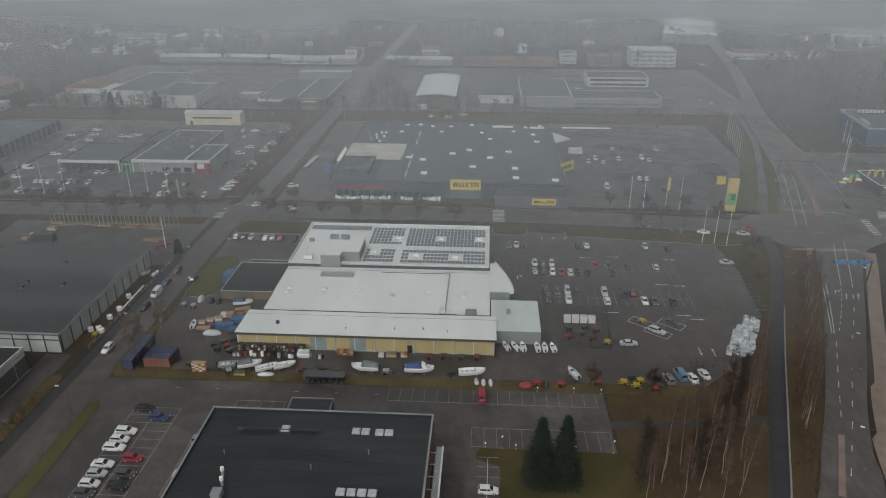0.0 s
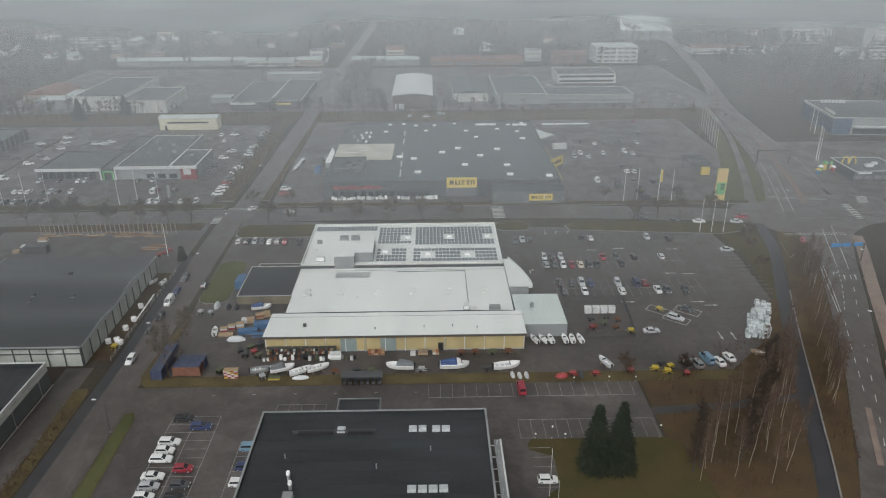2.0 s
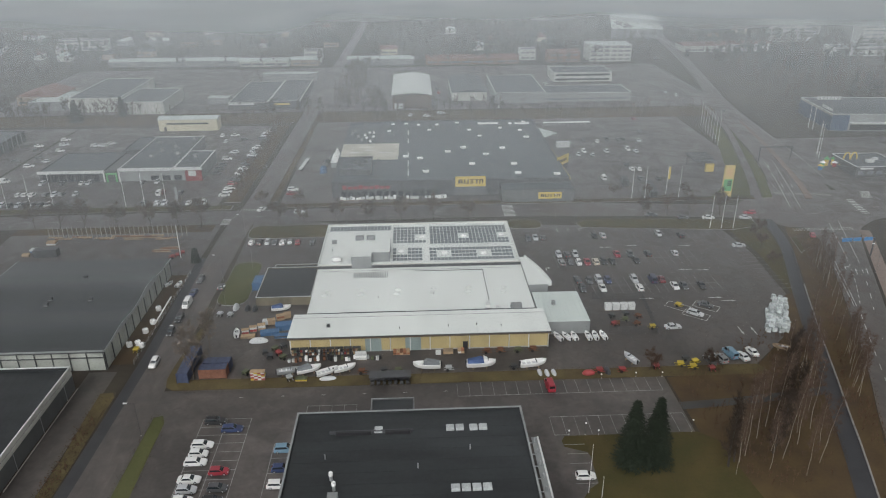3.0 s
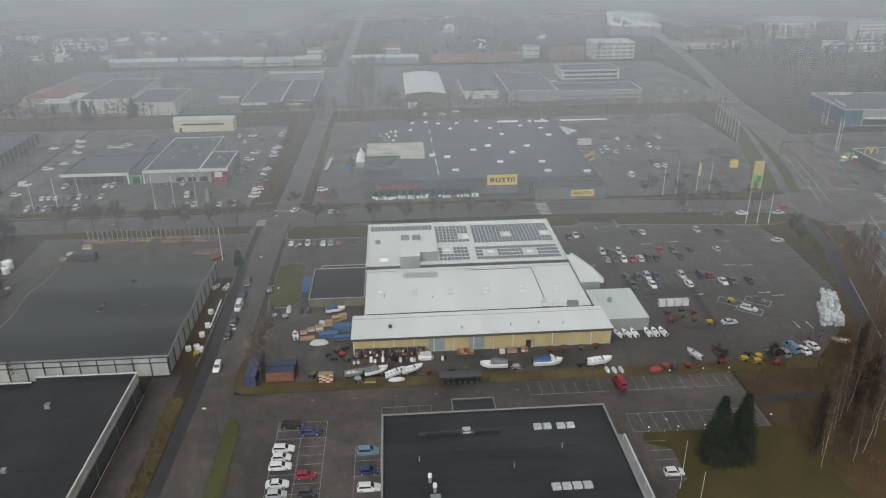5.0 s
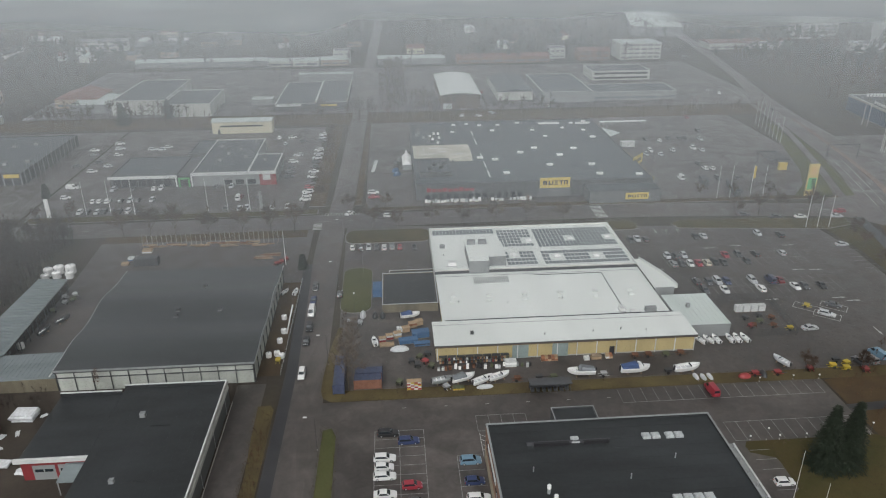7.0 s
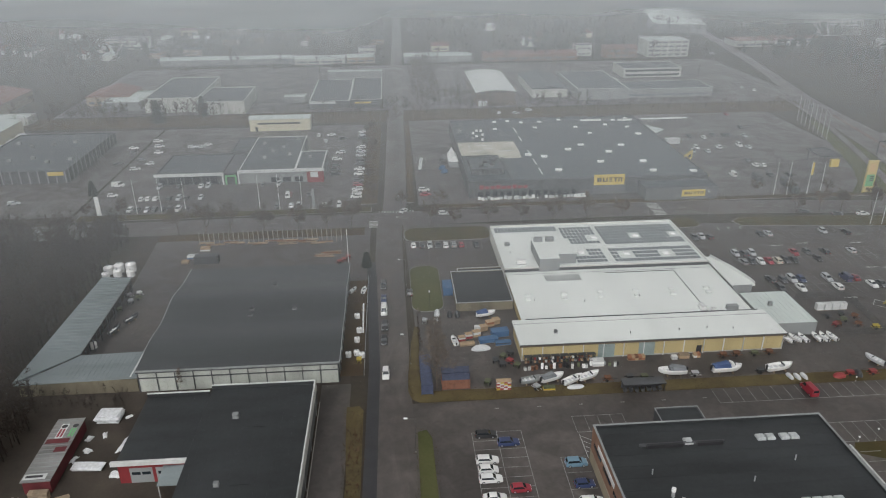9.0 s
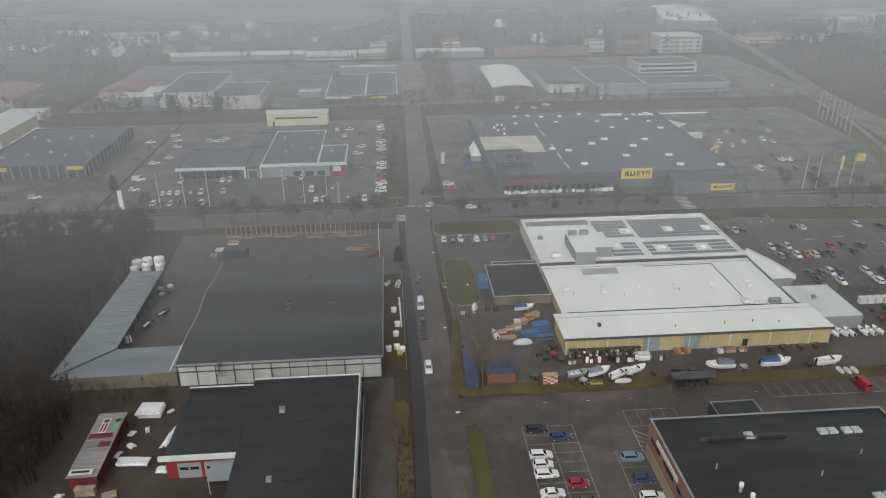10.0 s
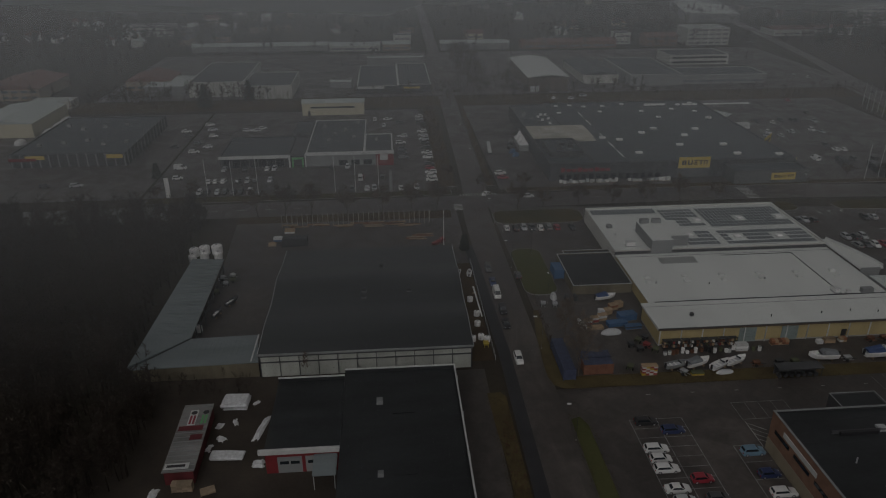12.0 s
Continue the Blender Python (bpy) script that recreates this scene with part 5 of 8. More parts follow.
def boat(x, y, yaw, L, W, label, cover=None, cabin=False, z=0.35, hull=None):
    """A small motor boat: pointed hull, sole, thwarts or cover, screen and outboard, on two trestles."""
    o = thing("motor_boat", x, y, 0.03, yaw, label, "boat", "stored boats")
    st = [(-0.5, 0.86, 0.0), (-0.25, 1.0, 0.0), (0.1, 1.0, 0.02), (0.3, 0.8, 0.06), (0.42, 0.46, 0.12), (0.5, 0.04, 0.22)]
    H = 0.2 * L
    bm = bmesh.new()
    outer = [[(s * L, 0, z + k * L * 0.6), (s * L, w * W * 0.36, z + 0.12 * H + k * L * 0.5), (s * L, w * W / 2, z + H * 0.9 + k * L * 0.3), (s * L, w * W * 0.44, z + H + k * L * 0.3), (s * L, w * W * 0.36, z + H * 0.55 + k * L * 0.3), (s * L, -w * W * 0.36, z + H * 0.55 + k * L * 0.3), (s * L, -w * W * 0.44, z + H + k * L * 0.3), (s * L, -w * W / 2, z + H * 0.9 + k * L * 0.3), (s * L, -w * W * 0.36, z + 0.12 * H + k * L * 0.5)] for s, w, k in st]
    loft(bm, outer)
    part("hull", bm, hull or GEL, o)
    part("sole", boxes((-0.42 * L, -W * 0.3, z + H * 0.56, 0.22 * L, W * 0.3, z + H * 0.6)), INSIDE, o)
    if cover:
        bm = bmesh.new()
        loft(bm, [[(-0.47 * L, -0.42 * W, z + H), (-0.47 * L, 0.42 * W, z + H), (-0.47 * L, 0.2 * W, z + 1.35 * H), (-0.47 * L, -0.2 * W, z + 1.35 * H)], [(0.0, -0.45 * W, z + H), (0.0, 0.45 * W, z + H), (0.0, 0.28 * W, z + 1.75 * H), (0.0, -0.28 * W, z + 1.75 * H)], [(0.1 * L, -0.42 * W, z + H), (0.1 * L, 0.42 * W, z + H), (0.08 * L, 0.2 * W, z + 1.5 * H), (0.08 * L, -0.2 * W, z + 1.5 * H)]])
        part("canvas_cover", bm, cover, o)
    if cabin:
        bm = bmesh.new()
        loft(bm, [[(0.1 * L, -0.36 * W, z + H), (0.1 * L, 0.36 * W, z + H), (0.08 * L, 0.28 * W, z + 1.8 * H), (0.08 * L, -0.28 * W, z + 1.8 * H)], [(0.27 * L, -0.28 * W, z + H), (0.27 * L, 0.28 * W, z + H), (0.2 * L, 0.2 * W, z + 1.6 * H), (0.2 * L, -0.2 * W, z + 1.6 * H)]])
        c = part("cabin", bm, hull or GEL, o)
        part("screen", boxes((0.225 * L, -0.2 * W, z + 1.15 * H, 0.25 * L, 0.2 * W, z + 1.5 * H)), SCREEN, c)
    else:
        part("screen", boxes((0.1 * L, -0.3 * W, z + H * 0.9, 0.115 * L, 0.3 * W, z + 1.25 * H)), SCREEN, o)
        for s in (-0.3, -0.1):
            part("thwart", boxes((s * L, -0.32 * W, z + 0.6 * H, s * L + 0.25, 0.32 * W, z + 0.8 * H)), GEL, o)
    part("outboard", boxes((-0.56 * L, -0.16, z + 0.3 * H, -0.505 * L, 0.16, z + 1.3 * H)), BLACK, o)
    for s in (-0.28, 0.18):
        part("trestle", boxes((s * L - 0.08, -W * 0.36, 0, s * L + 0.08, W * 0.36, z - 0.02), (s * L - 0.08, -W * 0.4, 0, s * L + 0.08, -W * 0.3, z + 0.12 * H), (s * L - 0.08, W * 0.3, 0, s * L + 0.08, W * 0.4, z + 0.12 * H)), TIMBER, o)
    return o


BLUECANVAS = plain("navy canvas", (0.04, 0.07, 0.16), 0.8)
GREYCANVAS = plain("grey canvas", (0.14, 0.15, 0.16), 0.85)
boat(-27.6, 140.4, 178, 6.4, 2.3, "white motor boat under a dark canvas cover", GREYCANVAS)
boat(-14.9, 140.4, 0, 6.8, 2.4, "white cabin boat with a blue canvas cover", BLUECANVAS, True)
boat(-2.7, 140.0, 8, 6.2, 2.2, "white open motor boat beside the yard wall")
boat(-59.6, 139.9, 12, 5.2, 1.9, "weathered grey dinghy on trestles", hull=GREYWALL)
boat(-54.9, 140.3, 18, 5.6, 2.1, "white and grey motor boat on trestles", GREYCANVAS)
boat(-50.6, 139.2, 28, 5.2, 1.9, "white open dinghy on trestles")
boat(-46.6, 140.4, 22, 5.2, 1.9, "pale open dinghy with a small screen")
boat(20.6, 141.2, 115, 4.6, 1.7, "grey inflatable boat on a trailer", hull=INSIDE)
boat(-75.3, 157.9, 100, 3.8, 1.5, "small white rowing boat", hull=GEL)
boat(-66.1, 170.3, 8, 5.2, 1.9, "white boat under a blue cover", BLUECANVAS)
boat(58.5, 144.2, 160, 4.2, 1.6, "pale wooden boat by the bushes", hull=TIMBER)
boat(-101, 187, 60, 3.2, 1.3, "old pale dinghy in the weeds")
for x, a in ((5.4, 112), (7.6, 116), (9.5, 98), (13.0, 96), (14.8, 92), (16.8, 100)):
    boat(x, 152.2, a, 3.7, 1.45, "small white dinghy standing beside the side wing", z=0.2)


def container(x, y, yaw, L, body, label, top=None):
    """A ribbed steel container with corner posts and end doors."""
    o = thing("shipping_container", x, y, 0.03, yaw, label, "container")
    W, H = 2.44, 2.59
    bm = bmesh.new()
    n = int(L / 0.28)
    pts = []
    for i in range(n):
        d = 0.04 if i % 2 else 0.0
        pts += [(-L / 2 + 0.1 + i * (L - 0.2) / n, -W / 2 + d), (-L / 2 + 0.1 + (i + 0.92) * (L - 0.2) / n, -W / 2 + d)]
    prism(bm, pts + [(-px, -py) for px, py in pts], 0.15, H - 0.06)
    part("body", bm, body, o)
    part("roof", boxes((-L / 2, -W / 2, H - 0.055, L / 2, W / 2, H)), top or body, o)
    for sx in (-1, 1):
        for sy in (-1, 1):
            part("corner_post", boxes((sx * L / 2 - 0.08, sy * W / 2 - 0.08, 0, sx * L / 2 + 0.08, sy * W / 2 + 0.08, H + 0.02)), body, o)
    for sy in (-1, 1):
        part("door", boxes((L / 2 - 0.06, sy * 0.6 - 0.56, 0.15, L / 2 + 0.03, sy * 0.6 + 0.56, H - 0.1)), body, o)
    return o


BLUEC = mat("faded blue container steel", (0.05, 0.06, 0.1), 0.6, vary=0.3, scale=0.8, fine=4)
BROWNC = mat("rusty brown container steel", (0.16, 0.075, 0.05), 0.7, vary=0.3, scale=0.8, fine=4)
REDC = mat("dark red hut boards", (0.1, 0.02, 0.023), 0.7, vary=0.25, scale=0.6)
container(-83.0, 143.4, 90, 12.2, BLUEC, "faded blue long steel container along the fence")
container(-76.6, 140.0, 0, 6.1, BROWNC, "rusty brown steel container at the yard corner", BLUEC)
container(-76.4, 142.8, 0, 6.1, BLUEC, "blue steel container behind a brown one")
container(-74.9, 184.8, 90, 5.0, BLUEP, "bright blue waste container beside the annex")
container(62, 258, 80, 13.6, DARKSTEEL, "long dark grey lorry trailer parked by the store")
container(54.2, 268, 80, 6.1, DARKSTEEL, "dark grey steel container by the store")
container(40, 322, 2, 6.1, TRIM, "pale steel container behind the store")


def stack(x, y, yaw, w, d, layers, mats, label, name="pallet_stack", top=None):
    """Goods on a pallet: deck boards, blocks, then boxes in layers."""
    o = thing(name, x, y, 0.03, yaw, label, "pallet goods", "yard goods")
    part("pallet", boxes((-w / 2, -d / 2, 0.1, w / 2, d / 2, 0.14), *[(-w / 2 + k * (w - 0.12) / 2, -d / 2, 0, -w / 2 + 0.12 + k * (w - 0.12) / 2, d / 2, 0.1) for k in range(3)]), TIMBER, o)
    z = 0.143
    r = random.Random(int(abs(x * 31 + y * 17)))
    for k, h in enumerate(layers):
        j = r.uniform(-0.04, 0.04)
        n = max(1, int(w / 0.8))
        for i in range(n):
            a, b = -w / 2 + i * w / n + 0.02 + j, -w / 2 + (i + 1) * w / n - 0.02 + j
            part("box", boxes((a, -d / 2 + 0.03 + j, z + 0.004, b, d / 2 - 0.03 + j, z + h)), mats[(k + (i if len(mats) > 2 else 0)) % len(mats)], o)
        z += h
    if top:
        part("sheet", boxes((-w / 2 - 0.06, -d / 2 - 0.06, z + 0.004, w / 2 + 0.06, d / 2 + 0.06, z + 0.06)), top, o)
    return o


CARD = mat("cardboard", (0.3, 0.215, 0.135), 0.85, vary=0.15, scale=1)
ORANGE = plain("orange plastic", (0.22, 0.09, 0.045), 0.5)
REDW = plain("faded red paint", (0.22, 0.035, 0.035), 0.5)
YELP = plain("yellow plastic", (0.36, 0.27, 0.03), 0.5)
OLIVE = plain("olive paint", (0.08, 0.09, 0.05), 0.6)
RUST = mat("rusty steel", (0.13, 0.06, 0.035), 0.8, vary=0.35, scale=1.5)
stack(-66.2, 138.2, 0, 3.2, 1.3, (0.45, 0.4, 0.4, 0.4, 0.4), (YELP, REDW, TRIM, REDW, TRIM), "stack of red, white and yellow crates", top=CARD)
stack(-73.4, 159.0, 10, 1.7, 1.2, (0.5, 0.5), (REDW, TRIM), "pallet of red and white wrapped goods", top=CARD)
stack(-71.6, 160.0, 10, 1.7, 1.2, (0.6, 0.6), (REDW, TRIM), "pallet of red and white wrapped goods", top=CARD)
stack(-69.6, 160.8, 12, 1.9, 1.4, (0.6, 0.7), (CARD, TRIM), "tall pallet of boxes under card sheets", top=CARD)
stack(-67.5, 163.4, 15, 1.9, 1.4, (0.6, 0.6), (CARD,), "tall pallet of cardboard boxes", top=CARD)
stack(-65.6, 165.6, 15, 2.0, 1.5, (0.6, 0.6), (CARD, ORANGE), "pallet of cardboard boxes", top=CARD)
stack(-63.9, 166.6, 15, 1.8, 1.5, (0.6, 0.6), (CARD,), "pallet of cardboard boxes", top=CARD)
stack(-69.0, 163.4, 0, 1.6, 1.2, (0.7, 0.5), (TRIM,), "pallet of white wrapped goods")
stack(-72.3, 156.8, 5, 3.6, 1.3, (0.3, 0.3), (TIMBER, CARD), "low pallets of timber offcuts")
stack(-67.0, 157.9, 8, 4.6, 1.8, (0.5, 0.5), (BLUEP,), "long pallet of goods under blue tarpaulin", top=BLUEP)
stack(-63.8, 160.6, 8, 4.2, 2.2, (0.6, 0.6, 0.3), (BLUEP,), "tall pallet of goods under blue tarpaulin", top=BLUEP)
stack(-63.6, 156.4, 4, 3.8, 1.4, (0.4, 0.3), (BLUEP, DARKSTEEL), "low pallet under blue tarpaulin", top=BLUEP)
stack(-24.7, 146.6, 0, 1.3, 1.1, (0.5, 0.3), (TRIM,), "pallet of white sacks by the wall")
stack(-22.3, 146.9, 0, 2.4, 1.2, (0.6, 0.4), (CARD, TIMBER), "pallets of cardboard boxes by the wall")
stack(-19.2, 147.0, 0, 1.6, 1.1, (0.5, 0.5), (TRIM, CARD, ORANGE), "pallet of mixed boxes by the wall")
stack(-43.2, 145.4, 0, 2.6, 1.3, (0.6, 0.6, 0.5), (TRIM, WHITEP), "stack of white appliances by the wall")
stack(-33.6, 147.2, 0, 4.0, 1.2, (0.5, 0.5), (RUST, ORANGE, CARD), "rusty racks of parts by the wall")
stack(-56.3, 137.2, 0, 2.6, 1.2, (0.35, 0.3), (YELP, OLIVE), "low yellow crates on the verge")


def tarp_hump(name, x, y, yaw, L, W, H, m, label, cat):
    """A rounded covered form: upturned hulls, caravans, covered loads."""
    o = thing(name, x, y, 0.03, yaw, label, cat)
    bm = bmesh.new()
    rings = []
    for k in range(9):
        s = -1 + k / 4
        f = max(0.12, (1 - abs(s) ** 3)) ** 0.6
        rings.append([(s * L / 2, W / 2 * f * math.cos(a), 0.05 + H * f * math.sin(a)) for a in (math.pi * i / 8 for i in range(9))])
    loft(bm, rings)
    part("cover", bm, m, o)
    part("skid", boxes((-L * 0.35, -W * 0.3, 0, L * 0.35, -W * 0.2, 0.08), (-L * 0.35, W * 0.2, 0, L * 0.35, W * 0.3, 0.08)), TIMBER, o)
    return o


tarp_hump("upturned_boat", -50.3, 137.4, 5, 3.8, 1.4, 0.7, INSIDE, "white upturned dinghy on the verge", "boat")
tarp_hump("upturned_hull", -69.2, 154.6, 3, 4.6, 1.9, 1.2, INSIDE, "white covered boat hull in the yard", "boat")
tarp_hump("covered_load", -75.4, 171.6, 90, 2.6, 1.5, 1.3, DARKSTEEL, "dark covered load by the annex", "covered load")
tarp_hump("covered_load", -73.4, 171.4, 90, 2.6, 1.5, 1.3, DARKSTEEL, "dark covered load by the annex", "covered load")
tarp_hump("covered_load", -78.6, 172.2, 85, 3.0, 1.6, 1.5, INSIDE, "grey covered load on a trailer", "covered load")
tarp_hump("red_float", 9.6, 136.6, 10, 3.0, 2.0, 0.8, REDW, "red plastic float on the verge", "float")
tarp_hump("covered_engine", 14.0, 136.8, 100, 2.6, 1.3, 1.3, DARKSTEEL, "dark covered engine on the verge", "covered load")
for i, (x, y, m) in enumerate(((-1.6, 137.3, INSIDE), (0.0, 137.0, INSIDE), (1.6, 137.1, INSIDE))):
    tarp_hump("water_scooter", x, y, 95, 2.6, 1.0, 0.7, m, "grey covered water scooter", "water scooter")


def machine(x, y, yaw, m, label, name="farm_machine"):
    """A small implement: frame rails, hopper, tines, two wheels."""
    o = thing(name, x, y, 0.03, yaw, label, "machine", "yard machines")
    part("frame", boxes((-1.2, -0.5, 0.35, 1.2, -0.4, 0.47), (-1.2, 0.4, 0.35, 1.2, 0.5, 0.47), (-0.1, -0.4, 0.36, 0.1, 0.4, 0.46)), m, o)
    bm = bmesh.new()
    loft(bm, [[(-0.5, -0.4, 0.5), (0.5, -0.4, 0.5), (0.5, 0.4, 0.5), (-0.5, 0.4, 0.5)], [(-0.8, -0.6, 1.1), (0.7, -0.6, 1.1), (0.7, 0.6, 1.1), (-0.8, 0.6, 1.1)]])
    part("hopper", bm, m, o)
    bm = bmesh.new()
    tube(bm, (1.15, 0, 0.42), (2.2, 0, 0.35), 0.07)
    part("drawbar", bm, DARKSTEEL, o)
    for s in (-0.62, 0.62):
        bm = bmesh.new()
        tube(bm, (-0.3, s - 0.1, 0.34), (-0.3, s + 0.1, 0.34), 0.34, n=10)
        part("wheel", bm, TYRE, o)
    return o


for x, y, a, m, l in ((31.6, 138.6, 170, YELP, "yellow snow plough frame on the verge"), (35.5, 139.4, 20, YELP, "yellow digging bucket implement"), (33.8, 140.9, 0, DARKSTEEL, "dark steel machine frame on the verge"), (34.2, 137.4, 175, YELP, "long yellow implement bar on the verge"), (12.2, 137.0, 0, REDW, "red machine on the verge"), (17.5, 136.9, 0, REDW, "red low implement on the verge"), (38.3, 136.4, 90, REDW, "red small implement on the verge"), (25.8, 138.0, 90, REDW, "red small implement beside a frame"), (21.2, 157.8, 30, REDW, "red garden machine by the fence"), (30.5, 155.8, 0, YELP, "yellow garden machine by the fence"), (41.1, 166.9, -38, YELP, "small yellow machine in a bay"), (-42.6, 139.4, 0, RUST, "rusty red quad machine on the verge"), (-37.5, 139.6, 5, DARKSTEEL, "dark steel trailer frame"), (-34.2, 139.4, 5, OLIVE, "olive machine on the verge"), (-7.3, 139.6, 10, DARKSTEEL, "dark machine with yellow parts"), (-82.0, 168.5, 80, STEEL, "galvanised boat trailer by the fence"), (-79.2, 168.0, 80, STEEL, "galvanised boat trailer by the fence"), (-22.5, 139.6, 0, STEEL, "galvanised empty boat trailer"), (-69.4, 140.3, 60, OLIVE, "dark implement beside the crates"), (-59.0, 137.6, 120, STEEL, "steel cradle on the verge"), (-12.9, 146.6, 0, RUST, "rusty implement by the yellow wall"), (-9.6, 146.8, 0, RUST, "rusty harrow by the yellow wall"), (-5.3, 146.7, 0, OLIVE, "dark implement by the yellow wall"), (-1.6, 146.9, 0, RUST, "rusty frame by the yellow wall")):
    machine(x, y, a, m, l)

# shelves of small goods along the yellow wall
goods = random.Random(11)
for i in range(8):
    x0 = -60 + i * 2.1
    o = thing("goods_rack", x0, 147.5, 0.03, 0, "open rack of mixed second-hand goods by the wall", "rack", "goods racks")
    part("upright", boxes((0, -0.5, 0, 0.08, -0.42, 2.3)), DARKSTEEL, o)
    part("upright", boxes((1.9, -0.5, 0, 1.98, -0.42, 2.3)), DARKSTEEL, o)
    for z in (0.3, 1.2, 2.0):
        part("shelf", boxes((0, -0.5, z, 1.98, 0.6, z + 0.05)), DARKSTEEL, o)
    for z in (0.353, 1.253):
        for k in range(3):
            a = 0.1 + k * 0.62
            part("rack_item", boxes((a, -0.4, z, a + goods.uniform(0.35, 0.55), 0.4, z + goods.uniform(0.3, 0.7))), goods.choice((WHITEP, TRIM, GREYWALL, RUST, RUST, REDW, BLACK, CARD, DARKSTEEL, CARD, BLACK, OLIVE)), o)
for i in range(22):
    x, y = -60.5 + i * 1.05 + goods.uniform(-0.3, 0.3), 145.3 + goods.uniform(-0.5, 0.5)
    o = thing("appliance", x, y, 0.03, goods.uniform(-15, 15), "second-hand household appliance on the asphalt", "appliance", "yard goods")
    m = goods.choice((WHITEP, TRIM, WHITEP, GREYWALL, TRIM, RUST, BLACK, OLIVE, RUST))
    h = goods.uniform(0.6, 1.3)
    part("casing", boxes((-0.3, -0.3, 0.05, 0.3, 0.3, h)), m, o)
    part("foot", boxes((-0.28, -0.28, 0, 0.28, 0.28, 0.046)), BLACK, o)
    part("lid", boxes((-0.31, -0.31, h + 0.003, 0.31, 0.31, h + 0.04)), m if m is not TRIM else GREYWALL, o)
for x, y in ((-65.1, 147), (-63.2, 148.3), (-61.8, 146.4), (-64.4, 150.4), (-62.6, 151.6), (-66.5, 148.8)):
    machine(x, y, goods.uniform(0, 180), goods.choice((OLIVE, RUST, DARKSTEEL, REDW)), "old garden machine in a heap by the corner")

# white wrapped bundles at the edge of the car park
WRAP = mat("white stretch wrap", (0.42, 0.45, 0.45), 0.4, vary=0.35, scale=1.2, fine=5, random_amt=0.3)
brng = random.Random(3)
for k in range(58):
    lvl = 0 if k < 44 else 1
    i, j = (k % 4, k // 4) if lvl == 0 else (0.5 + (k - 44) % 3, 0.5 + (k - 44) // 3 * 1.4)
    if lvl == 0 and i == 0 and j > 7 or brng.random() < 0.12:
        continue
    v = j * 1.85 + brng.uniform(-0.35, 0.35) + (1.2 if i in (1, 2) else 0)
    u = i * 1.45 + brng.uniform(-0.25, 0.25) - 2.6
    x, y = 61.6 + v * 0.42 + u * 0.91, 151.6 + v * 0.91 - u * 0.42
    o = thing("wrapped_bundle", x, y, 0.03 + 1.42 * lvl, -25 + brng.uniform(-22, 22), "white plastic-wrapped bundle in a packed heap", "bundle", "wrapped bundles")
    bm = bmesh.new()
    w, d, h = brng.uniform(0.5, 0.7), brng.uniform(0.5, 0.7), brng.uniform(0.9, 1.42)
    loft(bm, [[(sx * w * f, sy * d * f, z) for sx, sy in ((-1, -0.9), (-0.9, -1), (0.9, -1), (1, -0.9), (1, 0.9), (0.9, 1), (-0.9, 1), (-1, 0.9))] for f, z in ((0.95, 0.0), (1, 0.1), (0.98, h * 0.5), (1, h * 0.93), (0.93, h))])
    part("wrap", bm, WRAP, o)
    part("top_sheet", boxes((-w * 0.6, -d * 0.6, h + 0.003, w * 0.6, d * 0.6, h + 0.03)), WRAP, o)

# fenced compound beside the side wing
comp = thing("fence", 0, 0, 0.03, 0, "dark mesh fence round a small compound", "fence")
FEN = [(18.6, 153.8), (31.0, 153.2), (32.4, 171.6), (18.8, 172.6)]
for (xa, ya), (xb, yb) in zip(FEN, FEN[1:]):
    n = int(math.hypot(xb - xa, yb - ya) / 2.4)
    for k in range(n + 1):
        x, y = xa + (xb - xa) * k / n, ya + (yb - ya) * k / n
        bm = bmesh.new()
        tube(bm, (x, y, 0), (x, y, 2.2), 0.05)
        part("post", bm, DARKSTEEL, comp)
    bm = bmesh.new()
    for k in range(n * 10):
        x, y = xa + (xb - xa) * k / (n * 10), ya + (yb - ya) * k / (n * 10)
        tube(bm, (x, y, 0.1), (x, y, 2.1), 0.02, n=3)
    tagged(part("wire_mesh", bm, DARKSTEEL, comp), kind="stuff")
    for z in (0.1, 0.6, 1.1, 1.6, 2.1):
        bm = bmesh.new()
        tube(bm, (xa, ya, z), (xb, yb, z), 0.03, n=4)
        part("rail", bm, DARKSTEEL, comp)
for i in range(4):
    stack(21.6 + 2.1 * i, 166.2, 0, 1.8, 1.4, (0.9, 0.9), (TRIM,), "tall white wrapped pallet in the compound")
for x, y in ((22, 158), (24.5, 160), (27, 157.6), (28.4, 161.5), (21.5, 162), (25.6, 163)):
    machine(x, y, brng.uniform(0, 180), brng.choice((DARKSTEEL, OLIVE, RUST)), "dark garden machine in the compound")

# cycle shelter on the verge
sh = thing("cycle_shelter", -36, 135.2, 0.07, 0, "low dark flat-roofed cycle shelter on the verge", "shelter")
part("roof", boxes((-4.7, -1.3, 2.2, 4.7, 1.3, 2.4)), DARKWALL, sh)
part("rear_wall", boxes((-4.5, 1.0, 0, 4.5, 1.12, 2.19)), DARKWALL, sh)
for i in range(7):
    part("post", boxes((-4.5 + 1.48 * i, -1.15, 0, -4.4 + 1.48 * i, -1.05, 2.19)), DARKSTEEL, sh)
    part("bench_block", boxes((-4.3 + 1.3 * i, -0.6, 0, -3.6 + 1.3 * i, 0.4, 0.7)), DARKWALL, sh)

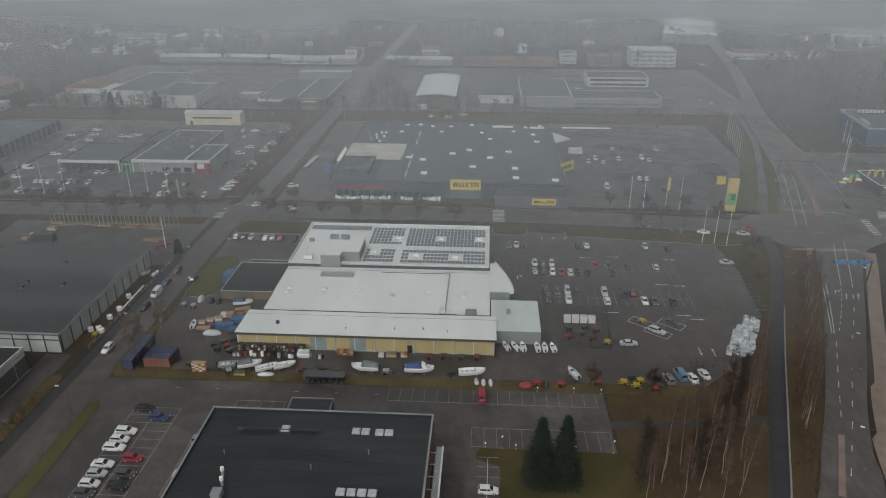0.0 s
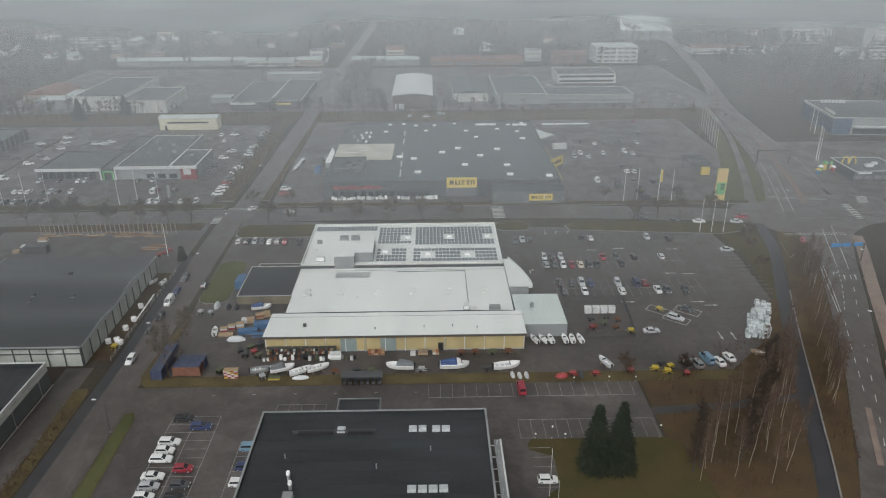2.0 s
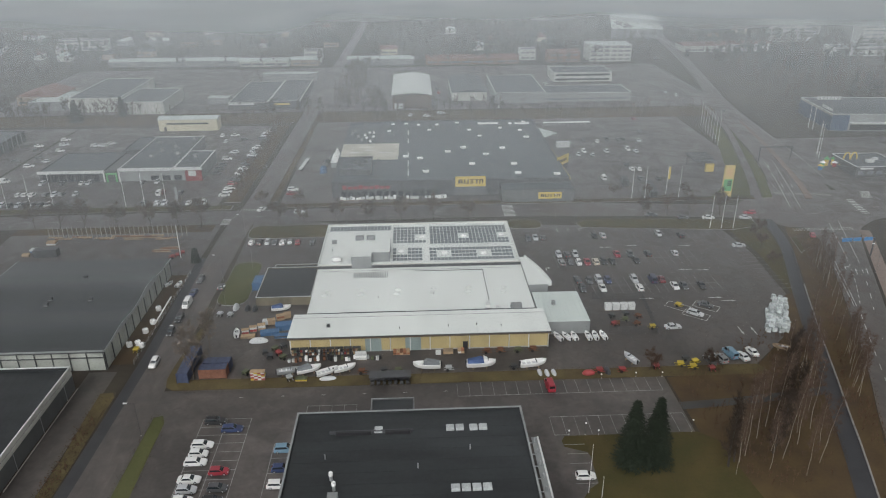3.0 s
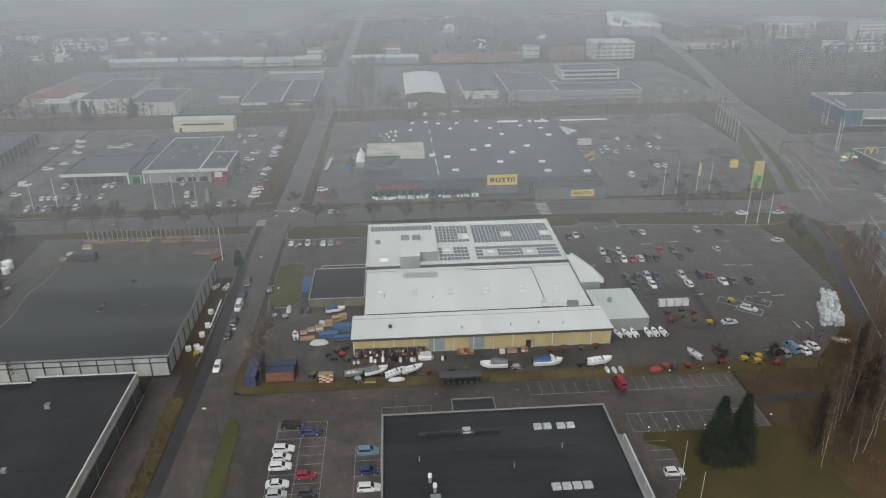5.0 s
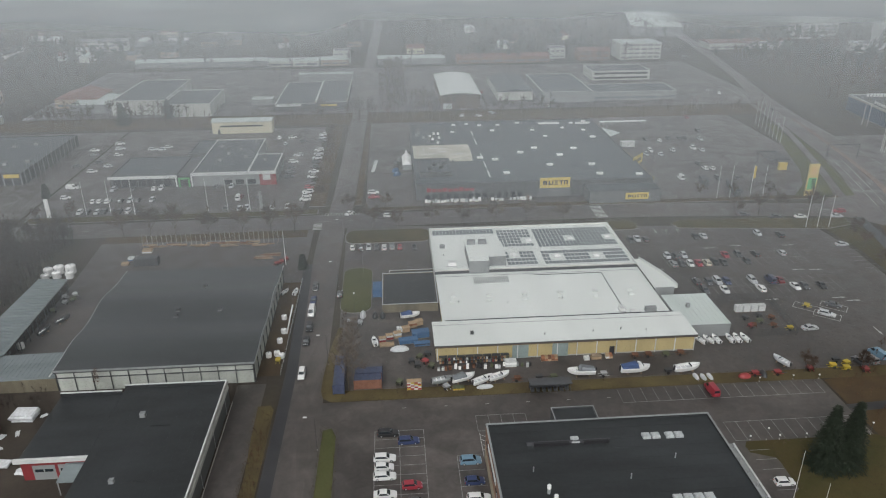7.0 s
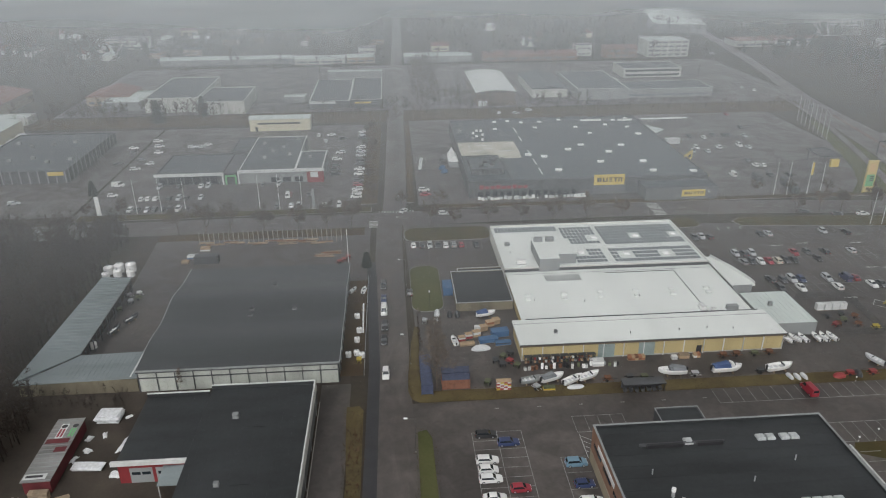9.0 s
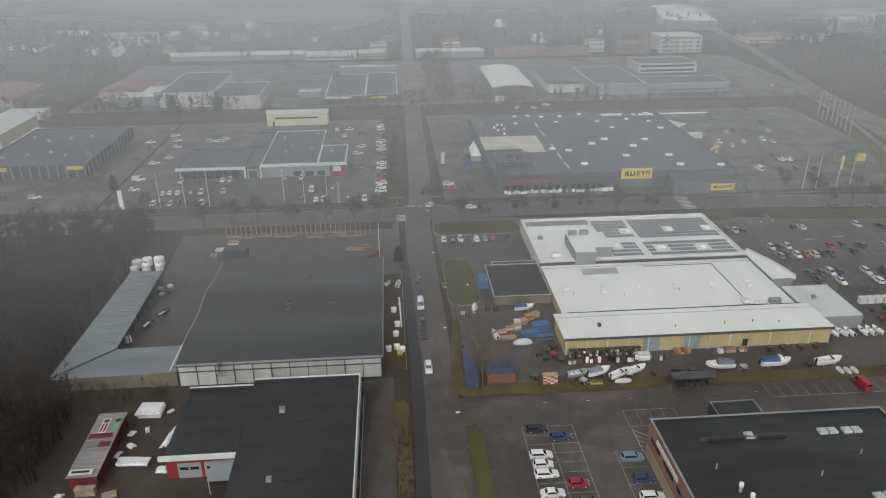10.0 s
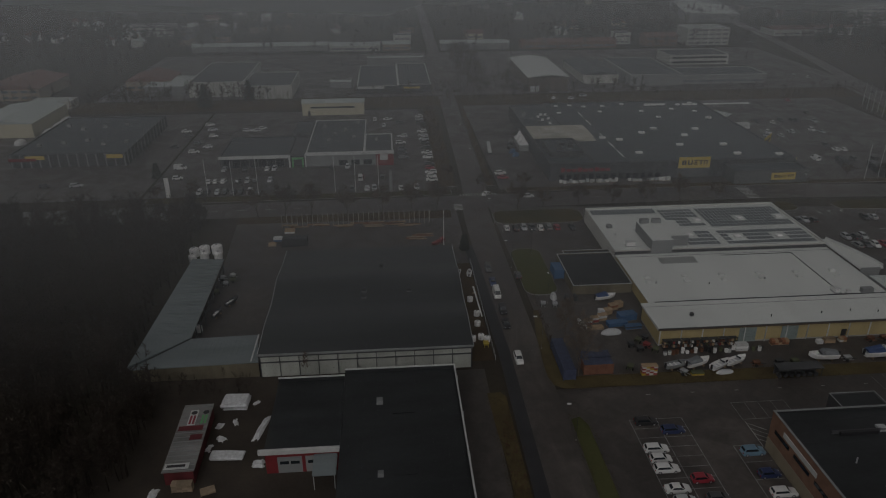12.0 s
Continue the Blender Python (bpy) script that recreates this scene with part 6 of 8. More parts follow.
# things along the warehouse strip
def water_tank(x, y, z=0.05, s=1.0):
    o = thing("white_tank", x, y, z, 0, "white plastic tank standing in the open", "tank", "tanks")
    bm = bmesh.new()
    tube(bm, (0, 0, 0), (0, 0, 1.1 * s), 0.7 * s, 0.72 * s, 14)
    tube(bm, (0, 0, 1.1 * s), (0, 0, 1.35 * s), 0.72 * s, 0.3 * s, 14)
    part("shell", bm, WHITEP, o)
    bm = bmesh.new()
    tube(bm, (0, 0, 1.352 * s), (0, 0, 1.45 * s), 0.2 * s, n=10)
    part("cap", bm, GREYWALL, o)


for x, y in ((-99.4, 172.5), (-98.6, 165.3), (-99.0, 160.7), (-98.9, 154.8), (-97.7, 153.7), (-100.8, 154.2)):
    water_tank(x, y)
for x, y, s in ((-173.4, 205.4, 1.9), (-170.8, 206.6, 2.0), (-167.4, 206.6, 2.1), (-170.2, 203.2, 1.7), (-166.4, 203.0, 1.6), (-173.2, 202.2, 1.5)):
    water_tank(x, y, 0.02, s)
o = thing("mast", -97.9, 171, 0.4, 0, "long white mast lying on trestles", "mast")
bm = bmesh.new()
tube(bm, (0, 7.6, 0.4), (0.3, -7.4, 0.4), 0.22, 0.16, 8)
part("spar", bm, WHITEP, o)
for s in (-5, 5):
    part("trestle", boxes((-0.5, s - 0.1, -0.36, 0.5, s + 0.1, 0.2)), TIMBER, o)
machine(-98.2, 151.6, 90, YELP, "small yellow machine in the weeds")
boat(-98.0, 186.6, 80, 3.4, 1.4, "old white dinghy in the weeds")
strip = thing("fence", 0, 0, 0.05, 0, "low wire fence along the footway", "fence")
for k in range(19):
    bm = bmesh.new()
    tube(bm, (-96.9, 146 + 2.7 * k, 0), (-96.9, 146 + 2.7 * k, 1.2), 0.045)
    part("post", bm, STEEL, strip)
for z in (0.4, 0.8, 1.15):
    bm = bmesh.new()
    tube(bm, (-96.9, 146, z), (-96.9, 194.6, z), 0.02, n=4)
    part("wire", bm, STEEL, strip)

# sheeted stall and white packs beside the garage
OLDSHEET = mat("weathered hut sheeting", (0.17, 0.17, 0.165), 0.7, vary=0.4, scale=0.5, fine=4, streak=(0.3, 1, 1))
hut = thing("storage_hut", -154.9, 122.4, 0.03, 1.6, "long dark red hut with weathered grey roof and old sign boards", "hut")
part("body", boxes((-2.4, -8.9, 0, 2.4, 8.9, 2.75)), REDC, hut)
part("roof", boxes((-2.65, -9.15, 2.753, 2.65, 9.15, 2.88)), OLDSHEET, hut)
for i in range(15):
    part("batten", boxes((-2.6, -8.9 + 1.22 * i, 2.883, 2.6, -8.78 + 1.22 * i, 2.96)), GREYWALL, hut)
for x, m, l in ((-0.35, SIGNRED, "faded red and white sign board"), (1.75, GREEN, "faded green sign board")):
    s = part("sign_board", boxes((x - 0.7, 2.9, 2.97, x + 0.7, 7.2, 3.05)), TRIM if m is SIGNRED else OLDSHEET, hut, l)
    part("bar", boxes((x - 0.5, 3.1, 3.053, x - 0.1, 5.6, 3.08), (x + 0.12, 3.1, 3.053, x + 0.5, 5.6, 3.08)), m, s)
    bm = bmesh.new()
    tube(bm, (x, 6.4, 3.053), (x, 6.4, 3.09), 0.55, n=14)
    part("disc", bm, BLACK, s)
s = part("sign_board", boxes((-2.4, -8.6, 2.97, 1.6, -7.2, 3.05)), TRIM, hut, "long white sign board")
part("bar", boxes((-2.0, -8.2, 3.053, 1.0, -7.6, 3.08)), BLACK, s)
part("patch", boxes((-2.3, 1.4, 2.965, 2.0, 2.7, 3.0)), REDC, hut, "dark red roof patch")
part("patch", boxes((0.2, -1.2, 2.965, 2.3, 0.2, 3.0)), REDC, hut, "dark red roof patch")
stack(-149.7, 111.4, 20, 2.4, 1.6, (0.3,), (TIMBER,), "pale wooden pallets by the hut")
stack(-153.9, 112.1, 0, 3.4, 1.2, (0.4, 0.4, 0.4, 0.3), (TIMBER,), "stacked pale pallets against the hut")
FILM = mat("crumpled white film", (0.5, 0.51, 0.52), 0.4, vary=0.25, scale=1.5, fine=6)


def crumple(x, y, w, d, h, seed):
    """Loose plastic film: a lumpy sheet over packs."""
    r = np.random.default_rng(seed)
    bm = bmesh.new()
    n = 7
    g = [[bm.verts.new(((i / (n - 1) - 0.5) * w * (1 + 0.15 * r.normal()), (j / (n - 1) - 0.5) * d * (1 + 0.15 * r.normal()), 0.03 + (h * (0.6 + 0.4 * r.random()) if 0 < i < n - 1 and 0 < j < n - 1 else 0.0))) for j in range(n)] for i in range(n)]
    for i in range(n - 1):
        for j in range(n - 1):
            bm.faces.new((g[i][j], g[i + 1][j], g[i + 1][j + 1], g[i][j + 1]))
    ob = solid("plastic_film", bm, FILM, "crumpled white plastic film over packs", "plastic film")
    ob.matrix_basis = pose(x, y, 0.02, 0, 0, seed * 37 % 180 if w > 1.3 else -12)


def film_pack(x, y, w, d, layers, yaw):
    """Flat packs of foil-wrapped boards, slipped sideways one on another."""
    o = thing("board_pack", x, y, 0.02, yaw, "stack of flat packs wrapped in white film", "pack", "film packs")
    r = random.Random(int(abs(x * 10)))
    for k in range(layers):
        a, b = r.uniform(-0.3, 0.3), r.uniform(-0.25, 0.25)
        bm = bmesh.new()
        ws, ds = w / 2 * r.uniform(0.85, 1), d / 2 * r.uniform(0.85, 1)
        loft(bm, [[(a + sx * ws * f + r.uniform(-0.08, 0.08), b + sy * ds * f + r.uniform(-0.08, 0.08), 0.3 * k + z) for sx, sy in ((-1, -1), (0, -1), (1, -1), (1, 0), (1, 1), (0, 1), (-1, 1), (-1, 0))] for f, z in ((0.97, 0.01), (1.0, 0.14), (0.95, 0.285))])
        part("pack", bm, FILM, o)


film_pack(-149.3, 134.8, 5.2, 3.6, 5, -4)
film_pack(-148.1, 119.6, 6.0, 2.4, 3, -5)
for i, r in enumerate(((-143.3, 127, 1.2, 6.6, 0.5), (-151.2, 128.4, 1.6, 1.2, 0.4), (-148.4, 129.2, 2.0, 0.8, 0.3), (-150.2, 124.6, 1.8, 1.2, 0.4), (-142.4, 117.3, 2.0, 1.8, 0.6), (-145.4, 135, 1.6, 0.7, 0.3), (-158.6, 111.6, 2.2, 1.4, 0.4), (-159.4, 109.2, 1.8, 1.4, 0.4), (-151.8, 122.2, 1.0, 2.0, 0.3))):
    crumple(*r, i + 1)
for x, y in ((-162.6, 189.5), (-160.1, 190.6), (-161.1, 186), (-162.5, 181.5), (-159.6, 188)):
    machine(x, y, brng.uniform(0, 180), brng.choice((OLIVE, STEEL, TRIM)), "old machine by the open shed")
boat(-157.7, 176, 60, 4.4, 1.3, "dark old boat by the open shed", hull=DARKWALL)
boat(-160.1, 170.5, 75, 4.6, 1.3, "long dark canoe by the open shed", hull=DARKWALL)
water_tank(-162.9, 163.5, 0.02, 1.2)

# timber yard
OLDPOST = mat("weathered grey timber", (0.26, 0.245, 0.22), 0.85, vary=0.25, scale=1, fine=6)
rack = thing("timber_rack", 0, 0, 0.03, 0, "long timber rack with pale upright posts", "rack")
for k in range(30):
    x = -151.6 + k * 1.56
    part("upright", boxes((x, 224.3, 0, x + 0.16, 224.5, 4.0)), OLDPOST, rack, "pale weathered post")
    if k % 2 == 0:
        part("arm", boxes((x, 221.8, 0.5, x + 0.14, 224.28, 0.64)), TIMBER, rack)
for k in range(24):
    x0, y0 = -150 + goods.uniform(0, 40), 221.9 + goods.uniform(0, 2.0)
    o = thing("plank_stack", x0, y0, 0.03 + (0.65 if k % 3 else 0.0), goods.uniform(-3, 3), "weathered stack of planks on the rack", "planks", "plank stacks")
    for j in range(3):
        part("plank", boxes((-2.3, -0.2, j * 0.12, 2.3, 0.2, j * 0.12 + 0.1)), goods.choice((TIMBER, RUST, CARD)), o)
for k in range(6):
    o = thing("plank_stack", -109 + goods.uniform(-3, 2), 211.5 + k * 0.7, 0.03, goods.uniform(-4, 4), "reddish stack of planks on the asphalt", "planks", "plank stacks")
    for j in range(2):
        part("plank", boxes((-2.6, -0.25, j * 0.14, 2.6, 0.25, j * 0.14 + 0.12)), goods.choice((RUST, TIMBER)), o)
container(-146.0, 210.2, 2, 7.0, DARKSTEEL, "dark steel skip in the timber yard")
stack(-151.2, 213.8, 0, 3.0, 2.0, (0.5, 0.5), (BLUEP, TRIM), "blue covered goods in the timber yard")
stack(-148.6, 219.6, 0, 3.0, 2.0, (0.5, 0.5), (TRIM, CARD), "white goods in the timber yard")
stack(-152.6, 210.4, 0, 2.2, 1.4, (0.5, 0.3), (TIMBER, CARD), "pale timber packs in the timber yard")
for x, y in ((-104.6, 207.6), (-103.4, 209.4), (-105.8, 206.4)):
    machine(x, y, goods.uniform(0, 180), goods.choice((RUST, TRIM, REDW)), "old machine at the timber yard gate")


# ---- trees ----
TWIG = mat("bare twigs", (0.058, 0.037, 0.025), 0.95, vary=0.3, scale=0.5, random_amt=0.2)
BARK = mat("dark bark", (0.06, 0.05, 0.042), 0.95, vary=0.3, scale=1.5)
BIRCH = mat("birch bark", (0.25, 0.225, 0.19), 0.85, vary=0.35, scale=2.0, fine=9)
NEEDLE = mat("spruce needles", (0.014, 0.02, 0.0115), 0.9, vary=0.35, scale=0.6, fine=4, random_amt=0.12)
PALETWIG = mat("pale bare twigs", (0.13, 0.105, 0.085), 0.95, vary=0.3, scale=0.5)
WOODTWIG = mat("brown woodland twigs", (0.035, 0.026, 0.02), 0.95, vary=0.3, scale=0.06)
BIRCHTWIG = mat("fine reddish birch twigs", (0.09, 0.06, 0.045), 0.95, vary=0.3, scale=0.5)
UNDER = mat("reddish brown undergrowth", (0.085, 0.05, 0.03), 0.95, vary=0.3, scale=0.4)
DARKTWIG = mat("dark dense twigs", (0.042, 0.03, 0.021), 0.95, vary=0.3, scale=0.5)


def soup_mesh(name, v, k, material):
    """A mesh of loose k-cornered faces from their corners in a row."""
    me = bpy.data.meshes.new(name)
    me.vertices.add(len(v))
    me.vertices.foreach_set("co", v.astype(np.float32).ravel())
    me.loops.add(len(v))
    me.loops.foreach_set("vertex_index", np.arange(len(v), dtype=np.int32))
    me.polygons.add(len(v) // k)
    me.polygons.foreach_set("loop_start", np.arange(0, len(v), k, dtype=np.int32))
    me.update()
    me.materials.append(material)
    return me


class Soup:
    """Gathers tubes and slivers as plain vertex and face lists."""

    def __init__(self):
        self.v, self.f = [], []

    def rod(self, a, b, r0, r1):
        d = (b - a).normalized()
        u = d.orthogonal().normalized()
        w = d.cross(u)
        i = len(self.v)
        for p, r in ((a, r0), (b, r1)):
            for k in range(3):
                self.v.append(p + (u * math.cos(k * 2.0944) + w * math.sin(k * 2.0944)) * r)
        for k in range(3):
            self.f.append((i + k, i + (k + 1) % 3, i + 3 + (k + 1) % 3, i + 3 + k))

    def sliver(self, a, b, w, side):
        i = len(self.v)
        self.v += [a - side * w, a + side * w, b]
        self.f.append((i, i + 1, i + 2))

    def mesh(self, name, material):
        me = bpy.data.meshes.new(name)
        me.from_pydata([tuple(p) for p in self.v], [], self.f)
        me.materials.append(material)
        return me


def rand_dir(r, up=0.0):
    while True:
        d = Vector((r.uniform(-1, 1), r.uniform(-1, 1), r.uniform(-1, 1)))
        if 0.1 < d.length < 1:
            return (d.normalized() + Vector((0, 0, up))).normalized()


def grow(crown, r, a, d, length, radius, depth, twig, tw):
    """A limb that bends, forks and ends in fine twigs."""
    b = a + d * length
    crown.rod(a, b, radius, radius * 0.6)
    if depth == 0:
        for _ in range(twig):
            p = a.lerp(b, r.uniform(0.2, 1))
            q = rand_dir(r, 0.45)
            crown.sliver(p, p + q * r.uniform(0.5, 1.3) * tw[1], tw[0], rand_dir(r))
        return
    for _ in range(3 if depth > 1 else 2):
        nd = (d * 1.1 + rand_dir(r, 0.25) * 0.75).normalized()
        grow(crown, r, a.lerp(b, r.uniform(0.55, 1)), nd, length * r.uniform(0.55, 0.8), radius * 0.6, depth - 1, twig, tw)


def tree_meshes(seed, h, spread, style):
    r = random.Random(seed)
    trunk, crown = Soup(), Soup()
    p = Vector((0, 0, 0))
    n = 7
    top = 0.92 if style in ("birch", "poplar", "tall") else 0.5
    rad = h * (0.0045 if style == "birch" else 0.009 if style == "tall" else 0.016)
    pts = [p]
    for k in range(n):
        p = p + Vector((r.gauss(0, 0.02) * h / n * 2, r.gauss(0, 0.02) * h / n * 2, h * top / n))
        pts.append(p)
    for k in range(n):
        trunk.rod(pts[k], pts[k + 1], rad * (1 - 0.85 * k / n), rad * (1 - 0.85 * (k + 1) / n))
    if style == "round":
        for k in range(9):
            a = pts[3 + k % 5]
            d = Vector((math.cos(k * 2.4), math.sin(k * 2.4), r.uniform(1.0, 2.2))).normalized()
            grow(crown, r, a, d, spread * 0.6, rad * 0.4, 2, 46, (0.034, 1.5))
    elif style == "birch":
        for k in range(22):
            t = 0.35 + 0.62 * k / 22
            i = min(n - 1, int(t * n))
            a = pts[i].lerp(pts[i + 1], t * n - i)
            d = Vector((math.cos(k * 2.4), math.sin(k * 2.4), 1.1)).normalized()
            grow(crown, r, a, d, spread * (1.1 - t) * 0.9, rad * 0.3, 1, 26, (0.024, 1.2))
    elif style == "tall":
        for k in range(26):
            t = 0.2 + 0.75 * k / 26
            i = min(n - 1, int(t * n))
            a = pts[i].lerp(pts[i + 1], t * n - i)
            d = Vector((math.cos(k * 2.4), math.sin(k * 2.4), 1.7)).normalized()
            grow(crown, r, a, d, spread * (1.25 - 0.8 * t), rad * 0.35, 2, 16, (0.045, 1.15))
    else:
        for k in range(34):
            t = 0.08 + 0.9 * k / 34
            i = min(n - 1, int(t * n))
            a = pts[i].lerp(pts[i + 1], t * n - i)
            d = Vector((math.cos(k * 2.4), math.sin(k * 2.4), 2.6)).normalized()
            grow(crown, r, a, d, spread * (1.15 - 0.7 * t), rad * 0.3, 1, 18, (0.055, 1.2))
    return trunk, crown


def tree_proto(name, seed, h, spread, style, bark, twigs):
    t, c = tree_meshes(seed, h, spread, style)
    return t.mesh("trunk", bark), c.mesh("crown", twigs), name


TREES = {
    "round": [tree_proto("bare_tree", 20 + s, 8.5 + s, 4.8, "round", BARK, TWIG) for s in range(4)],
    "birch": [tree_proto("birch_tree", 40 + s, 15 + 1.5 * s, 2.4, "birch", BIRCH, BIRCHTWIG) for s in range(4)],
    "tall": [tree_proto("bare_tree", 81, 14, 3.0, "tall", PALETWIG, PALETWIG)],
    "poplar": [tree_proto("columnar_tree", 60 + s, 13 + 1.5 * s, 2.2, "poplar", BARK, DARKTWIG) for s in range(3)],
}
trng = random.Random(9)


def tree(style, x, y, label, z=0.0, s=None, lean=4):
    t, c, name = trng.choice(TREES[style])
    o = thing(name, x, y, z, 0, label, "tree")
    s = s or trng.uniform(0.85, 1.15)
    o.matrix_basis = pose(x, y, z, trng.uniform(-lean, lean), trng.uniform(-lean, lean), trng.uniform(0, 360)) @ Matrix.Diagonal((s, s, s, 1))
    for nm, me in (("trunk", t), ("crown", c)):
        p = new(nm, me)
        p.parent = o
    return o


for x in (-160, -151.5, -143.4, -131.8, -120.8, -111.4, -103.6):
    tree("round", x, 232.6 + trng.uniform(-0.4, 0.4), "bare street tree in the verge by the timber yard", 0.03, trng.uniform(0.95, 1.15))
for x in (-77, -68.4, -57, -46, -34.4, -23, -10.6, 51.3, 60, 67.6, 79):
    tree("round", x, 233.2 + trng.uniform(-0.4, 0.4), "bare street tree at the edge of the main street", 0.0, trng.uniform(0.75, 0.95))
for x in (-196, -184, -86, -72, 45, 58, 72):
    tree("round", x, 250.4, "small bare street tree in the grass verge", 0.14, trng.uniform(0.55, 0.7))
tree("tall", -80.8, 138.6, "tall pale leafless tree beside the containers", 0.0, 1.0, 2)
tree("tall", -80.6, 152, "slim pale leafless tree by the yard fence", 0.0, 0.75, 2)
tree("birch", -136.6, 142.6, "thin young birch before the white warehouse wall", 0.0, 0.5)
for k in range(7):
    tree("round", -98 + trng.uniform(-1, 1), 264 + 15 * k, "bare tree in the hedge strip", 0.14, 0.6)
for x, y in ((46.9, 113.3), (40.0, 105.3), (46.8, 104.3), (39.2, 108.2), (52.9, 120.4), (59.1, 136.1), (61.7, 138.4), (48.6, 108), (36.5, 103), (33.4, 107), (29.6, 102), (51, 126), (56.5, 131), (44.5, 118), (56.6, 128), (38, 112), (42.6, 101), (50.2, 114.4), (47.2, 121), (54.2, 124.6), (34.8, 110.4), (41.4, 115.6), (31.6, 105.2), (58.8, 131.4), (45.2, 109.8), (52.2, 129.6)):
    tree("birch", x, y, "tall white-stemmed birch, leafless")
for k in range(30):
    v = trng.uniform(0, 1)
    tree("birch", 62.5 + 32 * v + trng.uniform(-1.8, 1.8), 114 + 80 * v, "tall white-stemmed birch between footway and avenue", 0.0, trng.uniform(0.55, 0.85))
for x, y in ((29.0, 104.2), (30.6, 105.4), (39.2, 107.4), (41.2, 110.6), (44.2, 113.0), (46.4, 118.4), (48.6, 122.6), (51.0, 126.6), (53.6, 130.6), (55.6, 133.6), (49.8, 119.4)):
    tree("poplar", x, y, "dark columnar leafless tree", 0.0, trng.uniform(0.75, 1.05))
for x, y in ((82, 212), (80, 203), (86, 216), (24.0, 137.2), (37.5, 136.2), (78, 190)):
    tree("round", x, y, "bare bush-like tree at the car park edge", 0.0, 0.55)


def fir(x, y, h, w, seed, label):
    """A spruce: straight trunk and tiers of drooping sprays."""
    r = random.Random(seed)
    o = thing("fir_tree", x, y, 0.03, 0, label, "tree")
    t, c = Soup(), Soup()
    t.rod(Vector((0, 0, 0)), Vector((0, 0, h)), 0.28, 0.03)
    for k in range(54):
        z = 0.5 + (h - 0.7) * k / 53
        reach = w / 2 * (1 - (z / h)) ** 0.82 * r.uniform(0.84, 1.1) + 0.15
        n = max(5, int(16 * reach / (w / 2)) + 5)
        for i in range(n):
            a = 2 * math.pi * (i + r.random()) / n
            d = Vector((math.cos(a), math.sin(a), -0.28))
            side = Vector((-math.sin(a), math.cos(a), 0))
            L = reach * r.uniform(0.75, 1.1)
            p0 = Vector((0, 0, z))
            for q in range(9):
                s = 0.25 + 0.75 * q / 8
                b = p0 + d * L * s + Vector((0, 0, 0.25 * L * s * s))
                fw = (d * 0.8 + side * r.uniform(-1.1, 1.1) + Vector((0, 0, r.uniform(-0.35, 0.1)))).normalized()
                c.sliver(b, b + fw * r.uniform(0.45, 0.85), r.uniform(0.1, 0.2), (side + rand_dir(r) * 0.5).normalized())
    for nm, sp, m in (("trunk", t, BARK), ("crown", c, NEEDLE)):
        p = new(nm, sp.mesh(nm, m))
        p.parent = o
    return o


fir(10.7, 106.0, 14.6, 7.5, 1, "tall dark green fir on the lawn")
fir(15.2, 106.2, 15.0, 7.1, 2, "tall dark green fir on the lawn")
fir(-97.6, 203, 5, 2.4, 3, "small dark fir at the yard gate")
fir(-203, 275, 6, 3, 4, "small dark fir in the store car park")
fir(-210, 387, 12, 9, 5, "dark rounded fir behind the stores")
fir(-190, 399, 11, 6, 6, "dark rounded fir behind the stores")


def unit(v):
    return v / np.linalg.norm(v, axis=-1, keepdims=True)


def woods(name, spots, hmin, hmax, twigs, width, material, label, seed):
    """A far wood as one piece: every tree has a stem, limbs and twigs, all thin slivers."""
    r = np.random.default_rng(seed)
    base = np.array([(x, y, 0.0) for x, y in spots])
    n, limbs = len(base), 7
    per = max(1, twigs // limbs)
    h = r.uniform(hmin, hmax, (n, 1))
    top = base + np.concatenate([r.normal(0, 0.4, (n, 2)), h * 0.85], 1)
    side = unit(np.concatenate([r.normal(size=(n, 2)), np.zeros((n, 1))], 1))
    tris = [np.stack([base - side * h * 0.012, base + side * h * 0.012, top], 1)]
    side2 = np.stack([-side[:, 1], side[:, 0], side[:, 2]], 1)
    tris.append(np.stack([base - side2 * h * 0.012, base + side2 * h * 0.012, top], 1))
    up = np.array([0, 0, 1.0])
    f = r.uniform(0.3, 0.95, (n, limbs, 1))
    a = base[:, None] + (top - base)[:, None] * f
    d = unit(unit(r.normal(size=(n, limbs, 3))) + 0.8 * up)
    b = a + d * h[:, None] * r.uniform(0.14, 0.26, (n, limbs, 1))
    w = unit(np.cross(d, r.normal(size=d.shape))) * 0.06
    tris.append(np.stack([a - w, a + w, b], 2).reshape(-1, 3, 3))
    g = r.uniform(0.1, 1, (n, limbs, per, 1))
    p = a[:, :, None] + (b - a)[:, :, None] * g
    q = p + unit(unit(r.normal(size=(n, limbs, per, 3))) + 0.5 * up) * h[:, None, None] * r.uniform(0.07, 0.15, (n, limbs, per, 1))
    w = unit(r.normal(size=p.shape)) * width
    tris.append(np.stack([p - w, p + w, q], 3).reshape(-1, 3, 3))
    v = np.concatenate(tris).reshape(-1, 3)
    return tagged(new(name, soup_mesh(name, v, 3, material)), label, "woodland", "", "stuff")


def scatter(n, x0, y0, x1, y1, seed, keep=None):
    r = random.Random(seed)
    out = []
    while len(out) < n:
        x, y = r.uniform(x0, x1), r.uniform(y0, y1)
        if keep is None or keep(x, y):
            out.append((x, y))
    return out


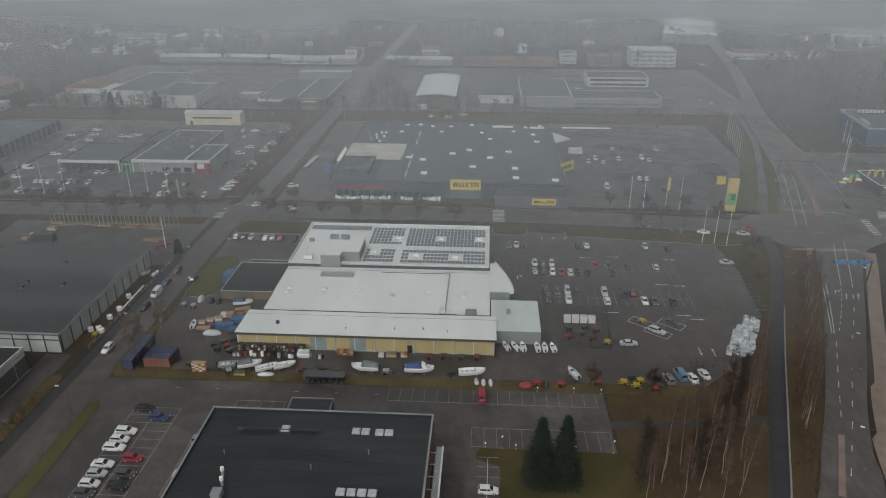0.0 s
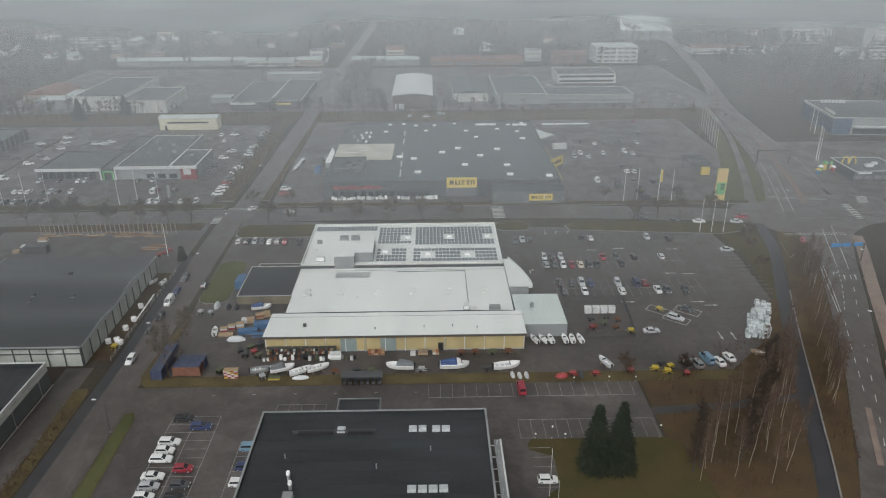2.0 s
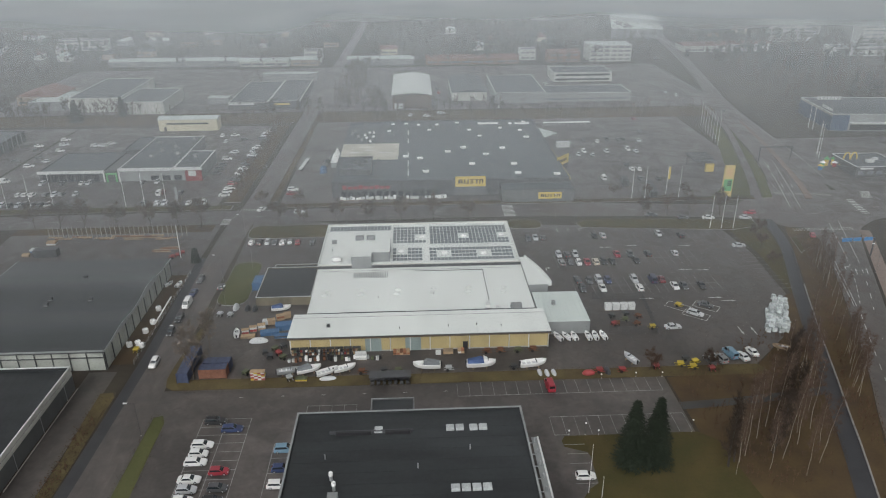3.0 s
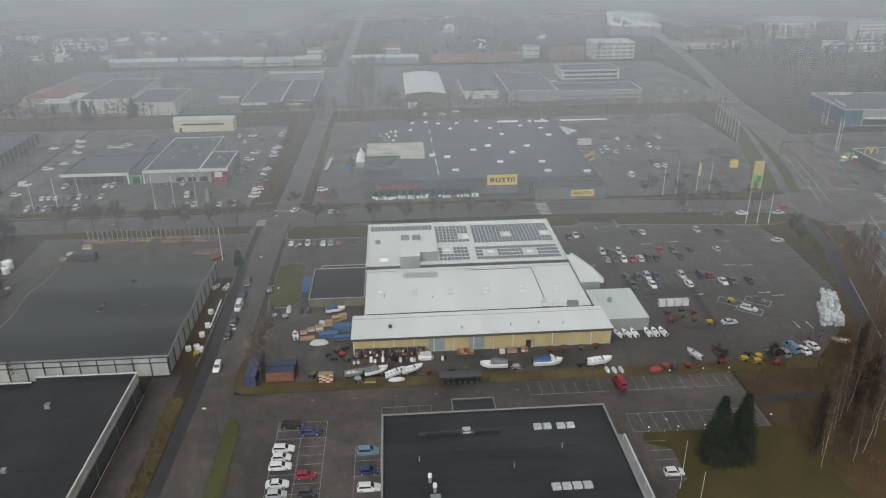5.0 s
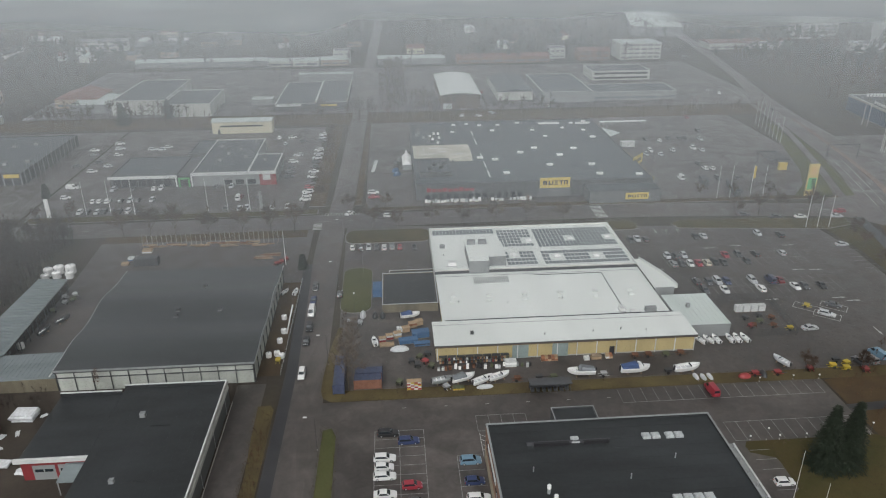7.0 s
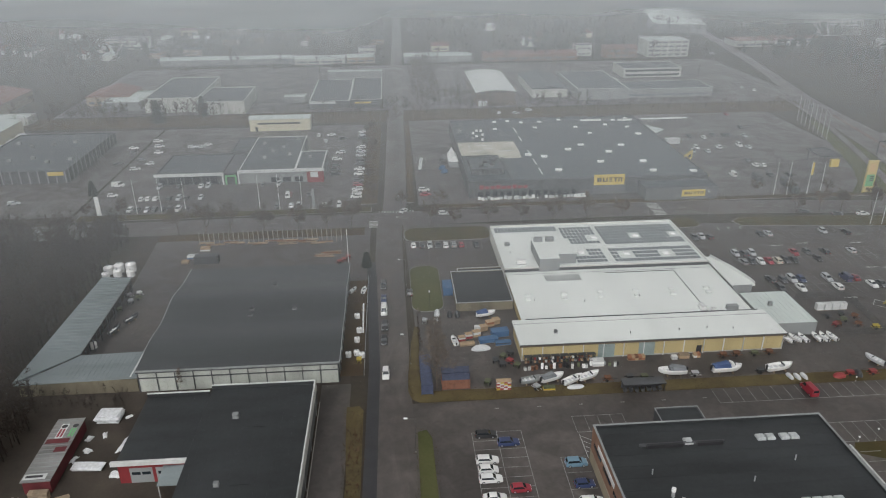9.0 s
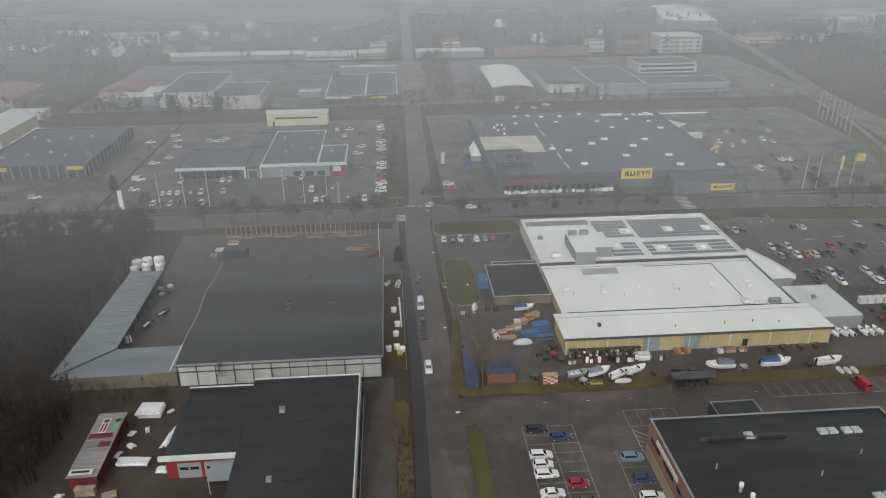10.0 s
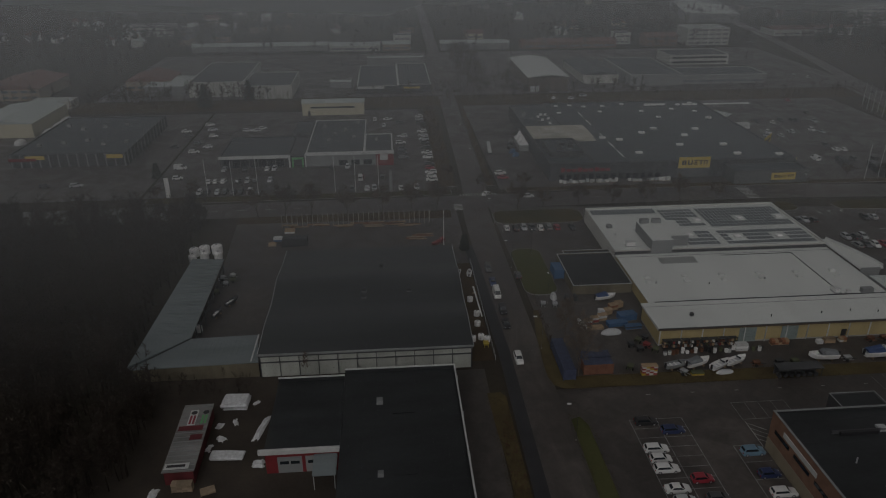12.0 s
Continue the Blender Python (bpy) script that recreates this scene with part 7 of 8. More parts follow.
woods("leafless_wood", scatter(4300, -340, 92, -164, 231, 1, lambda x, y: x < -175 + (4 if y < 140 else 0) or (y < 141 and x < -162 + (y - 118) * 0.1)), 8, 13, 140, 0.075, WOODTWIG, "dense dark leafless wood beside the sheds", 1)
woods("scrub", scatter(420, -400, 378, 140, 400, 2), 3.5, 8, 49, 0.09, TWIG, "brown leafless scrub behind the stores", 2)
woods("scrub", scatter(110, -84, 139, -78, 176, 12, lambda x, y: x < -83.4) + scatter(60, -102.4, 146, -97.5, 194, 13) + scatter(50, -99.8, 92, -96.8, 134, 14), 0.5, 1.6, 21, 0.03, TWIG, "low brown weeds and bushes", 12)
woods("scrub", scatter(160, -101, 258, -95, 370, 3) + scatter(60, -84, 258, -80.5, 370, 4), 1.2, 2.6, 21, 0.05, TWIG, "low leafless hedge along the side street", 3)
woods("scrub", scatter(140, -76, 248.5, 96, 252, 5) + scatter(90, -196, 248.6, -99, 252.4, 6), 0.8, 2.2, 21, 0.04, TWIG, "low leafless hedge along the main street", 4)
woods("leafless_wood", scatter(300, 30, 98, 66, 150, 7, lambda x, y: x < 49 + 0.42 * (y - 104) and x > 29 + max(0, y - 134) * 1.6 and abs(y - 123 - 0.11 * (x - 27)) > 2), 0.8, 3.2, 63, 0.03, UNDER, "brown undergrowth below the birches", 5)
woods("leafless_wood", scatter(360, 60, 106, 102, 208, 8, lambda x, y: abs(x - (63.4 + 0.392 * (y - 117.5))) < 2.6), 0.8, 3.0, 63, 0.03, UNDER, "brown undergrowth beside the avenue", 6)
woods("far_wood", scatter(3000, -560, 500, 460, 1250, 9, lambda x, y: abs(x + 80) > 9 and not (-265 < x < 150 and y < 545) and not (150 < x < 262 and y < 620)), 8, 16, 63, 0.5, DARKTWIG, "grey leafless trees among far houses", 7)
woods("far_wood", scatter(620, -480, 520, 400, 1000, 19, lambda x, y: abs(x + 80) > 12 and math.sin(x / 31) + math.sin(y / 23 + x / 57) > 0.35 and not (-265 < x < 150 and y < 582)), 9, 16, 140, 0.6, NEEDLE, "dark evergreen clumps among far houses", 17)
woods("far_wood", scatter(60, -270, 396, -180, 402, 20) + scatter(40, -110, 392, 20, 402, 21), 7, 12, 105, 0.16, DARKTWIG, "dark tall scrub behind the stores", 18)
tuft_rng = random.Random(77)


def edge_tufts(line, step, spread):
    out = []
    for (xa, ya), (xb, yb) in zip(line, line[1:]):
        n = int(math.hypot(xb - xa, yb - ya) / step)
        for k in range(n):
            f = (k + tuft_rng.random()) / n
            out.append((xa + (xb - xa) * f + tuft_rng.gauss(0, spread), ya + (yb - ya) * f + tuft_rng.gauss(0, spread)))
    return out


EDGES = ([(-84.6, 134.5), (52, 134.3)], [(50, 138.5), (-83.6, 138.6), (-84.2, 144.7), (-83.8, 166)], [(-86.4, 136), (-87, 144.5), (-84.8, 166)], [(-96.7, 92), (-96.7, 134)], [(-100, 92), (-100, 134)], [(-97.2, 146), (-97.2, 194)], [(-82.4, 92), (-82.8, 124), (-85.8, 126), (-86, 92)], [(4, 100), (4, 114), (27, 114), (30, 112)], [(27, 115), (27, 134)], [(62, 150), (73, 172), (76, 200), (76, 222)], [(55.8, 104), (65.4, 132), (71.6, 150), (80.3, 176), (91, 205)], [(52.3, 104), (61.5, 132), (67.7, 150), (75.5, 172)], [(61.1, 105), (73.7, 133), (90, 173), (100.4, 201)], [(-141, 137), (-147, 137), (-150, 143), (-172, 143)])
woods("weed_tufts", [p for e in EDGES for p in edge_tufts(e, 0.28, 0.22)], 0.15, 0.5, 14, 0.03, TWIG, "ragged dead grass tufts along the verge edges", 31)
woods("scrub", scatter(150, -99.3, 84, -97.1, 134, 91, lambda x, y: math.sin(y / 3.1) + math.sin(y / 7.3) > -0.5), 0.5, 1.7, 42, 0.04, UNDER, "olive brown bushes along the garage lane", 92)
woods("scrub", scatter(70, -171, 137.5, -147.5, 144.2, 93, lambda x, y: math.sin(x / 2.3) + math.sin(y / 1.7) > -0.9), 0.8, 3.2, 60, 0.035, WOODTWIG, "dark bare bushes before the shed wall", 94)
woods("weed_tufts", scatter(900, -84, 134.9, 50, 138.2, 41) + scatter(600, 4, 96, 28, 113.6, 42) + scatter(500, -100, 92, -96.8, 133, 43) + scatter(600, -102.4, 146, -97.4, 193, 44), 0.12, 0.4, 14, 0.035, TWIG, "dead grass tufts on the verges", 32)
woods("far_wood", scatter(430, 165, 395, 420, 640, 10, lambda x, y: x > 178 + (y - 395) * 0.12), 9, 16, 77, 0.2, TWIG, "brown wood beyond the avenue", 8)
woods("far_wood", scatter(90, 160, 395, 300, 640, 61, lambda x, y: x > 172 + (y - 395) * 0.12 and math.sin(x / 17) + math.sin(y / 19) > 0.3), 10, 17, 140, 0.45, NEEDLE, "dark evergreen clumps beyond the avenue", 62)
woods("far_wood", scatter(130, -262, 476, 146, 546, 63, lambda x, y: abs(x + 82) > 8 and math.sin(x / 13) + math.sin(y / 9) > 0.2), 3, 8, 63, 0.14, TWIG, "leafless trees and bushes between the far yards", 64)
woods("far_wood", scatter(160, -520, 400, -270, 540, 11), 8, 14, 63, 0.2, DARKTWIG, "grey leafless trees beyond the stores", 9)
woods("far_wood", scatter(150, -90, 404, -46, 545, 15, lambda x, y: x > -76 and (x < -60 or y < 440)), 6, 12, 90, 0.1, TWIG, "leafless trees along the far street", 10)


# ---- poles, lamps, flags, signs ----
def pole_thing(name, x, y, h, label, cat, r=0.09, m=None, z=0.03):
    o = thing(name, x, y, z, 0, label, cat, cat + "s")
    bm = bmesh.new()
    tube(bm, (0, 0, 0), (0, 0, h), r, r * 0.6, 8)
    part("pole", bm, m or WHITEP, o)
    bm = bmesh.new()
    tube(bm, (0, 0, 0), (0, 0, 0.25), r * 2.2, n=8)
    part("base", bm, CONCRETE, o)
    return o


for x, y, h in ((52.2, 250.9, 12.6), (57.2, 251.0, 12.6), (70.3, 251.3, 12.2), (70.6, 220.9, 11.4), (74.4, 220.5, 11.4), (78.3, 220.2, 11.4)):
    o = pole_thing("flagpole", x, y, h, "tall white flagpole with no flag", "flagpole", z=0.1)
    bm = bmesh.new()
    tube(bm, (0, 0, h), (0, 0, h + 0.15), 0.12, 0.05, 8)
    part("finial", bm, STEEL, o)
o = pole_thing("flagpole", 65.2, 251.2, 12.6, "white flagpole with a hanging yellow flag", "flagpole", z=0.1)
bm = boxes((0.1, -0.03, 7.4, 0.9, 0.03, 12.2))
part("flag", bm, SIGNYEL, o)
for k in range(8):
    pole_thing("flagpole", 112.6 + 0.8 * k, 320 + 5.2 * k, 13, "white flagpole beside the avenue", "flagpole", 0.07, z=0.1)
for x, y, h in ((149.4, 298.2, 15), (149.9, 300.6, 15), (151.2, 303.4, 15), (170.6, 344.3, 12), (170.7, 348.6, 12)):
    pole_thing("flagpole", x, y, h, "tall white flagpole before the showroom", "flagpole", 0.09)
for x, y in ((-180.2, 254), (-171.6, 254), (-163.2, 254), (-137, 254), (-130, 254), (-122, 254)):
    pole_thing("flagpole", x, y, 13, "white flagpole in front of the low store", "flagpole", 0.08)
pole_thing("flagpole", -103.2, 206.4, 11, "tall white flagpole at the timber yard", "flagpole", 0.1)
for x, y in ((0.9, 98.6), (0.8, 90.6)):
    pole_thing("flagpole", x, y, 11, "slim white pole on the lawn", "flagpole", 0.04)
LAMPHEAD = plain("pale lamp housing", (0.6, 0.6, 0.6), 0.4)


def street_lamp(x, y, h, yaw, arm=1.4):
    o = pole_thing("street_lamp", x, y, h, "grey street lamp with a flat pale head", "street lamp", 0.04, DARKSTEEL)
    o.matrix_basis = pose(x, y, 0.03, 0, 0, yaw)
    bm = bmesh.new()
    tube(bm, (0, 0, h), (arm, 0, h + 0.15), 0.03)
    part("arm", bm, DARKSTEEL, o)
    bm = bmesh.new()
    loft(bm, [[(arm, -0.16, h + 0.1), (arm, 0.16, h + 0.1), (arm, 0.16, h + 0.2), (arm, -0.16, h + 0.2)], [(arm + 0.75, -0.2, h + 0.13), (arm + 0.75, 0.2, h + 0.13), (arm + 0.75, 0.16, h + 0.27), (arm + 0.75, -0.16, h + 0.27)]])
    part("head", bm, LAMPHEAD, o)


for y in (119, 149.7, 190, 222, 275, 310, 345):
    street_lamp(-86.2, y, 8, 180)
street_lamp(-80.6, 170, 7.5, 90, 0.6)
street_lamp(-79.2, 198, 7, 90, 0.6)
for x in (-40, 20, 80):
    street_lamp(x, 233.5, 8, 90)
for x, y in ((72, 113), (87, 148), (105, 184), (137, 300), (141, 340)):
    street_lamp(x + 1.0, y, 9, 160, 2.0)
for x, y, h in ((0.6, 115.0, 0.9), (3.9, 114.8, 2.8), (6.6, 114.8, 0.9), (12.2, 114.8, 0.9), (18.4, 114.8, 0.9), (25.7, 114.7, 2.8), (12, 134.4, 1), (20, 134.6, 1), (26, 134.4, 1)):
    o = pole_thing("bollard_lamp", x, y, h, "short bollard lamp with a white globe", "bollard lamp", 0.05, DARKSTEEL)
    bm = bmesh.new()
    bmesh.ops.create_icosphere(bm, subdivisions=2, radius=0.19, matrix=Matrix.Translation((0, 0, h + 0.15)))
    part("globe", bm, WHITEP, o)
py = thing("price_pylon", 88.0, 250.4, 0.1, 0, "tall yellow price pylon with a green lower panel", "sign")
# distance haze is mixed into the pylon's yellow and orange
HAZEYEL = plain("haze-paled yellow sign sheet", (0.46, 0.36, 0.14), 0.5)
part("frame", boxes((-1.9, -0.35, 0, -1.6, 0.35, 12.6), (1.6, -0.35, 0, 1.9, 0.35, 12.6), (-1.6, -0.3, 12.2, 1.6, 0.3, 12.6)), HAZEYEL, py)
part("upper_panel", boxes((-1.6, -0.25, 7.2, 1.6, 0.25, 12.18)), HAZEYEL, py, "yellow upper panel")
part("emblem", boxes((-1.1, -0.32, 8.4, 1.1, -0.255, 11.4)), plain("haze-paled orange sign sheet", (0.5, 0.34, 0.16)), py)
part("lower_panel", boxes((-1.6, -0.25, 2.6, 1.6, 0.25, 7.18)), GREEN, py, "green price panel")
part("foot_panel", boxes((-1.6, -0.25, 0.3, 1.6, 0.25, 2.58)), HAZEYEL, py)
for k in range(3):
    part("price_bar", boxes((-0.2, -0.3, 4.6 + 0.8 * k, 1.3, -0.255, 5.1 + 0.8 * k)), BLACK, py)
cp = thing("solar_carport", 91.6, 287, 0.03, 0, "dark slatted carport on a squat yellow base", "carport")
part("plinth", boxes((0.6, -5.6, 0, 4.0, -4.2, 3.2)), SIGNYEL, cp, "squat yellow base")
for x in (-3.9, 3.9):
    part("post", boxes((x - 0.12, 4.4, 0, x + 0.12, 4.64, 4.597)), DARKSTEEL, cp)
part("frame", boxes((-4.4, -6.2, 4.6, 4.4, -5.9, 5.0), (-4.4, 5.9, 4.6, 4.4, 6.2, 5.0), (-4.4, -5.9, 4.6, -4.1, 5.9, 5.0), (4.1, -5.9, 4.6, 4.4, 5.9, 5.0)), DARKSTEEL, cp)
for k in range(4):
    part("slab", boxes((-4.05, -5.6 + 2.9 * k, 4.8, 4.05, -3.9 + 2.9 * k, 4.95)), DARKSTEEL, cp)
wp = thing("white_pylon", -193.2, 253.6, 0.03, 0, "slim white slab pylon at the car park edge", "sign")
part("slab", boxes((-0.7, -0.2, 0.1, 0.7, 0.2, 7)), WHITEP, wp)
part("foot", boxes((-0.9, -0.4, 0, 0.9, 0.4, 0.097)), CONCRETE, wp)
wp = thing("white_pylon", -117.8, 253.6, 0.03, 0, "slim pale slab pylon at the car park edge", "sign")
part("slab", boxes((-0.5, -0.2, 0.1, 0.5, 0.2, 7.5)), GREYWALL, wp)
part("foot", boxes((-0.7, -0.4, 0, 0.7, 0.4, 0.097)), CONCRETE, wp)
gt = thing("road_gantry", 127.8, 295, 0.05, -2, "dark steel portal gantry over the avenue", "gantry")
part("leg", boxes((-7, -0.15, 0, -6.7, 0.15, 6)), DARKSTEEL, gt)
part("leg", boxes((6.7, -0.15, 0, 7, 0.15, 6)), DARKSTEEL, gt)
part("beam", boxes((-7, -0.2, 6.003, 7, 0.2, 6.4)), DARKSTEEL, gt)
bs = thing("road_gantry", 111.4, 195.6, 0.05, 4, "dark steel arm with blue direction boards", "gantry")
part("leg", boxes((-0.15, -0.15, 0, 0.15, 0.15, 6)), DARKSTEEL, bs)
part("beam", boxes((-11.5, -0.15, 6.003, 0.15, 0.15, 6.3)), DARKSTEEL, bs)
BLUES = plain("blue road sign", (0.04, 0.16, 0.34), 0.5)
for a, b in ((-10.8, -7.6), (-7.2, -4.6), (-3.6, -0.8)):
    part("board", boxes((a, -0.25, 5.5, b, -0.16, 6.7)), BLUES, bs, "blue direction board")

# white bags and racks before the large store
rr = random.Random(21)
for x, y, l in ((-268.6, 343, 8), (-268.8, 354, 9), (-269.2, 364, 8), (-273.6, 326, 6), (-265, 313, 5)):
    tarp_hump("covered_pile", x, y, 85 + rr.uniform(-8, 8), l, 4.4, 2.0, GEL, "long pile under white plastic beside the cream hall", "covered load")
for k in range(34):
    x = -57.5 + k * 1.2 + rr.uniform(-0.3, 0.3)
    if -37 < x < -33 or -28.5 < x < -26:
        continue
    o = thing("garden_bag_stack", x, 256.6 + rr.uniform(-0.7, 0.3), 0.03, rr.uniform(-6, 6), "pallet of pale bagged garden goods", "pallet goods", "bagged goods")
    part("pallet", boxes((-0.5, -0.5, 0, 0.5, 0.5, 0.13)), TIMBER, o)
    part("bag_load", boxes((-0.48, -0.48, 0.133, 0.48, 0.48, rr.uniform(0.7, 1.4))), rr.choice((WHITEP, TRIM, WRAP)), o)
fl = thing("long_trailer", -77.2, 300, 0.03, -5, "long pale flat trailer beside the side street", "trailer")
part("deck", boxes((-0.7, -8, 0.9, 0.7, 8, 1.15)), TRIM, fl)
for y in (-6, -5, 5, 6):
    bm = bmesh.new()
    tube(bm, (-0.75, y, 0.45), (0.75, y, 0.45), 0.45, n=10)
    part("axle", bm, TYRE, fl)
for k in range(5):
    tarp_hump("covered_load", -60.5 + rr.uniform(-8, -3), 290 + 5 * k, rr.uniform(0, 90), 3.4, 2.0, 1.6, rr.choice((BLUEP, DARKSTEEL, GREYWALL)), "covered goods beside the large store", "covered load")
for k in range(3):
    o = thing("white_tent", -63.4, 298.5 + 4.6 * k, 0.03, 0, "white pointed canvas tent beside the store", "tent", "tents")
    part("side", boxes((-1.9, -1.9, 0, 1.9, 1.9, 2.4)), GREYWALL, o)
    bm = bmesh.new()
    loft(bm, [[(sx * f, sy * f, z) for sx, sy in ((-2, -2), (2, -2), (2, 2), (-2, 2))] for f, z in ((1, 2.403), (0.45, 3.6), (0.1, 5.6))])
    part("roof", bm, GEL, o)
for k in range(11):
    o = thing("trolley_bay", 38.5 + 2.2 * k, 360.5, 0.03, 0, "white trolley shelter behind the store", "shelter", "trolley shelters")
    part("roof", boxes((-1.0, -1, 2.0, 1.0, 1, 2.2)), WHITEP, o)
    part("post", boxes((-0.95, 0.8, 0, -0.85, 0.9, 1.99)), STEEL, o)
    part("post", boxes((0.85, 0.8, 0, 0.95, 0.9, 1.99)), STEEL, o)


# ---- far halls, houses and blocks ----
ROOFRED = mat("red brown tiles", (0.18, 0.1, 0.085), 0.85, vary=0.25, scale=0.5)
# lighter copy of the dark glass: reflected sky and haze are in its colour
FARGLASS = plain("window glass with sky reflection in its grey", (0.13, 0.14, 0.15), 0.2)
OCHRE = mat("ochre render", (0.3, 0.24, 0.18), 0.85, vary=0.15, scale=0.4)


def far_hall(x0, y0, x1, y1, h, wall, roof, label, windows=0, gable=0.0, name="industrial_hall", yaw=0.0):
    o = thing(name, (x0 + x1) / 2, (y0 + y1) / 2, 0, yaw, label, "building")
    w, d = (x1 - x0) / 2, (y1 - y0) / 2
    block(o, -w, -d, w, d, h, wall, roof, None if gable else TRIM)
    if gable:
        across = w < d
        for s in (-1, 1):
            bm = bmesh.new()
            if across:
                pts = rect(-w - 0.4, -d - 0.4, 0, d + 0.4) if s < 0 else rect(0.01, -d - 0.4, w + 0.4, d + 0.4)
                prism(bm, pts, h + 0.003, lambda x, y: h + 0.1 + gable * (1 - abs(x) / (w + 0.4)))
            else:
                pts = rect(-w - 0.4, -d - 0.4, w + 0.4, 0) if s < 0 else rect(-w - 0.4, 0.01, w + 0.4, d + 0.4)
                prism(bm, pts, h + 0.003, lambda x, y: h + 0.1 + gable * (1 - abs(y) / (d + 0.4)))
            part("roof_slope", bm, roof, o)
    if windows:
        rows = max(1, int(h / 3.0))
        if y0 > 540:
            windows = max(3, windows * 2 // 3)
        for k in range(rows):
            wall_windows(o, -w + 0.5, w - 0.5, -d, k * h / rows + 1.0, k * h / rows + 2.3, windows, 1.4, glass=FARGLASS, frame_m=GREYWALL)
    return o


far_hall(-223, 409, -194, 468, 8.0, WHITEWALL, FELT2, "tall white-fronted industrial hall")
o = far_hall(-193.8, 402, -168, 440, 7.0, WHITEWALL, FELT2, "white panelled two-storey industrial hall")
for k in range(7):
    part("panel_joint", boxes((-12.6 + 4.1 * k, -19.08, 0.1, -12.45 + 4.1 * k, -19.01, 6.9)), GREYWALL, o)
far_hall(-248, 415, -224, 445, 5.0, GREYWALL, GREYROOF, "low pale industrial hall")
o = far_hall(-134, 409, -112, 470, 4.2, DARKWALL, FELT2, "low dark-roofed workshop hall")
part("sign_strip", boxes((-10.8, -31.2, 2.9, 3.5, -31.02, 4.1)), TRIM, o, "long white sign strip")
o = far_hall(-111.8, 411, -94, 474, 4.2, DARKWALL, FELT2, "low dark-roofed workshop hall")
part("sign_strip", boxes((-6, -32, 2.2, 3, -31.6, 3.1)), SIGNYEL, o, "yellow sign strip")
far_hall(-130, 492, -94, 500, 5, GREYWALL, GREYROOF, "long low pale sheet-clad hall")
far_hall(-150, 426, -138, 434, 3.4, GREYWALL, GREYROOF, "small pale storage shed")
far_hall(-6.0, 424, 14.5, 474, 5.0, WHITEWALL, FELT2, "white-fronted workshop hall with low dark gabled roof", 0, 1.6)
far_hall(18.5, 415, 48, 470, 6.2, GREYWALL, FELT2, "long dark-roofed hall with pale front")
far_hall(48.3, 417, 99, 440, 5.0, GREYWALL, FELT2, "long pale-fronted workshop hall", 5)
o = far_hall(64, 476, 103, 500, 6, WHITEWALL, FELT2, "white-banded long two-storey office hall")
for z in (0.9, 3.8):
    part("window_band", boxes((-18, -12.1, z, 18, -12.01, z + 1.3)), GLASSD, o)
far_hall(-78, 550, -28, 562, 4.4, GREYWALL, GREYROOF, "long pale grey store hall", 0, 1.6)
far_hall(-19, 549, 51, 561, 4.6, BRICK, ROOFRED, "long red row house", 12, 1.8)
far_hall(54, 563, 66, 575, 8, WHITEWALL, FELT2, "small white house block", 4)
far_hall(74, 552, 98, 566, 7, BRICK, ROOFRED, "red brick house block", 6, 1.8)
far_hall(105.5, 552, 137.5, 574, 12, WHITEWALL, GREYROOF, "white four-storey apartment block", 10, 0, "apartment_block")
far_hall(-256, 556, -160, 566, 3.8, GREYWALL, GREYROOF, "long pale low terrace", 0, 1.8)
far_hall(-158, 551, -122, 562, 3.8, WHITEWALL, GREYROOF, "long pale low terrace", 7, 1.8)
far_hall(-120, 552, -100, 562, 4.2, OCHRE, GREYROOF, "long pale low terrace", 4, 1.8)
far_hall(-112, 566, -99, 578, 8.5, WHITEWALL, FELT2, "small white office block", 4)
far_hall(170, 672, 216, 800, 8, GREYWALL, WHITEROOF, "large long pale-roofed hall", 0, 1.5, yaw=-14)
far_hall(192, 590, 226, 612, 5, WHITEWALL, ROOFRED, "low white school building", 10, 1.5)
far_hall(226.5, 590, 262, 606, 6, WHITEWALL, ROOFRED, "low white school wing with red roof", 10, 1.5)
far_hall(-298, 336, -272, 374, 6.2, CREAM, GREYROOF, "cream hall with pitched grey roof", 0, 1.6)
far_hall(-262, 430, -238, 455, 5.0, OCHRE, ROOFRED, "ochre hall with red roof", 5, 3.0)
far_hall(-330, 410, -300, 450, 6.0, OCHRE, ROOFRED, "ochre hall with red roof", 6, 3.0)
far_hall(-296, 388, -276, 398, 4.0, WHITEWALL, GREYROOF, "small white storage shed")
far_hall(290, 640, 330, 655, 18, WHITEWALL, FELT2, "tall white apartment block", 10, 0, "apartment_block")
far_hall(345, 600, 390, 616, 18, WHITEWALL, FELT2, "tall white apartment block", 11, 0, "apartment_block")
far_hall(300, 560, 380, 576, 7, WHITEWALL, FELT2, "long white school block", 18)
far_hall(20, 880, 60, 894, 20, WHITEWALL, FELT2, "far tall white apartment block", 9, 0, "apartment_block")
far_hall(-330, 640, -290, 652, 9, WHITEWALL, FELT2, "pale low apartment block far off", 9, 0, "apartment_block")
# wall brown taken darker, with the shade on the front in it
ARCHWALL = mat("brown boards darkened for shade", (0.1, 0.072, 0.055), 0.85, vary=0.25, scale=0.4, streak=(1, 1, 0.3))
bm = bmesh.new()
arch = thing("arched_hall", 0, 0, 0, 0, "hall with a pale gently arched roof and brown front", "building")
for r in ((-41, 406, -19, 406.3), (-41, 467.7, -19, 468), (-41, 406.3, -40.7, 467.7), (-19.3, 406.3, -19, 467.7)):
    part("wall", boxes((r[0], r[1], 0, r[2], r[3], 7.6)), ARCHWALL, arch)
n = 12
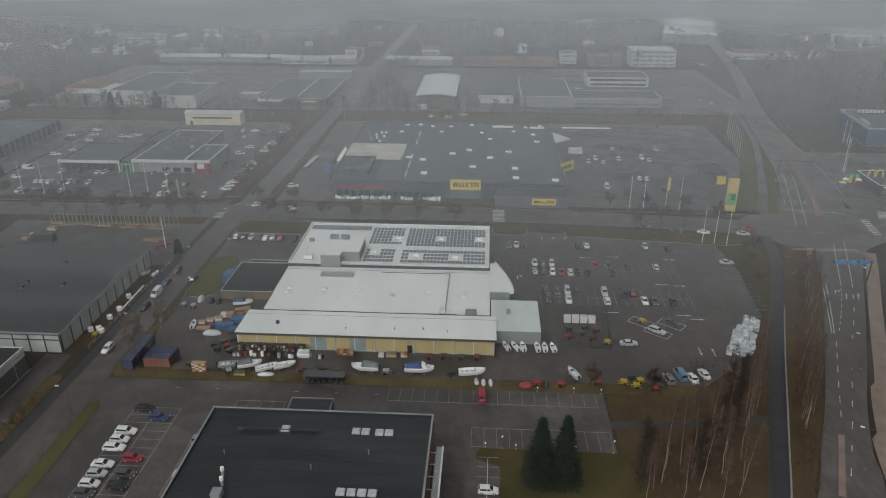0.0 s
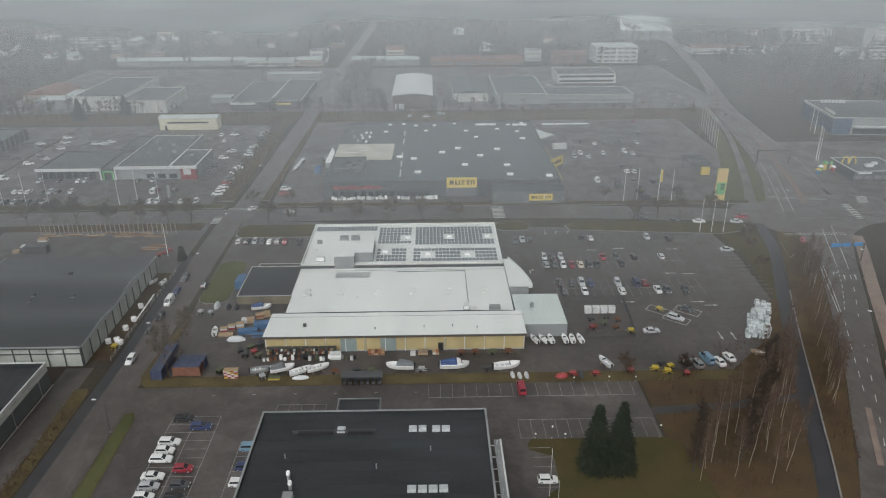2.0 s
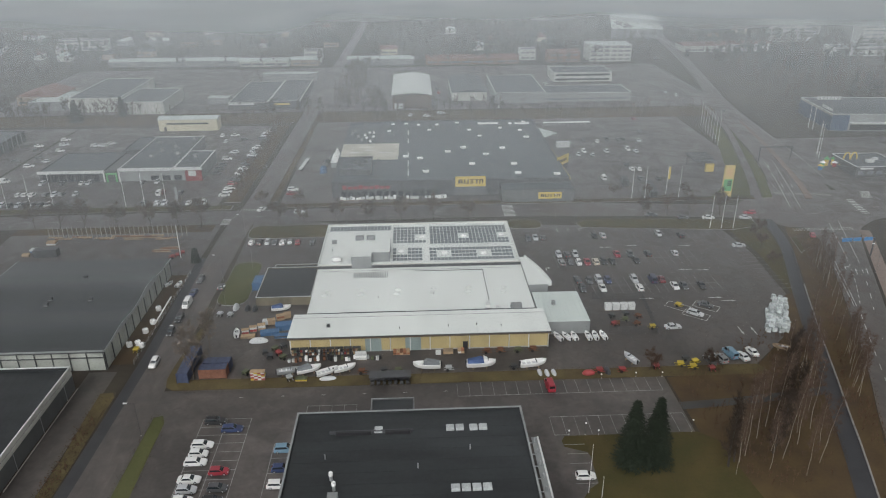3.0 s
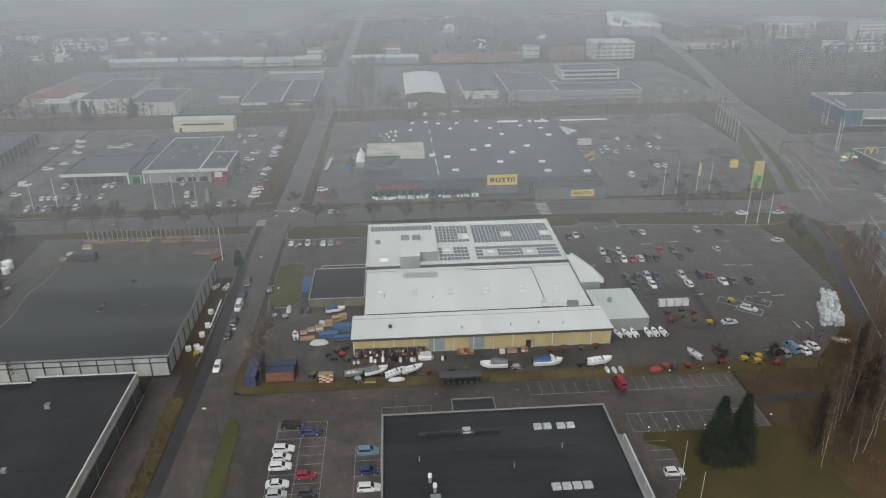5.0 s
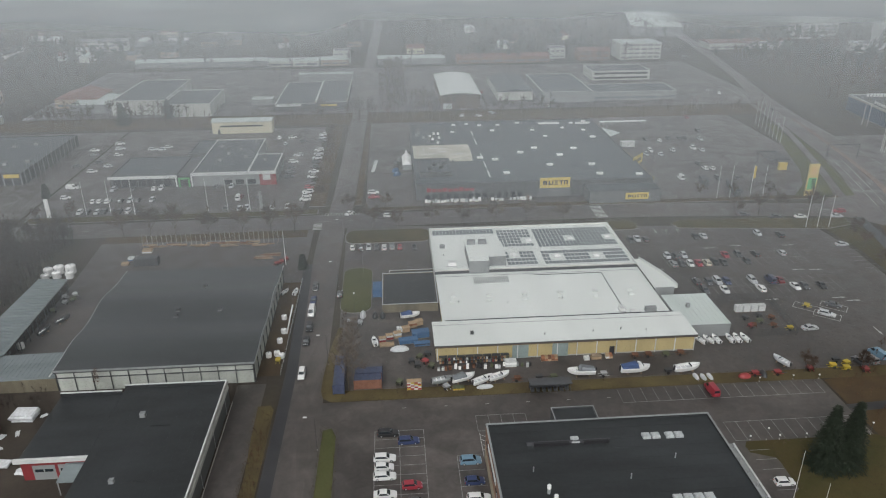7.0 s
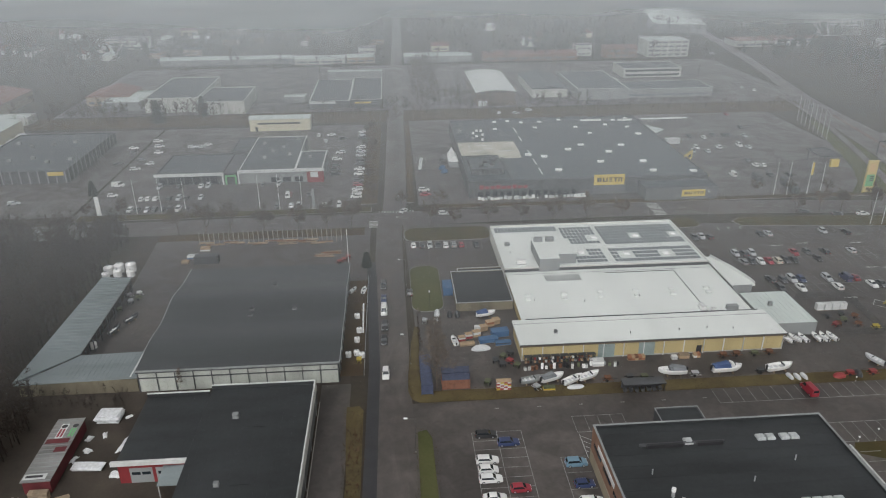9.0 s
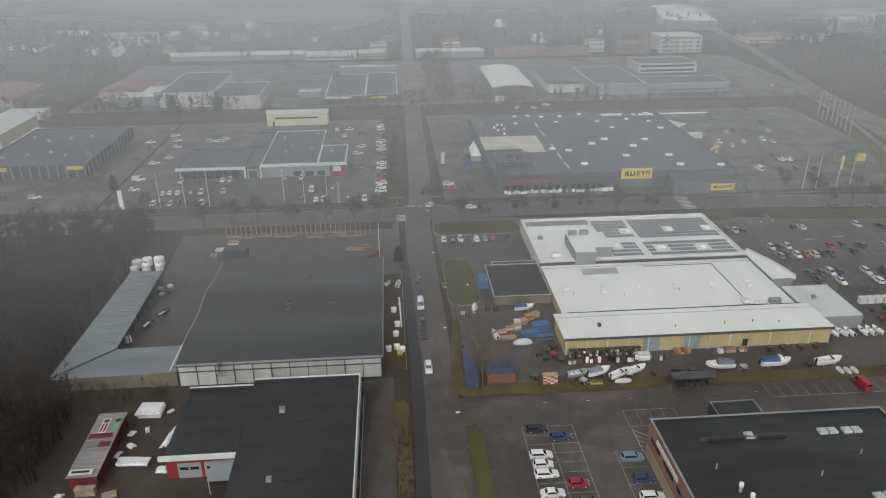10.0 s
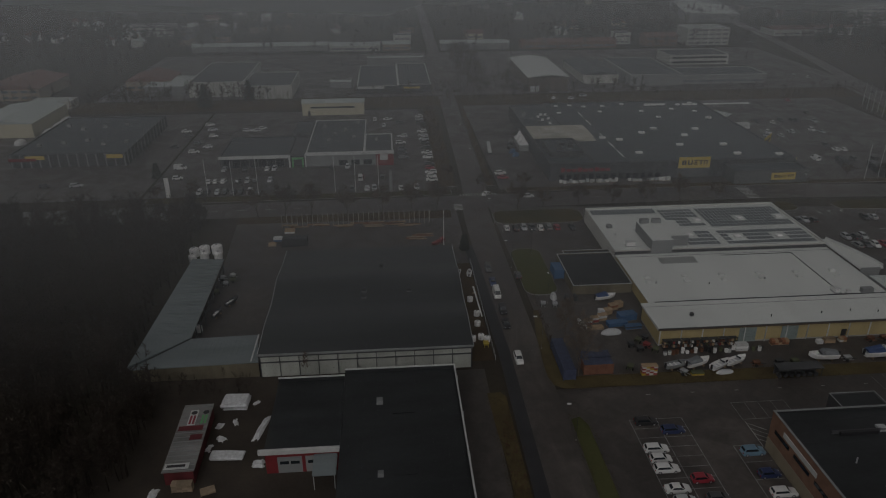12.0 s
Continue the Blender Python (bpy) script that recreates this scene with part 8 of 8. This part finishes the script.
up = [[bm.verts.new((-41.6 + 23.2 * i / n, y, 7.62 + 1.5 * math.sin(math.pi * i / n))) for i in range(n + 1)] for y in (405.4, 468.6)]
dn = [[bm.verts.new((-41.6 + 23.2 * i / n, y, 7.61 + 1.2 * math.sin(math.pi * i / n) - 0.002)) for i in range(n + 1)] for y in (405.4, 468.6)]
for i in range(n):
    bm.faces.new((up[0][i], up[0][i + 1], up[1][i + 1], up[1][i]))
    bm.faces.new((dn[0][i], dn[1][i], dn[1][i + 1], dn[0][i + 1]))
    for k in (0, 1):
        bm.faces.new((up[k][i], up[k][i + 1], dn[k][i + 1], dn[k][i]))
part("roof", bm, WHITEROOF, arch, "pale arched roof")
part("door", boxes((-40, 405.9, 0, -35, 405.99, 3)), TRIM, arch)

hr = random.Random(31)
HOUSES = []
# the last two roofs are pale to give wet roofs their sky reflection
for k, (w, d, wall, roof) in enumerate(((5, 4, WHITEWALL, ROOFRED), (6, 4.5, OCHRE, DARKWALL), (5.5, 4, WHITEWALL, DARKWALL), (7, 4, CREAM, ROOFRED), (7.5, 4.5, WHITEWALL, GREYROOF), (9, 5, GREYWALL, WHITEROOF))):
    o = far_hall(-w, -d, w, d, 4.2, wall, roof, "small gabled house among far trees", 2 if k < 4 else 0, 2.6 if k < 4 else 1.6, "house")
    part("chimney", boxes((1.0, 0.4, 6.0, 1.7, 1.1, 8.2)), BRICK, o)
    o["group"] = "far houses"
    HOUSES.append(o)
placed = [(-1e9, 0)]
for k in range(190):
    x, y = hr.uniform(-430, 300), 585 + 560 * hr.random() ** 1.2
    if abs(x + 83) < 16 or min(math.hypot(x - a, y - b) for a, b in placed) < 19 or (100 < x < 240 and y < 830) or (x > 250 and y < 670):
        continue
    placed.append((x, y))
    src = HOUSES[len(placed) % 6]
    m = pose(x, y, 0, 0, 0, hr.choice((0, 90)) + hr.uniform(-14, 14))
    if len(placed) <= 7:
        src.matrix_basis = m
    else:
        copy_thing(src, m)

# showroom and restaurant corner across the avenue
K = far_hall(179.8, 340, 225.8, 379, 8.5, GREYWALL, FELT2, "flat-roofed grey showroom with a blue glazed corner", 0, 0, "showroom", -5)
GLAZE = plain("blue grey glazing", (0.05, 0.08, 0.13), 0.15, spec=0.5)
part("glazing", boxes((-22.9, -19.7, 0.3, -14.5, -19.55, 8.0)), GLAZE, K, "blue glazed corner")
part("glazing", boxes((-23.2, -19.5, 0.3, -23.05, 19, 7.4)), GLAZE, K)
part("window_band", boxes((-13.5, -19.66, 0.6, 22, -19.55, 3.2)), GLASSD, K)
part("canopy", boxes((-13.8, -22.0, 4.2, 22.4, -19.7, 4.6)), TRIM, K)
for x0, y0, n, yaw in ((-17.5, 12.0, 7, 0), (-21.5, -15.5, 6, 1)):
    s = part("roof_sign", boxes((x0, y0, 8.4, x0 + (13 if not yaw else 0.2), y0 + (0.2 if not yaw else 12), 8.8)), DARKWALL, K, "roof sign of pale upright bars")
    part("sign_bar", boxes(*[(x0 + 1.85 * i, y0 - 0.15, 8.803, x0 + 1.85 * i + 1.3, y0 - 0.02, 10.6) if not yaw else (x0 - 0.15, y0 + 2 * i, 8.803, x0 - 0.02, y0 + 2 * i + 1.4, 10.2) for i in range(n)]), TRIM, s)
pf = thing("play_frame", 143.6, 284.5, 0.03, 0, "colourful climbing frame with tubes and roofs", "playground")
for k, (m, x, y, h) in enumerate(((GREEN, 0, 0, 3.0), (BLUES, -2.5, -3, 2.5), (SIGNYEL, 3, 2.5, 4.0), (REDW, 5.5, 0.5, 2.6), (WHITEP, 7.5, -1.5, 2.2), (SIGNYEL, 6.5, 3.5, 3.6))):
    bm = bmesh.new()
    tube(bm, (x, y, 0), (x, y, h * 0.7), 0.8, 0.8, 8)
    t = part("tower", bm, m, pf)
    bm = bmesh.new()
    tube(bm, (x, y, h * 0.7 + 0.003), (x, y, h), 1.3, 0.1, 8)
    part("tower_roof", bm, (WHITEP, SIGNYEL, GREEN)[k % 3], t)
R = far_hall(150, 271, 170, 290, 4.2, DARKWALL, FELT2, "low dark corner restaurant with a yellow roof sign", 5, 0, "restaurant")
bm = bmesh.new()
for c in (-8.4, -5.4):
    ring = [(c + 1.35 * math.cos(math.pi * i / 10), 4.3 + 3.0 * math.sin(math.pi * i / 10)) for i in range(11)]
    for (xa, za), (xb, zb) in zip(ring, ring[1:]):
        tube(bm, (xa, 1.0, za), (xb, 1.0, zb), 0.28, n=6)
part("roof_sign", bm, SIGNYEL, R, "yellow rounded roof sign")
part("roof_unit", boxes((-1.5, -3.0, 3.86, 1.2, -1.0, 4.9), (3.0, 0.5, 3.86, 5.0, 2.0, 4.7)), TRIM, R)
part("sign_strip", boxes((-8.5, -9.75, 3.2, -3.0, -9.6, 3.9)), TRIM, R)


# ---- mist: three thin sheets above the roofs stand in for haze, denser towards the far districts ----
def haze_sheet(z, seed):
    """A gently waving translucent sheet in place of hazy air; its cover grows northwards and varies in soft banks."""
    bm = bmesh.new()
    xs, ys = np.linspace(-1500, 1500, 41), np.linspace(60, 1900, 47)
    g = [[bm.verts.new((x, y, z + 1.4 * math.sin(x / 90 + seed) * math.cos(y / 120 - seed))) for x in xs] for y in ys]
    for a, b in zip(g, g[1:]):
        for i in range(len(xs) - 1):
            bm.faces.new((a[i], a[i + 1], b[i + 1], b[i]))
    for f in bm.faces:
        f.smooth = True
    m = bpy.data.materials.new("haze veil")
    m.use_nodes = True
    nt = m.node_tree
    nt.nodes.remove(nt.nodes["Principled BSDF"])

    def op(kind, a, b):
        n = nt.nodes.new("ShaderNodeMath")
        n.operation = kind
        for k, v in enumerate((a, b)):
            if isinstance(v, (int, float)):
                n.inputs[k].default_value = v
            else:
                nt.links.new(v, n.inputs[k])
        return n.outputs[0]

    tc, sep, bank = nt.nodes.new("ShaderNodeTexCoord"), nt.nodes.new("ShaderNodeSeparateXYZ"), nt.nodes.new("ShaderNodeTexNoise")
    nt.links.new(tc.outputs["Object"], sep.inputs[0])
    nt.links.new(tc.outputs["Object"], bank.inputs["Vector"])
    bank.inputs["Scale"].default_value, bank.inputs["Detail"].default_value, bank.inputs["Distortion"].default_value = 0.006, 1.5, 0.4
    # haze is put into the cover by ground distance along the sight line
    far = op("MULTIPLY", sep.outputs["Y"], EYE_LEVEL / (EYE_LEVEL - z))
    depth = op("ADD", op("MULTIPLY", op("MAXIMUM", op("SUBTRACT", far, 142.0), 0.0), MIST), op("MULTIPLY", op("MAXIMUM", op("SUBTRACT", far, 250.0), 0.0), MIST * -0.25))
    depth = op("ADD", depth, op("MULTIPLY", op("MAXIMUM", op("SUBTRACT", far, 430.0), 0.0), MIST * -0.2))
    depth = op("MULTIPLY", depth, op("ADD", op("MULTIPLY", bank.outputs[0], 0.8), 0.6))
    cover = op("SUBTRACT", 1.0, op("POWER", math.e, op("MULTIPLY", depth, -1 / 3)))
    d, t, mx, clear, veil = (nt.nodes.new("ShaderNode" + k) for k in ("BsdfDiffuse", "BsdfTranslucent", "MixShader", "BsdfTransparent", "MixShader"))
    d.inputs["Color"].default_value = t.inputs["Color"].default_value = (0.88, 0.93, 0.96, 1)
    nt.links.new(d.outputs[0], mx.inputs[1])
    nt.links.new(t.outputs[0], mx.inputs[2])
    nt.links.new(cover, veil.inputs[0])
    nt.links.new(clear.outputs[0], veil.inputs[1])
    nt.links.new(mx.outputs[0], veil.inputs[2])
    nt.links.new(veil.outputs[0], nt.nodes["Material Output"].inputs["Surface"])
    return solid("mist", bm, m, "thin translucent sheet standing in for mist over the district", "mist", "stuff")


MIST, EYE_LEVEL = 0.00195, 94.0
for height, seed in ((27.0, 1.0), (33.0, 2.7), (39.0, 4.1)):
    haze_sheet(height, seed)
